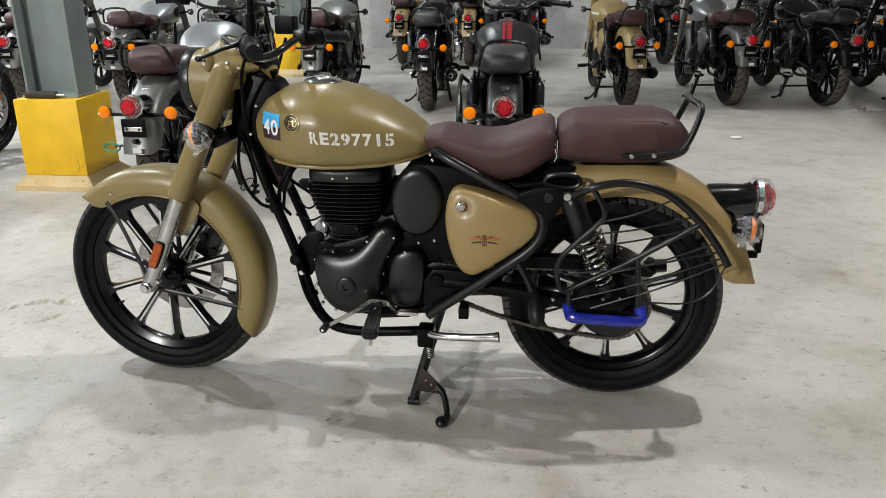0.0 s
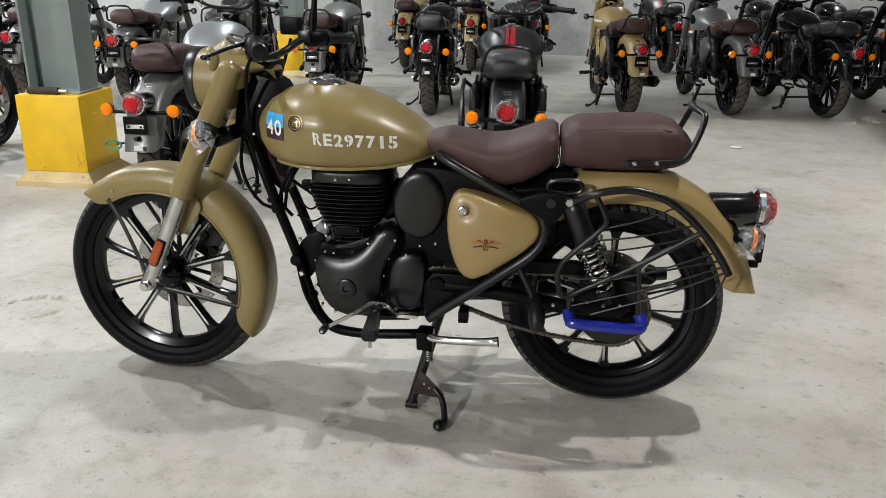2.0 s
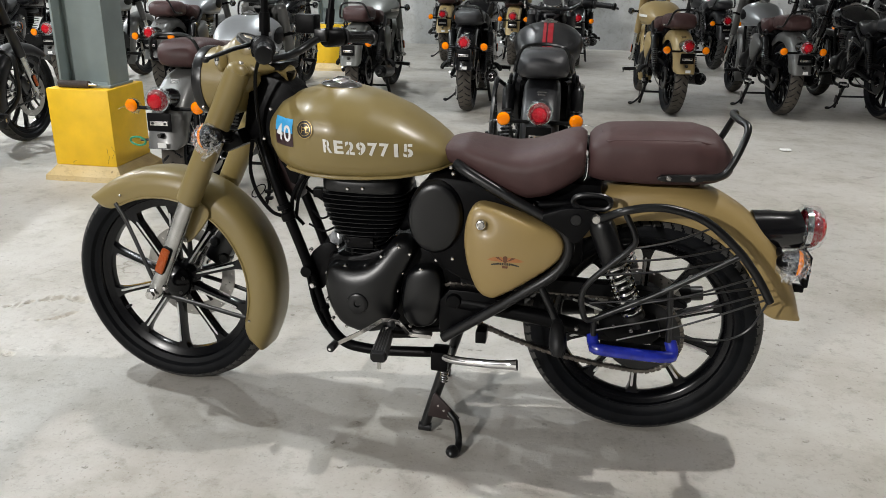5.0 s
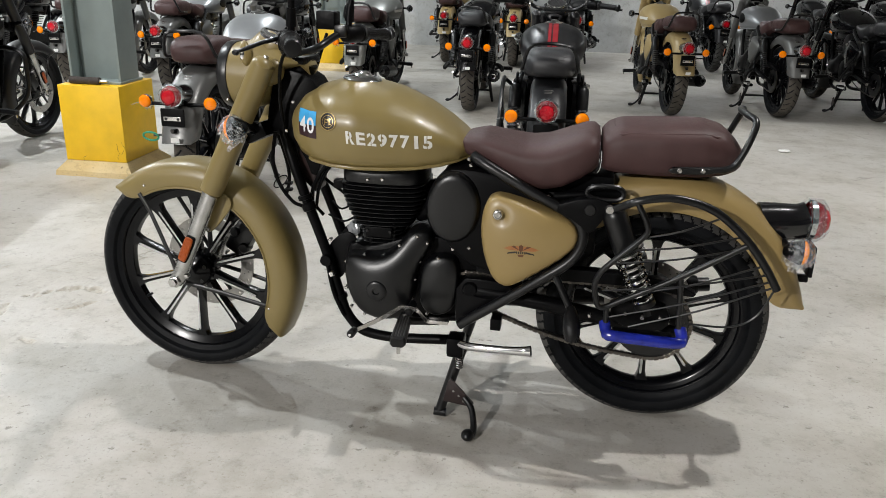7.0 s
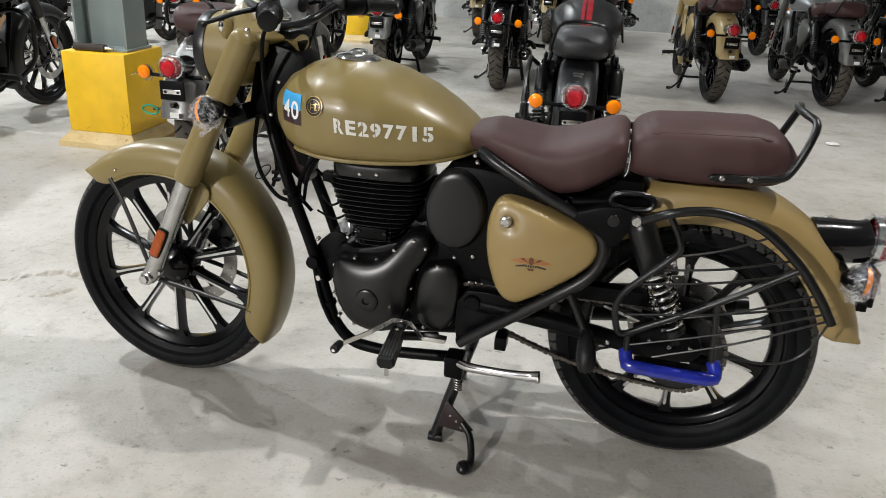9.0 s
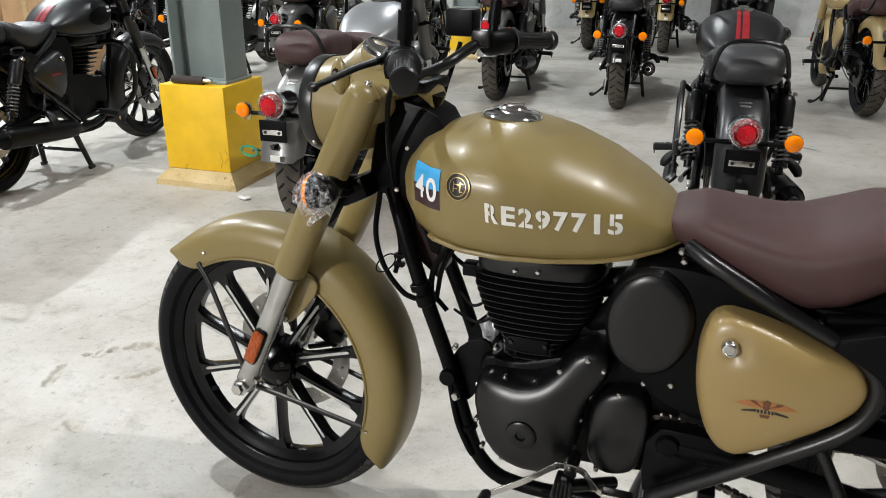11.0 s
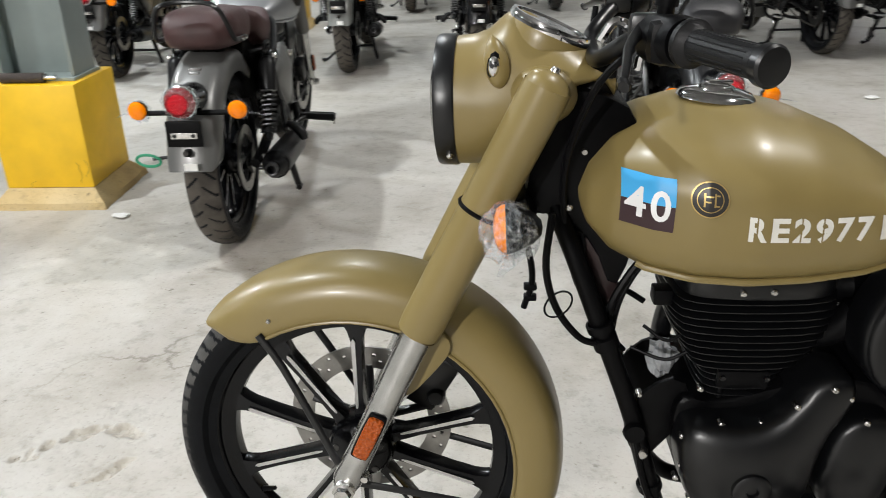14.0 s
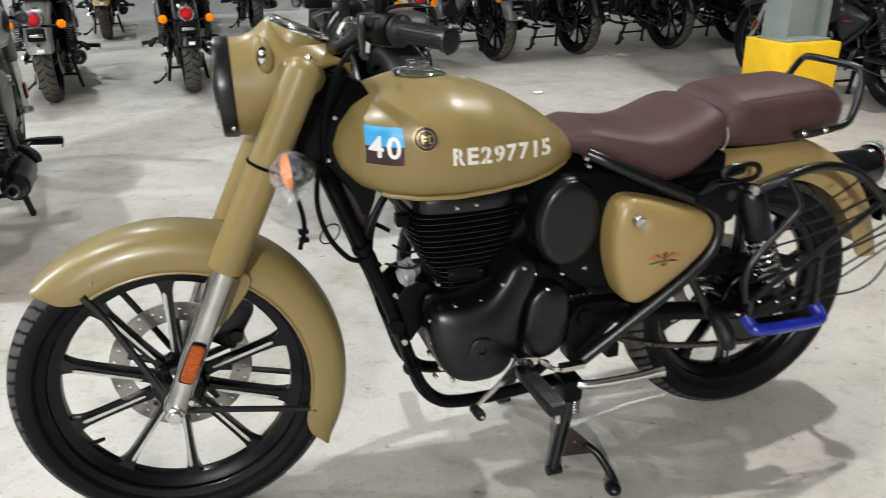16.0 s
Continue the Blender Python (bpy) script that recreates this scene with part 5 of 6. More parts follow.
    for zz, g in ((0.676, 0.985), (0.680, 1.0), (0.702, 1.0), (0.708, 0.975), (0.722, 0.965), (0.730, 0.90)):
        rings.append([(-0.08 + (p[0] + 0.08) * g, p[1] * g, zz) for p in outline])
    loft(bm, rings)
    P("rocker_cover", bm, BLACK_SATIN, "black rocker cover", eng)
    P("intake_duct", tube([(0.03, 0, 0.64), (0.08, 0, 0.65), (0.13, 0, 0.645)], [0.028, 0.03, 0.05], 14, 3), BLACK_PLASTIC)
    ab = P("airbox", slab(rounded([(0.075, 0.735), (0.20, 0.745), (0.36, 0.70), (0.42, 0.64), (0.36, 0.50), (0.26, 0.44), (0.16, 0.47), (0.09, 0.55)], 2), -0.125, 0.125, 0.02), BLACK_PLASTIC, "black plastic airbox")
    bm = revolve([(0, 0.004), (0.030, 0.0042), (0.056, 0.003), (0.066, 0.001), (0.069, -0.002), (0.0695, -0.006), (0.0712, -0.008), (0.0745, -0.013), (0.0755, -0.03), (0.0755, -0.07)], (0, 0, 0), (0, -1, 0), 48 if fine else 20)
    bmesh.ops.scale(bm, verts=bm.verts, vec=(1, 1, 1.34))
    bmesh.ops.rotate(bm, verts=bm.verts, cent=(0, 0, 0), matrix=Matrix.Rotation(radians(3), 3, "Y"))
    bmesh.ops.translate(bm, verts=bm.verts, vec=(0.132, -0.142, 0.633))
    P("airbox_lid", bm, BLACK_SATIN, "oval matt black airbox lid", ab)
    for s in (-1, 1):
        bm, panel = puff(rounded([(0.236, 0.690), (0.214, 0.630), (0.219, 0.540), (0.250, 0.452), (0.290, 0.430), (0.330, 0.450), (0.455, 0.540), (0.478, 0.590), (0.455, 0.632), (0.40, 0.650), (0.30, 0.682)], 2), s * 0.166, s * 0.125, 0.042, 0.34, s, 64 if fine else 26, lambda X, Z: 0.0085 * np.exp(-(((X - 0.271) / 0.017) ** 2 + ((Z - 0.636) / 0.019) ** 2)))
        if s < 0:
            PANEL = panel
        cov = P("side_cover", bm, cover_paint, "painted three-cornered side panel", sharp=65)
        P("panel_bolt", revolve([(0, 0.007), (0.0075, 0.007), (0.0085, 0.0085), (0.0115, 0.0075), (0.0135, 0.003), (0.0135, -0.010)], (0.262, s * 0.200, 0.645), (0, s, 0), 20), STEEL, "round steel panel lock", cov)
        if s < 0:
            left_cover = cov

    # frame
    for s in (-1, 1):
        P("down_tube", tube([(-0.395, s * 0.022, 0.83), (-0.352, s * 0.062, 0.735), (-0.300, s * 0.078, 0.600), (-0.250, s * 0.080, 0.465), (-0.214, s * 0.080, 0.345), (-0.186, s * 0.080, 0.262), (-0.142, s * 0.080, 0.214), (-0.080, s * 0.080, 0.200), (0.0, s * 0.080, 0.200), (0.16, s * 0.085, 0.215)], 0.0152, ns, 4), BLACK_MATT, "black frame cradle tube")
        P("mount_plate", slab(rounded([(-0.258, 0.44), (-0.222, 0.50), (-0.17, 0.52), (-0.15, 0.47), (-0.17, 0.42), (-0.215, 0.36), (-0.240, 0.37)], 1), s * 0.070, s * 0.062, 0.002), BLACK_MATT, "black engine mounting plate")
    P("gusset", slab([(-0.40, 0.84), (-0.30, 0.86), (-0.27, 0.74), (-0.285, 0.62), (-0.33, 0.66)], -0.045, 0.045, 0.004), FRAME_BROWN, "dark brown steel gusset plate")
    P("backbone", tube([(-0.36, 0, 0.88), (-0.1, 0, 0.80), (0.15, 0, 0.745), (0.28, 0, 0.72)], 0.024, ns, 3), BLACK_MATT)
    for s in (-1, 1):
        P("seat_rail", tube([(0.18, s * 0.11, 0.775), (0.225, s * 0.135, 0.755), (0.34, s * 0.155, 0.700), (0.44, s * 0.165, 0.655), (0.478, s * 0.17, 0.620), (0.482, s * 0.175, 0.575), (0.455, s * 0.18, 0.525), (0.37, s * 0.18, 0.457), (0.165, s * 0.16, 0.300)], 0.0142, ns, 5), BLACK_SATIN, "black frame loop tube")
        P("rear_rail", tube([(0.40, s * 0.13, 0.685), (0.50, s * 0.125, 0.697), (0.58, s * 0.105, 0.700)], 0.012, ns, 3), BLACK_MATT)
        P("shock_plate", slab(rounded([(0.392, 0.672), (0.49, 0.705), (0.56, 0.69), (0.535, 0.655), (0.500, 0.600), (0.470, 0.632)], 1), s * 0.185, s * 0.15, 0.003), BLACK_PLASTIC, "black shock absorber bracket plate")
        P("plate_plug", revolve([(0, 0.005), (0.013, 0.004), (0.015, 0)], (0.496, s * 0.185, 0.672), (0, s, 0), 16), BLACK_SATIN)
        P("lifting_handle", tube([(0.484, s * 0.165, 0.714), (0.505, s * 0.168, 0.731), (0.56, s * 0.168, 0.731), (0.577, s * 0.168, 0.714), (0.56, s * 0.168, 0.698), (0.505, s * 0.168, 0.697)], 0.0065, 8, 4, closed=True), BLACK_SATIN, "oval black lifting handle")
        # shock absorber
        a, b = Vector((0.548, s * 0.172, 0.684)), Vector((0.672, s * 0.172, 0.392))
        d = (b - a).normalized()
        sh = P("shock_absorber", tube([a, a + d * 0.012, a + d * 0.03, a + d * 0.13, a + d * 0.135], [0.012, 0.028, 0.0325, 0.0325, 0.026], 20 if fine else 12, 1), BLACK_SATIN, "black gas-charged shock absorber")
        P("damper_rod", rod(a + d * 0.12, b, 0.016, n=10), BLACK_SATIN, "", sh)
        side = Vector((0, 1, 0))
        fr = d.cross(side)
        turns, pts = 8, []
        for k in range(turns * (18 if fine else 6) + 1):
            t = k / (18 if fine else 6)
            pts.append(a + d * (0.13 + 0.145 * t / turns) + (side * math.cos(2 * math.pi * t) + fr * math.sin(2 * math.pi * t)) * 0.0275)
        P("coil_spring", tube(pts, 0.0054, 8 if fine else 5, 1), CHROME if fine else DARK_STEEL, "steel coil spring", sh)
        P("spring_seat", rod(a + d * 0.275, a + d * 0.290, 0.030, n=16), BLACK_SATIN, "", sh)
        P("shock_bolt", revolve([(0, 0.014), (0.010, 0.014), (0.012, 0.008), (0.012, 0)], a + Vector((-0.004, s * 0.020, -0.003)), (0, s, 0), 8), STEEL, "", sh)
        P("swing_arm", tube([(0.17, s * 0.115, 0.395), (0.40, s * 0.125, 0.375), (0.62, s * 0.135, 0.345), (0.765, s * 0.135, 0.330)], [0.022, 0.022, 0.021, 0.018], 12 if fine else 8, 3), BLACK_MATT, "black swing arm")
        P("axle_nut", revolve([(0, 0.016), (0.014, 0.016), (0.016, 0.008), (0.016, 0)], (0.700, s * 0.150, 0.335), (0, s, 0), 6), STEEL)
        P("pivot_plate", slab(rounded([(0.150, 0.430), (0.245, 0.432), (0.305, 0.418), (0.30, 0.400), (0.235, 0.335), (0.17, 0.275), (0.145, 0.30)], 1), s * 0.132, s * 0.09, 0.004), BLACK_MATT, "black pivot plate")
        P("pivot_cap", revolve([(0, 0.012), (0.018, 0.010), (0.022, 0)], (0.188, s * 0.132, 0.400), (0, s, 0), 16), BLACK_PLASTIC)
        # foot pegs
        P("peg_strut", tube([(0.415, s * 0.18, 0.495), (0.475, s * 0.20, 0.385)], 0.010, 10, 1), BLACK_SATIN)
        P("passenger_peg", tube([(0.470, s * 0.205, 0.402), (0.472, s * 0.235, 0.39), (0.476, s * 0.262, 0.362), (0.478, s * 0.270, 0.338)], [0.012, 0.019, 0.021, 0.014], 14, 3), GRIP, "ribbed black passenger foot peg")
        if fine:
            for k in range(8):
                t = 2 * math.pi * k / 8
                P("peg_rib", tube([(0.472 + 0.018 * math.cos(t), s * 0.235 + 0.012 * math.sin(t), 0.390 + 0.012 * math.sin(t) * -s * s), (0.476 + 0.0205 * math.cos(t), s * 0.262 + 0.014 * math.sin(t), 0.362), (0.478 + 0.0135 * math.cos(t), s * 0.270 + 0.0125 * math.sin(t), 0.339)], 0.0028, 6, 2), GRIP, "ribbed rubber")
        a, b = Vector((0.018, s * 0.205, 0.318)), Vector((0.028, s * 0.335, 0.312))
        d = (b - a).normalized()
        across = d.cross(Vector((0, 0, 1))).normalized()
        up = across.cross(d)
        bm, rings = bmesh.new(), []
        for f_, w, h in ((0, 0.012, 0.010), (0.04, 0.0180, 0.0140), (0.5, 0.0205, 0.0150), (0.94, 0.0215, 0.0155), (1.0, 0.017, 0.012)):
            c = a.lerp(b, f_)
            rings.append([c + across * w * x + up * h * y for x, y in ((1, 0.45), (0.8, 1), (-0.8, 1), (-1, 0.45), (-1, -0.5), (-0.7, -1), (0.7, -1), (1, -0.5))])
        loft(bm, rings)
        bmesh.ops.recalc_face_normals(bm, faces=bm.faces)
        peg = P("rider_peg", bm, GRIP, "ribbed black rubber rider foot peg", sharp=30)
        for k in range(5 if fine else 2):
            o = across * (-0.0150 + 0.0075 * k) + up * 0.0148
            P("rib", rod(a.lerp(b, 0.08) + o * 0.92, a.lerp(b, 0.93) + o, 0.0026, n=6), GRIP_WORN, "", peg)
        P("peg_hinge", box(a + Vector((-0.002, -s * 0.012, 0.0)), (0.030, 0.036, 0.026), 0.005), BLACK_SATIN, "", peg)
        P("peg_pivot", rod(a + Vector((0, 0, -0.016)), a + Vector((0, 0, 0.017)), 0.0055, n=10), STEEL, "", peg)
        P("peg_bracket", tube([(0.10, s * 0.12, 0.285), (0.06, s * 0.16, 0.300), (0.02, s * 0.200, 0.315)], 0.012, 10, 3), BLACK_SATIN, "", peg)
        P("peg_tip", rod(b + Vector((0.002, -s * 0.006, -0.012)), b + Vector((0.002, -s * 0.006, -0.032)), 0.0055, n=8), STEEL, "", peg)
    P("battery_box", box((0.44, 0, 0.60), (0.16, 0.17, 0.17), 0.012), BLACK_PLASTIC)
    P("inner_guard", arch((0.6925, 0, 0.33), -80, -10, lambda a: 0.372, lambda a: 0.075, lambda a: 0.05, 20), BLACK_PLASTIC, "black inner mudguard")

    # drive chain and sprocket, on the left
    v = -0.090
    P("chain_guard", slab(rounded([(0.20, 0.475), (0.42, 0.480), (0.70, 0.475), (0.80, 0.44), (0.79, 0.425), (0.66, 0.445), (0.42, 0.440), (0.20, 0.438)], 1), v - 0.022, v + 0.012, 0.003), BLACK_PLASTIC, "black chain guard")
    spr = P("sprocket", revolve([(0.050, -0.003), (0.100, -0.003), (0.103, 0), (0.100, 0.003), (0.050, 0.003)], (REAR_HUB[0], v, REAR_HUB[2]), n=42, closed=True), BLACK_SATIN, "black steel rear sprocket")
    path = []
    for k in range(25):
        t = radians(95 - 190 * k / 24)
        path.append(Vector((REAR_HUB[0] + 0.106 * math.cos(t), v, REAR_HUB[2] + 0.106 * math.sin(t))))
    lower_end = path[-1]
    for k in range(1, 20):
        f_ = k / 20
        path.append(lower_end.lerp(Vector((0.175, v, 0.352)), f_) + Vector((0, 0, -0.028 * math.sin(math.pi * f_))))
    for k in range(7):
        t = radians(265 - 170 * k / 6)
        path.append(Vector((0.175 + 0.042 * math.cos(t), v, 0.392 + 0.042 * math.sin(t))))
    P("drive_chain", tube(path, 0.0055, 6, 1, closed=True), CHAIN, "oiled steel drive chain")
    if fine:
        link_bm = bmesh.new()
        pts = [p for p in path] + [path[0]]
        acc, nxt, kk = 0.0, 0.0, 0
        for a, b in zip(pts, pts[1:]):
            seg = (b - a).length
            while nxt <= acc + seg:
                c = a.lerp(b, (nxt - acc) / seg)
                ang = math.atan2((b - a).z, (b - a).x)
                box(c, (0.0118, 0.014 if kk % 2 else 0.018, 0.0095), 0, link_bm, Matrix.Rotation(-ang, 4, "Y"))
                nxt += 0.0158
                kk += 1
            acc += seg
        tagged(P("chain_link", link_bm, CHAIN), kind="stuff")

    # pillion guard and step, on the left
    if guard:
        v = -0.225
        P("guard_hoop", tube([(0.555, v + 0.03, 0.680), (0.60, v, 0.712), (0.66, v, 0.727), (0.72, v, 0.727), (0.797, v, 0.703), (0.875, v, 0.640), (0.932, v, 0.570), (0.967, v, 0.514)], 0.0102, ns, 4), BLACK_SATIN, "black tubular pillion guard")
        P("guard_loop", tube([(0.607, v, 0.715), (0.637, v - 0.01, 0.660), (0.630, v - 0.01, 0.625), (0.548, v - 0.01, 0.540), (0.526, v - 0.01, 0.500), (0.528, v - 0.01, 0.460), (0.545, v - 0.005, 0.425), (0.60, v, 0.450), (0.735, v, 0.527), (0.888, v, 0.628)], 0.0075, ns, 4), BLACK_SATIN, "bent black guard tube")
        P("guard_post", tube([(0.735, v, 0.527), (0.742, v, 0.45), (0.746, v, 0.385)], 0.0075, ns, 1), BLACK_SATIN)
        P("guard_post", tube([(0.560, v, 0.425), (0.562, v, 0.38)], 0.0075, ns, 1), BLACK_SATIN)
        for a, b in (((0.629, 0.620), (0.815, 0.690)), ((0.600, 0.585), (0.868, 0.645)), ((0.555, 0.545), (0.890, 0.618)), ((0.64, 0.472), (0.928, 0.575)), ((0.545, 0.470), (0.935, 0.550)), ((0.56, 0.395), (0.950, 0.535)), ((0.62, 0.375), (0.958, 0.52))):
            P("guard_wire", tube([(a[0], v, a[1]), ((a[0] + b[0]) / 2, v - 0.006, (a[1] + b[1]) / 2 - 0.006), (b[0], v, b[1])], 0.0026, 6, 4), BLACK_SATIN)
        P("guard_wire", tube([(0.76, v, 0.40), (0.87, v - 0.004, 0.405), (0.93, v, 0.44), (0.962, v, 0.515)], 0.0026, 6, 5), BLACK_SATIN)
        P("pillion_step", tube([(0.560, v + 0.01, 0.378), (0.566, v - 0.01, 0.360), (0.585, v - 0.022, 0.355), (0.735, v - 0.022, 0.352), (0.757, v - 0.01, 0.358), (0.752, v + 0.01, 0.380)], 0.0155, ns, 4), BLUE_WRAP if stencil else BLACK_SATIN, "steel pillion step in a blue plastic sleeve" if stencil else "black steel pillion step")
        P("step_tread", box((0.655, v - 0.004, 0.362), (0.15, 0.035, 0.008), 0.003), BLACK_PLASTIC)

    # controls and stands
    lev = P("gear_pedal", ribbon([(-0.122, -0.242, 0.285), (-0.105, -0.232, 0.292), (-0.055, -0.214, 0.316), (-0.010, -0.192, 0.341), (0.006, -0.186, 0.348), (0.042, -0.186, 0.346), (0.056, -0.190, 0.340), (0.080, -0.206, 0.325), (0.100, -0.212, 0.326)], 0.0125, 0.0045), POLISHED, "polished heel-and-toe gear pedal")
    P("heel_pad", box((0.116, -0.216, 0.332), (0.056, 0.024, 0.012), 0.003), POLISHED, "", lev)
    P("pedal_boss", revolve([(0, 0.012), (0.009, 0.012), (0.012, 0.009), (0.012, -0.05)], (0.026, -0.182, 0.337), (0, -1, 0), 16), BLACK_SATIN, "", lev)
    P("pedal_rubber", tube([(-0.118, -0.232, 0.287), (-0.118, -0.238, 0.288), (-0.117, -0.276, 0.294), (-0.117, -0.282, 0.295)], [0.008, 0.0105, 0.0115, 0.009], 14, 1), GRIP, "", lev)
    P("rubber_stud", rod((-0.117, -0.282, 0.295), (-0.117, -0.286, 0.2955), 0.004, n=10), STEEL, "", lev)
    P("side_stand", tube([(0.165, -0.155, 0.240), (0.20, -0.17, 0.240), (0.30, -0.185, 0.248), (0.35, -0.188, 0.253), (0.372, -0.190, 0.256)], [0.0125, 0.0120, 0.0120, 0.0135, 0.0165], 12, 4, flat=0.8), CHROME, "chrome side stand folded up")
    P("stand_pivot", box((0.155, -0.135, 0.225), (0.05, 0.06, 0.06), 0.010), BLACK_MATT)
    P("bracket_tab", box((0.265, -0.12, 0.300), (0.03, 0.04, 0.035), 0.004), BLACK_MATT)
    for s in (-1, 1):
        leg = P("centre_stand_leg", tube([(0.175, s * 0.125, 0.225), (0.165, s * 0.13, 0.19), (0.120, s * 0.155, 0.03), (0.113, s * 0.160, 0.014)], [0.016, 0.0165, 0.0145, 0.013], 12, 2), BLACK_SATIN, "black centre stand leg")
        P("stand_foot", rod((0.100, s * 0.160, 0.013), (0.135, s * 0.160, 0.012), 0.0125, n=12), BLACK_SATIN, "", leg)
    P("stand_crossbar", rod((0.150, -0.135, 0.115), (0.150, 0.135, 0.115), 0.010, n=10), BLACK_SATIN)
    P("stand_plate", slab([(0.142, 0.125), (0.150, 0.135), (0.218, 0.062), (0.212, 0.050), (0.128, 0.060)], -0.178, -0.172, 0.001), FRAME_BROWN, "drilled dark brown stand plate")
    P("stand_tang", tube([(0.190, -0.176, 0.078), (0.214, -0.195, 0.058), (0.228, -0.235, 0.026), (0.226, -0.262, 0.014), (0.214, -0.270, 0.013)], [0.0095, 0.0095, 0.0095, 0.011, 0.012], 10, 3), BLACK_SATIN, "black foot tang of the stand")
    P("tang_pad", ball((0.216, -0.268, 0.0150), 0.020, 14, (0.95, 1.15, 0.75)), BLACK_SATIN)
    if fine:
        for u, z in ((0.158, 0.108), (0.174, 0.094), (0.188, 0.078)):
            P("plate_hole", revolve([(0, 0.0012), (0.0034, 0.0012), (0.0034, 0)], (u, -0.178, z - 0.012), (0, -1, 0), 10), STEEL)
    sp = [(0.168 + 0.010 * math.cos(2 * math.pi * t / 8), -0.150 + 0.010 * math.sin(2 * math.pi * t / 8), 0.225 - 0.0009 * t) for t in range(73)]
    P("stand_spring", tube(sp, 0.0022, 5, 1), STEEL, "steel return spring")

    # silencer, on the right
    P("silencer", tube([(-0.12, 0.13, 0.34), (-0.05, 0.15, 0.265), (0.15, 0.165, 0.250), (0.22, 0.178, 0.262), (0.30, 0.190, 0.275), (0.74, 0.212, 0.326), (0.79, 0.214, 0.332), (0.850, 0.216, 0.339)], [0.020, 0.020, 0.022, 0.034, 0.051, 0.053, 0.048, 0.027], 18 if fine else 12, 3), BLACK_MATT, "matt black exhaust silencer")
    P("tailpipe", revolve([(0.0, -0.01), (0.015, -0.01), (0.016, 0.030), (0.021, 0.031), (0.022, 0.027), (0.022, -0.02)], (0.855, 0.2162, 0.3396), (1, 0.03, 0.11), 16), CHROME if paint is BLACK_GLOSS else BLACK_SATIN)

    if crash:
        for s in (-1, 1):
            P("crash_bar", tube([(-0.27, s * 0.03, 0.655), (-0.265, s * 0.14, 0.675), (-0.262, s * 0.245, 0.64), (-0.262, s * 0.26, 0.54), (-0.25, s * 0.25, 0.38), (-0.19, s * 0.16, 0.26), (-0.15, s * 0.03, 0.20)], 0.015, 10, 5), BLACK_SATIN, "black tubular crash bar")
    if not stencil:
        for a, h in ((27.0, 0.024), (29.6, 0.020)):
            P("fender_mark", arch(rear_c, a, a + 1.5, lambda q: rear_r(q) + 0.0012, lambda q: h, lambda q: 0.006, 3, taper=0.5), STEEL, "small silver bar in place of lettering", rf)
    if mark:
        for s in (-1, 1):
            for dz, w in ((0.012, 0.060), (-0.008, 0.072)) if stripe else ((0.0, 0.17),):
                h = 0.011 if stripe else 0.024
                c = -0.215 if stripe else -0.03
                bm = grid_patch(c - w / 2, c + w / 2, 0.862 + dz - h / 2 - (0 if stripe else 0.05), 0.862 + dz + h / 2 - (0 if stripe else 0.05), 8, 2)
                for vv in bm.verts:
                    u_, z_ = vv.co.x, vv.co.y
                    vv.co = Vector((u_, s * (tank_half(u_, z_) + 0.0062), z_))
                P("tank_mark", bm, mark, "light bar in place of lettering", tk)
            if stripe:
                P("panel_mark", box((0.335, s * 0.2075, 0.575), (0.075, 0.003, 0.010), 0), stripe, "red bar on the side panel")
    if tag:
        P("green_tag", tube([(1.00 + 0.012 * math.cos(t), -0.165 + 0.045 * math.cos(t), 0.420 + 0.020 * math.sin(t)) for t in [2 * math.pi * k / 10 for k in range(10)]], 0.005, 8, 3, closed=True), GREEN_PLASTIC, "green plastic tag loop")
        P("tag_rod", rod((0.99, -0.09, 0.43), (1.0, -0.15, 0.425), 0.006, n=8), BLACK_SATIN)
    if not fine:
        return root
    P("wire_loop", tube([(-0.372 + 0.020 * math.cos(t), -0.096 + 0.012 * math.sin(t), 0.660 + 0.016 * math.sin(t + 0.6)) for t in [2 * math.pi * k / 10 for k in range(10)]], 0.0016, 6, 3, closed=True), BLACK_PLASTIC)
    P("tube_strap", revolve([(0.0160, -0.012), (0.0200, -0.010), (0.0200, 0.010), (0.0160, 0.012)], (-0.296, -0.0792, 0.588), (-0.36, 0, 1), 18, closed=True), BLACK_PLASTIC)
    P("exhaust_header", tube([(-0.13, 0.07, 0.60), (-0.158, 0.095, 0.57), (-0.168, 0.108, 0.50), (-0.160, 0.120, 0.42), (-0.12, 0.132, 0.335)], 0.018, 14, 4), BLACK_SATIN, "black exhaust header pipe")
    bm = ball((-0.182, 0.020, 0.497), 0.030, 18, (0.8, 0.9, 1.1))
    for vv in bm.verts:
        vv.co += (vv.co - Vector((-0.182, 0.020, 0.497))) * (0.5 * noise.noise(vv.co * 70) + 0.25 * noise.noise(vv.co * 160))
    part("header_film", bm, DIRTY_FILM, root, "crumpled grey plastic film round the exhaust port", flat=True)
    for s in (-1, 1):
        P("mudguard_rivet", ball((-0.818, s * 0.0765, 0.601), 0.0045, 8), STEEL, "", ff, turned=True)
        P("mudguard_rivet", ball((-0.425, s * 0.0755, 0.252), 0.0045, 8), STEEL, "", ff, turned=True)

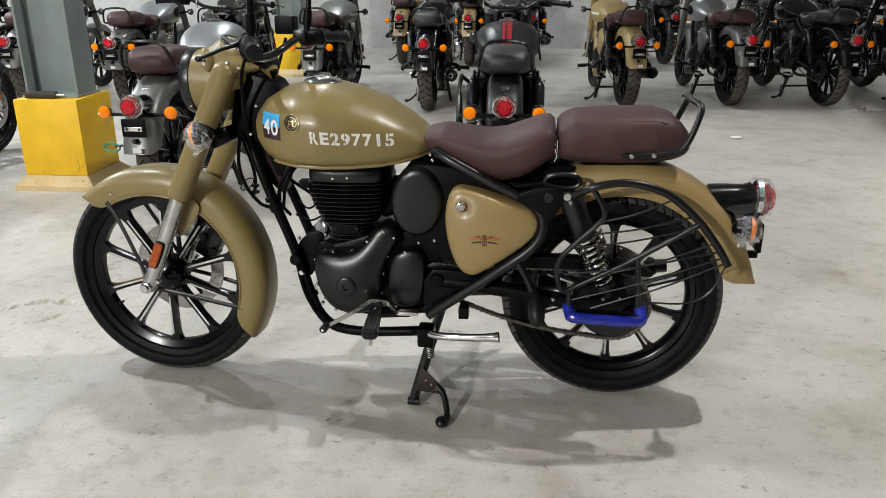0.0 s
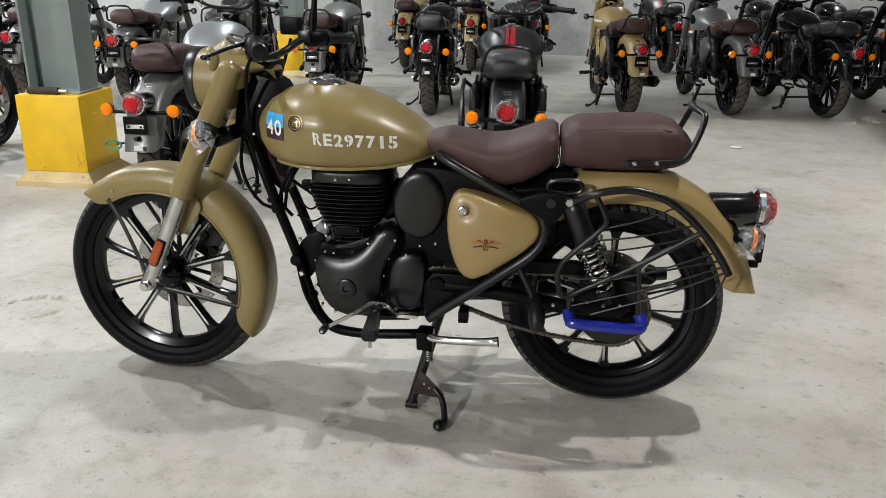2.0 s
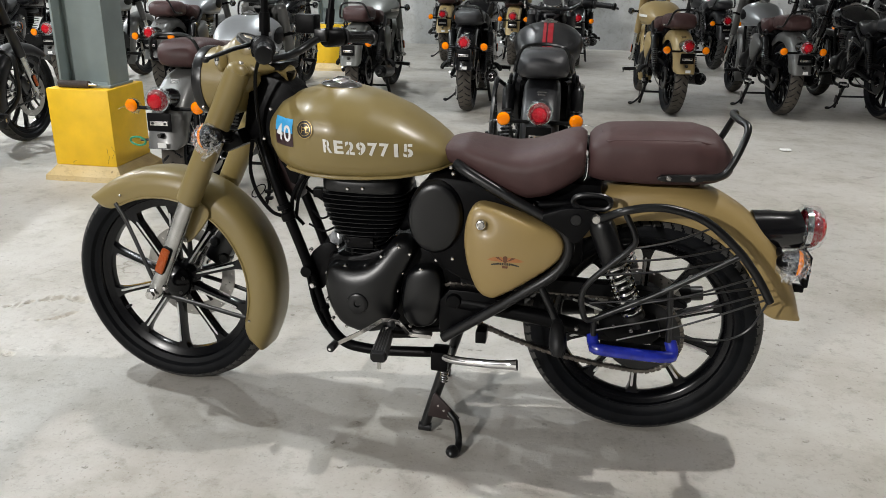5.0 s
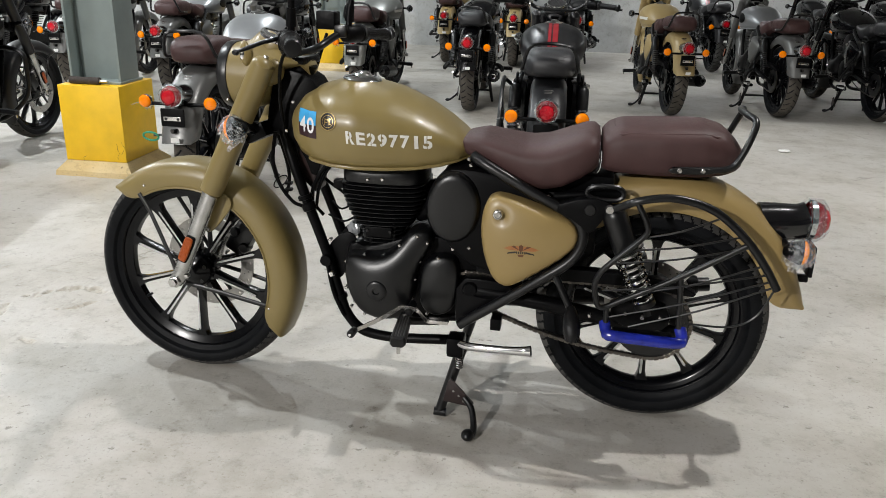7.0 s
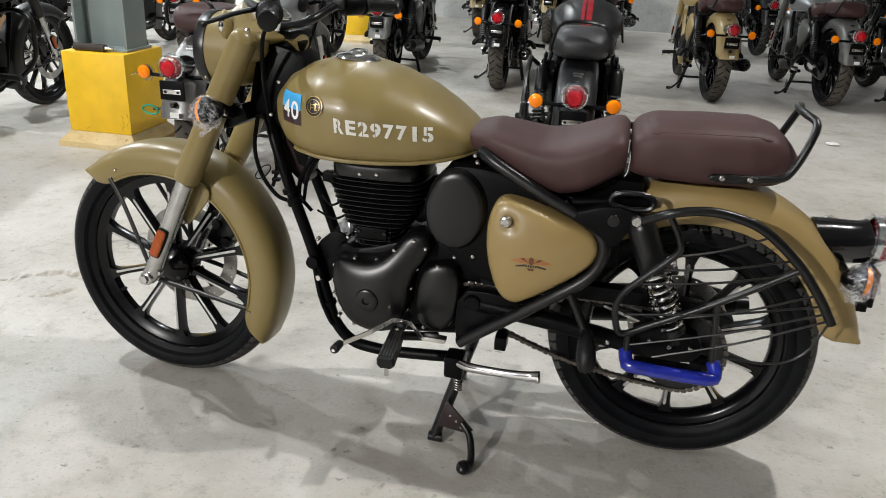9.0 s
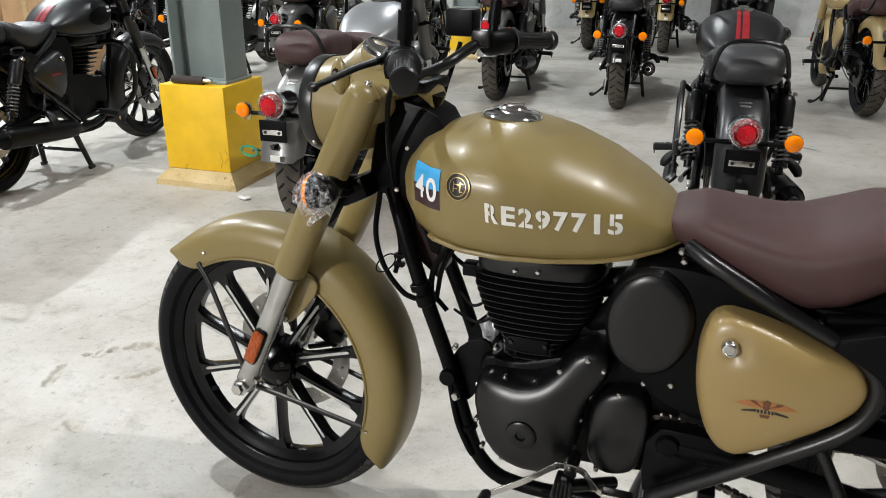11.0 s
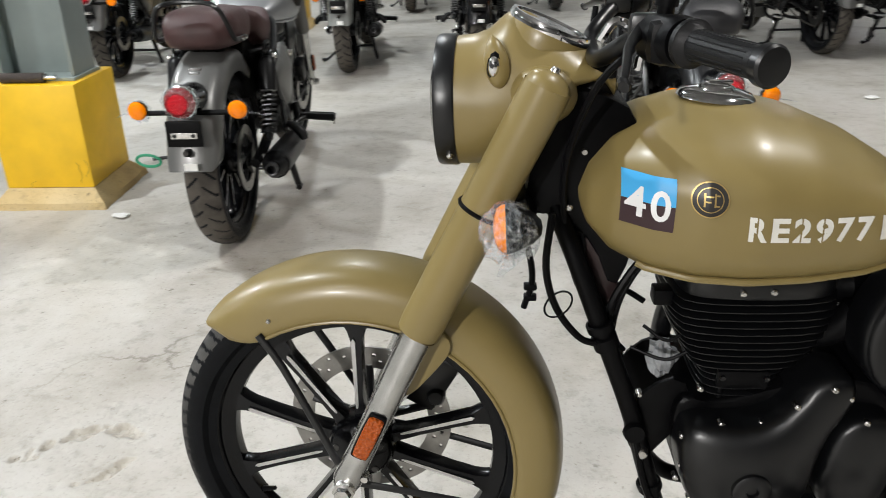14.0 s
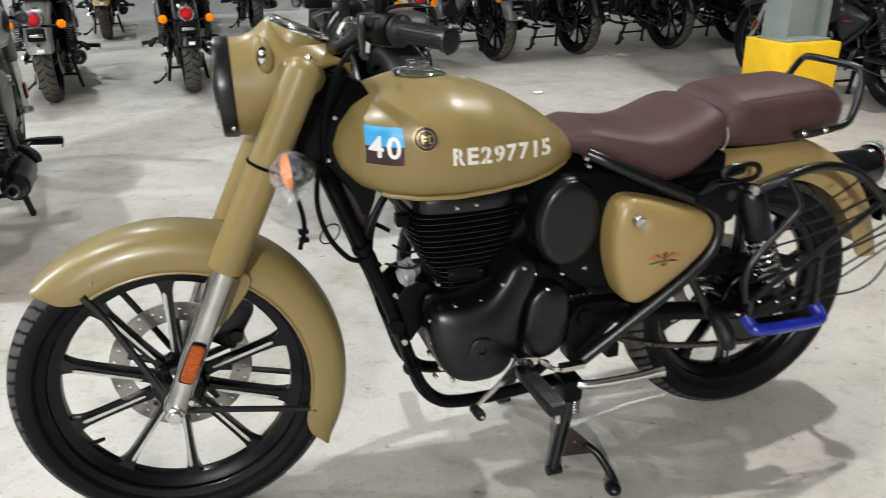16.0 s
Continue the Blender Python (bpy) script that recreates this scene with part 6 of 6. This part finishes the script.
    # bolts on the visible side
    for u, v, z in ((-0.174, -0.116, 0.444), (-0.119, -0.120, 0.470), (-0.061, -0.122, 0.475), (-0.015, -0.128, 0.510), (0.034, -0.128, 0.541), (0.062, -0.122, 0.522), (0.041, -0.118, 0.464), (0.027, -0.118, 0.410), (0.019, -0.118, 0.350), (-0.170, -0.116, 0.390), (-0.176, -0.113, 0.362), (-0.150, -0.116, 0.322), (-0.163, -0.113, 0.302), (-0.122, -0.113, 0.284),
                    (-0.172, -0.072, 0.468), (-0.148, -0.090, 0.514), (-0.112, -0.108, 0.688), (-0.070, -0.108, 0.691), (0.094, -0.122, 0.479), (0.064, -0.116, 0.306), (0.133, -0.112, 0.507), (0.180, -0.126, 0.520), (0.176, -0.122, 0.752), (0.170, -0.122, 0.768), (-0.236, -0.092, 0.440), (-0.236, -0.072, 0.49),
                    (0.388, -0.155, 0.690), (0.518, -0.235, 0.402), (0.612, -0.19, 0.398), (0.655, -0.20, 0.395), (0.700, -0.20, 0.398), (-0.36, -0.06, 0.80)):
        rr = 0.0052
        P("bolt", revolve([(0, 0.008), (rr * 0.6, 0.008), (rr, 0.006), (rr * 1.05, -0.006)], (u, v, z), (0, -1, 0), 10), STEEL)
    P("frame_plug", revolve([(0, 0.012), (0.016, 0.010), (0.018, 0)], (-0.243, -0.094, 0.432), (0, -1, 0), 16), BLACK_PLASTIC)
    P("frame_bolt", revolve([(0, 0.012), (0.007, 0.012), (0.0105, 0.008), (0.012, -0.004)], (-0.228, -0.090, 0.391), (0, -1, 0), 12), STEEL)
    for u, z in ((-0.306, 0.615), (-0.206, 0.315)):
        P("loom_clip", revolve([(0.0175, -0.007), (0.021, -0.006), (0.021, 0.006), (0.0175, 0.007)], (u, -0.0795, z), (-0.36, 0, 1), 16, closed=True), BLACK_PLASTIC)
    P("hub_bracket", slab(rounded([(0.57, 0.43), (0.71, 0.43), (0.735, 0.38), (0.70, 0.345), (0.58, 0.36)], 1), -0.185, -0.145, 0.003), BLACK_MATT)

    P("seat_cord", tube([(0.5125, -0.116, 0.812), (0.5135, -0.126, 0.792), (0.512, -0.125, 0.768), (0.507, -0.122, 0.756)], 0.0008, 6, 4), DIRTY_WHITE, "white cord hanging between the seats", ps)
    if stencil:
        # stencilled number, sticker and badge on the tank's left side
        bm, x0, x1 = bmesh.new(), 0.0, 8.0
        for i, ch in enumerate("RE297715"):
            g = text_mesh(ch, 1.0, 0.034)
            bmesh.ops.triangulate(g, faces=g.faces)
            gx = [v.co.x for v in g.verts]
            gy = [v.co.y for v in g.verts]
            wide = 0.34 if ch == "1" else 0.82
            for v in g.verts:
                v.co.x = i + 0.5 + ((v.co.x - min(gx)) / (max(gx) - min(gx)) - 0.5) * wide
                v.co.y = (v.co.y - min(gy)) / (max(gy) - min(gy))
            for cut in np.linspace(i + 0.1, i + 0.9, 6):
                bmesh.ops.bisect_plane(g, geom=g.verts[:] + g.edges[:] + g.faces[:], plane_co=(cut, 0, 0), plane_no=(1, 0, 0))
            for cut in (0.25, 0.5, 0.75):
                bmesh.ops.bisect_plane(g, geom=g.verts[:] + g.edges[:] + g.faces[:], plane_co=(0, cut, 0), plane_no=(0, 1, 0))
            if i in (0, 2, 3, 7):
                c = i + 0.44
                for e in (-0.035, 0.035):
                    bmesh.ops.bisect_plane(g, geom=g.verts[:] + g.edges[:] + g.faces[:], plane_co=(c + e, 0, 0), plane_no=(1, 0, 0))
                bmesh.ops.delete(g, geom=[f_ for f_ in g.faces if abs(f_.calc_center_median().x - c) < 0.035], context="FACES")
            spare = bpy.data.meshes.new("lettering")
            g.to_mesh(spare)
            g.free()
            bm.from_mesh(spare)
            bpy.data.meshes.remove(spare)
        y0, y1 = 0.0, 1.0
        u0, u1, zl, zr = -0.149, 0.078, 0.804, 0.793

        def place(x, y):
            f_ = (x - x0) / (x1 - x0)
            return u0 + (u1 - u0) * f_ - 0.002 * (y - y0) / (y1 - y0), zl + (zr - zl) * f_ + (y - y0) / (y1 - y0) * 0.034
        P("stencilled_number", on_tank(bm, place, 0.0018), WHITE_INK, "white stencilled lettering on the tank", tk, sharp=180)
        s0, s1, zb, zt = -0.299, -0.236, 0.806, 0.877

        def splace(x, y):
            return s0 + (s1 - s0) * x, zb + (zt - zb) * y
        P("sticker_upper_half", on_tank(grid_patch(0, 1, 0.5, 1, 14, 8), splace, 0.0014), STICKER_BLUE, "sky blue half of a square sticker", tk, sharp=180)
        P("sticker_lower_half", on_tank(grid_patch(0, 1, 0, 0.5, 14, 8), splace, 0.0014), STICKER_DARK, "dark maroon half of a square sticker", tk, sharp=180)
        bm = text_mesh("40", 0.5, 0.008, 1.15)
        bmesh.ops.triangulate(bm, faces=bm.faces)
        xs = [v.co.x for v in bm.verts]
        a0, a1 = min(xs), max(xs)
        for cut in np.linspace(a0, a1, 14)[1:-1]:
            bmesh.ops.bisect_plane(bm, geom=bm.verts[:] + bm.edges[:] + bm.faces[:], plane_co=(cut, 0, 0), plane_no=(1, 0, 0))
        P("sticker_number", on_tank(bm, lambda x, y: splace(0.07 + 0.84 * (x - a0) / (a1 - a0), 0.205 + y * 1.62), 0.0026), STICKER_WHITE, "white number forty on the sticker", tk, sharp=180)

        def roundel(name, r0, r1, lift, m, n=32):
            bm = bmesh.new()
            rings = []
            for r in np.linspace(r0, r1, 4):
                rings.append([(-0.198 + r * math.sin(2 * math.pi * k / n), 0.858 + r * math.cos(2 * math.pi * k / n)) for k in range(n)])
            rings = [[(u, -tank_half(u, z) - lift, z) for u, z in rg] for rg in rings]
            loft(bm, rings, cap=False)
            bmesh.ops.remove_doubles(bm, verts=bm.verts, dist=1e-5)
            P(name, bm, m, "", tk, sharp=180)
        roundel("badge_disc", 0.0005, 0.0225, 0.003, DECAL_BLACK)
        roundel("badge_ring", 0.0212, 0.0228, 0.0042, GOLD)
        roundel("badge_inner_ring", 0.0148, 0.0160, 0.0042, GOLD)
        for du, dz, w, h in ((-0.007, 0, 0.0022, 0.017), (-0.001, 0.0045, 0.009, 0.002), (-0.003, -0.002, 0.007, 0.002), (0.0055, 0.0, 0.0022, 0.017), (0.008, 0.006, 0.006, 0.002), (0.008, -0.007, 0.006, 0.002)):
            bm = grid_patch(-0.198 + du - w / 2, -0.198 + du + w / 2, 0.858 + dz - h / 2, 0.858 + dz + h / 2, 2, 2)
            P("badge_mark", on_tank(bm, lambda x, y: (x, y), 0.0046), GOLD, "", tk)
        # winged emblem on the side panel, as plain shapes
        def on_panel(name, shape, m, label="", lift=0.0008):
            bm = bmesh.new()
            bm.faces.new([bm.verts.new((u, -0.166 - PANEL(u, z) - lift, z)) for u, z in shape])
            bmesh.ops.recalc_face_normals(bm, faces=bm.faces)
            P(name, bm, m, label, left_cover)
        eu, ez = 0.328, 0.555
        for s in (-1, 1):
            for k, (r0, r1, a) in enumerate(((0.006, 0.049, 3), (0.006, 0.043, 9), (0.006, 0.036, 16), (0.005, 0.029, 26), (0.004, 0.020, 42))):
                c, n_ = math.cos(radians(a)), math.sin(radians(a))
                w = 0.0030
                on_panel("emblem_feather", [(eu + s * (r0 * c - w * n_), ez + r0 * n_ + w * c * 0.6), (eu + s * (r1 * 0.7 * c - w * n_), ez + r1 * 0.7 * n_ + w * c), (eu + s * r1 * c, ez + r1 * n_ * 0.85), (eu + s * (r1 * 0.7 * c + w * n_), ez + r1 * 0.7 * n_ - w * c), (eu + s * (r0 * c + w * n_), ez + r0 * n_ - w * c * 0.6)], COPPER_INK if k != 3 else COPPER_DARK, "copper wing feather decal" if k == 0 else "", 0.0008 + 0.0002 * k)
            on_panel("emblem_scroll", [(eu + s * 0.014, ez - 0.004), (eu + s * 0.034, ez - 0.009), (eu + s * 0.036, ez - 0.013), (eu + s * 0.013, ez - 0.009)], DECAL_BLACK)
        on_panel("emblem_shield", [(eu - 0.006, ez + 0.012), (eu, ez + 0.016), (eu + 0.006, ez + 0.012), (eu + 0.005, ez), (eu, ez - 0.005), (eu - 0.005, ez)], COPPER_DARK, "", 0.0022)
        for k in range(5):
            on_panel("emblem_bar", [(eu - 0.0125 + 0.0054 * k, ez - 0.004), (eu - 0.009 + 0.0054 * k, ez - 0.004), (eu - 0.009 + 0.0054 * k, ez - 0.0105), (eu - 0.0125 + 0.0054 * k, ez - 0.0105)], DECAL_BLACK)
        on_panel("emblem_bar", [(eu - 0.008, ez - 0.0125), (eu + 0.008, ez - 0.0125), (eu + 0.006, ez - 0.019), (eu - 0.006, ez - 0.019)], COPPER_DARK)
    return root


# ---------------------------------------------------------------- what stands in the hall
column(-2.376, 4.765, 0)
column(3.08, 4.92, 0)
column(-2.376, 9.9, 0)

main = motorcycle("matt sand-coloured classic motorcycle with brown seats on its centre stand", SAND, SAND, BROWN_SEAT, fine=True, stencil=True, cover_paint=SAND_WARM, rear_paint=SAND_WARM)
main.matrix_basis = pose(-0.065, 2.467, 0, 0, 0, -2.15)

GREY_BIKE = motorcycle(label="grey classic motorcycle with brown seats parked on its stand", paint=GUNMETAL, tank_paint=SILVER, seat_mat=BROWN_SEAT, guard=False, tag=True, tyre_mat=RUBBER_DUSTY)
GREY_FAR = motorcycle(label="silver-grey classic motorcycle with brown seats parked on its stand", paint=GUNMETAL, tank_paint=SILVER, seat_mat=BROWN_SEAT, guard=False, tyre_mat=RUBBER_DUSTY)
BLACK_RED = motorcycle("matt black motorcycle with a red tank stripe and black seat", BLACK_PAINT, BLACK_PAINT, BLACK_SEAT, stripe=RED_STRIPE, mark=STICKER_WHITE)
BLACK_GUARDED = motorcycle("matt black motorcycle with a red tank stripe and tubular crash bars", BLACK_PAINT, BLACK_PAINT, BLACK_SEAT, stripe=RED_STRIPE, crash=True, mark=STICKER_WHITE)
BLACK_BIKE = motorcycle(label="black classic motorcycle with a black seat parked on its stand", paint=BLACK_GLOSS, tank_paint=BLACK_GLOSS, seat_mat=BLACK_SEAT, guard=False, tyre_mat=RUBBER_DUSTY)
SAND_BIKE = motorcycle(label="sand-coloured classic motorcycle with brown seats on its stand", paint=SAND_LIGHT, tank_paint=SAND_LIGHT, seat_mat=BROWN_SEAT, guard=False, mark=WHITE_INK, tyre_mat=RUBBER_DUSTY)
MARSH_BIKE = motorcycle(label="slightly greenish grey classic motorcycle with brown seats on its stand", paint=MARSH, tank_paint=MARSH, seat_mat=BROWN_SEAT, guard=False, mark=WHITE_INK, tyre_mat=RUBBER_DUSTY)


def parked(template, x, y, heading, first=[]):
    """Rear tyre's place on the floor, and the way the machine faces: 0 is away along y, positive turned to the left."""
    a = radians(heading + 90)
    c = (x + 0.6925 * math.cos(a), y + 0.6925 * math.sin(a))
    m = pose(c[0], c[1], 0, 0, 0, heading - 90)
    if template in first:
        return copy_thing(template, m)
    first.append(template)
    template.matrix_basis = m
    return template


parked(GREY_BIKE, -1.475, 4.185, 1)
parked(BLACK_RED, 0.285, 4.28, 0)
parked(BLACK_BIKE, -0.44, 7.42, 0)
parked(SAND_BIKE, 1.375, 7.72, 6)
parked(GREY_FAR, 2.37, 7.92, 6)
parked(BLACK_BIKE, 3.25, 7.92, 7)
parked(BLACK_BIKE, 4.30, 7.90, 7)
parked(BLACK_BIKE, 5.20, 7.95, 7)
parked(BLACK_BIKE, 6.10, 7.95, 7)
parked(MARSH_BIKE, -1.43, 7.42, 0)
parked(GREY_FAR, -3.20, 7.35, 3)
parked(GREY_FAR, -4.20, 7.4, 3)
parked(SAND_BIKE, -1.15, 11.0, 0)
parked(SAND_BIKE, -0.26, 10.95, 0)
parked(BLACK_RED, 0.55, 11.0, 0)
parked(BLACK_RED, 2.35, 11.25, 5)
parked(BLACK_BIKE, 3.75, 11.1, 5)
parked(BLACK_BIKE, 4.7, 11.1, 5)
parked(BLACK_GUARDED, -3.28, 4.07, 4)
parked(BLACK_BIKE, -2.35, 7.4, 2)
parked(BLACK_RED, 4.05, 4.88, 0)
parked(BLACK_BIKE, -5.2, 7.45, 3)


def foam_roll(x, y, z):
    root = thing("foam_roll", "dark brown foam roll with a steel tip lying on the plinth", "roll", at=pose(x, y, z))
    part("sleeve", tube([(-0.10, 0, 0.022), (0.085, 0, 0.022)], 0.021, 14, 1), surface("dark_foam", (0.045, 0.035, 0.03), 0.85, vary=0.3, scale=60, bump=0.5, bump_scale=300), root, "dark foam sleeve")
    part("rod", tube([(0.085, 0, 0.022), (0.092, 0, 0.022), (0.135, 0, 0.022)], [0.012, 0.009, 0.008], 10, 1), STEEL, root, "steel rod end")
    return root


foam_roll(-2.405, 4.765 - 0.155, 0.535)


def carton(x, y, z, sx, sy, sz, turn):
    root = thing("cardboard_box", "brown closed cardboard box with tape along the top", "box", "cardboard boxes", pose(x, y, z, 0, 0, turn))
    part("carton", box((0, 0, sz / 2), (sx, sy, sz), 0.006), CARD, root)
    part("tape", box((0, -sy / 2 - 0.0015, sz * 0.72), (0.05, 0.002, sz * 0.5), 0), surface("packing_tape", (0.42, 0.30, 0.16), 0.25, vary=0.06), root)
    part("flap_joint", box((0, 0, sz + 0.001), (sx * 0.98, 0.006, 0.002), 0), DECAL_BLACK, root)
    return root


carton(-5.75, 7.6 - 0.6, 0, 0.55, 0.45, 0.42, 8)
carton(-5.25, 7.1 - 0.6 + 0.5, 0, 0.5, 0.45, 0.40, -5)
carton(-5.55, 7.5 - 0.5, 0.42, 0.5, 0.42, 0.32, 3)
carton(-6.35, 7.1, 0, 0.55, 0.45, 0.70, 2)


def floor_scrap(x, y, s):
    root = thing("plastic_scrap", "crumpled scrap of clear plastic film on the floor", "scrap", "scraps on the floor", pose(x, y, 0.002))
    bm = ball((0, 0, 0.008), 0.03 * s, 14, (1.5, 1, 0.3))
    for v in bm.verts:
        v.co *= 1 + 0.5 * noise.noise(v.co * 60 + Vector((x, y, 0)))
        v.co.z = max(0, v.co.z)
    part("film", bm, DIRTY_WHITE, root, sharp=20)


for x, y, s in ((2.05, 6.35, 1.0), (3.0, 5.6, 0.7), (0.9, 5.4, 0.5), (-2.02, 4.42, 0.8)):
    floor_scrap(x, y, s)


def rubble(x, y):
    root = thing("rubble", "small heap of broken concrete crumbs on the floor", "rubble", at=pose(x, y, 0))
    rnd = random.Random(5)
    for _ in range(16):
        a, r, s = rnd.uniform(0, 6.28), rnd.random() ** 0.7 * 0.11, rnd.uniform(0.008, 0.024)
        bm = ball((r * math.cos(a) * 1.6, r * math.sin(a), s * 0.55), s, 8, (1.2, 1, 0.7))
        for v in bm.verts:
            v.co += Vector((1, 1, 0.5)) * s * 0.35 * noise.noise(v.co * 60)
            v.co.z = max(0.0, v.co.z)
        part("crumb", bm, BROKEN, root, flat=True)


rubble(3.52, 7.70)
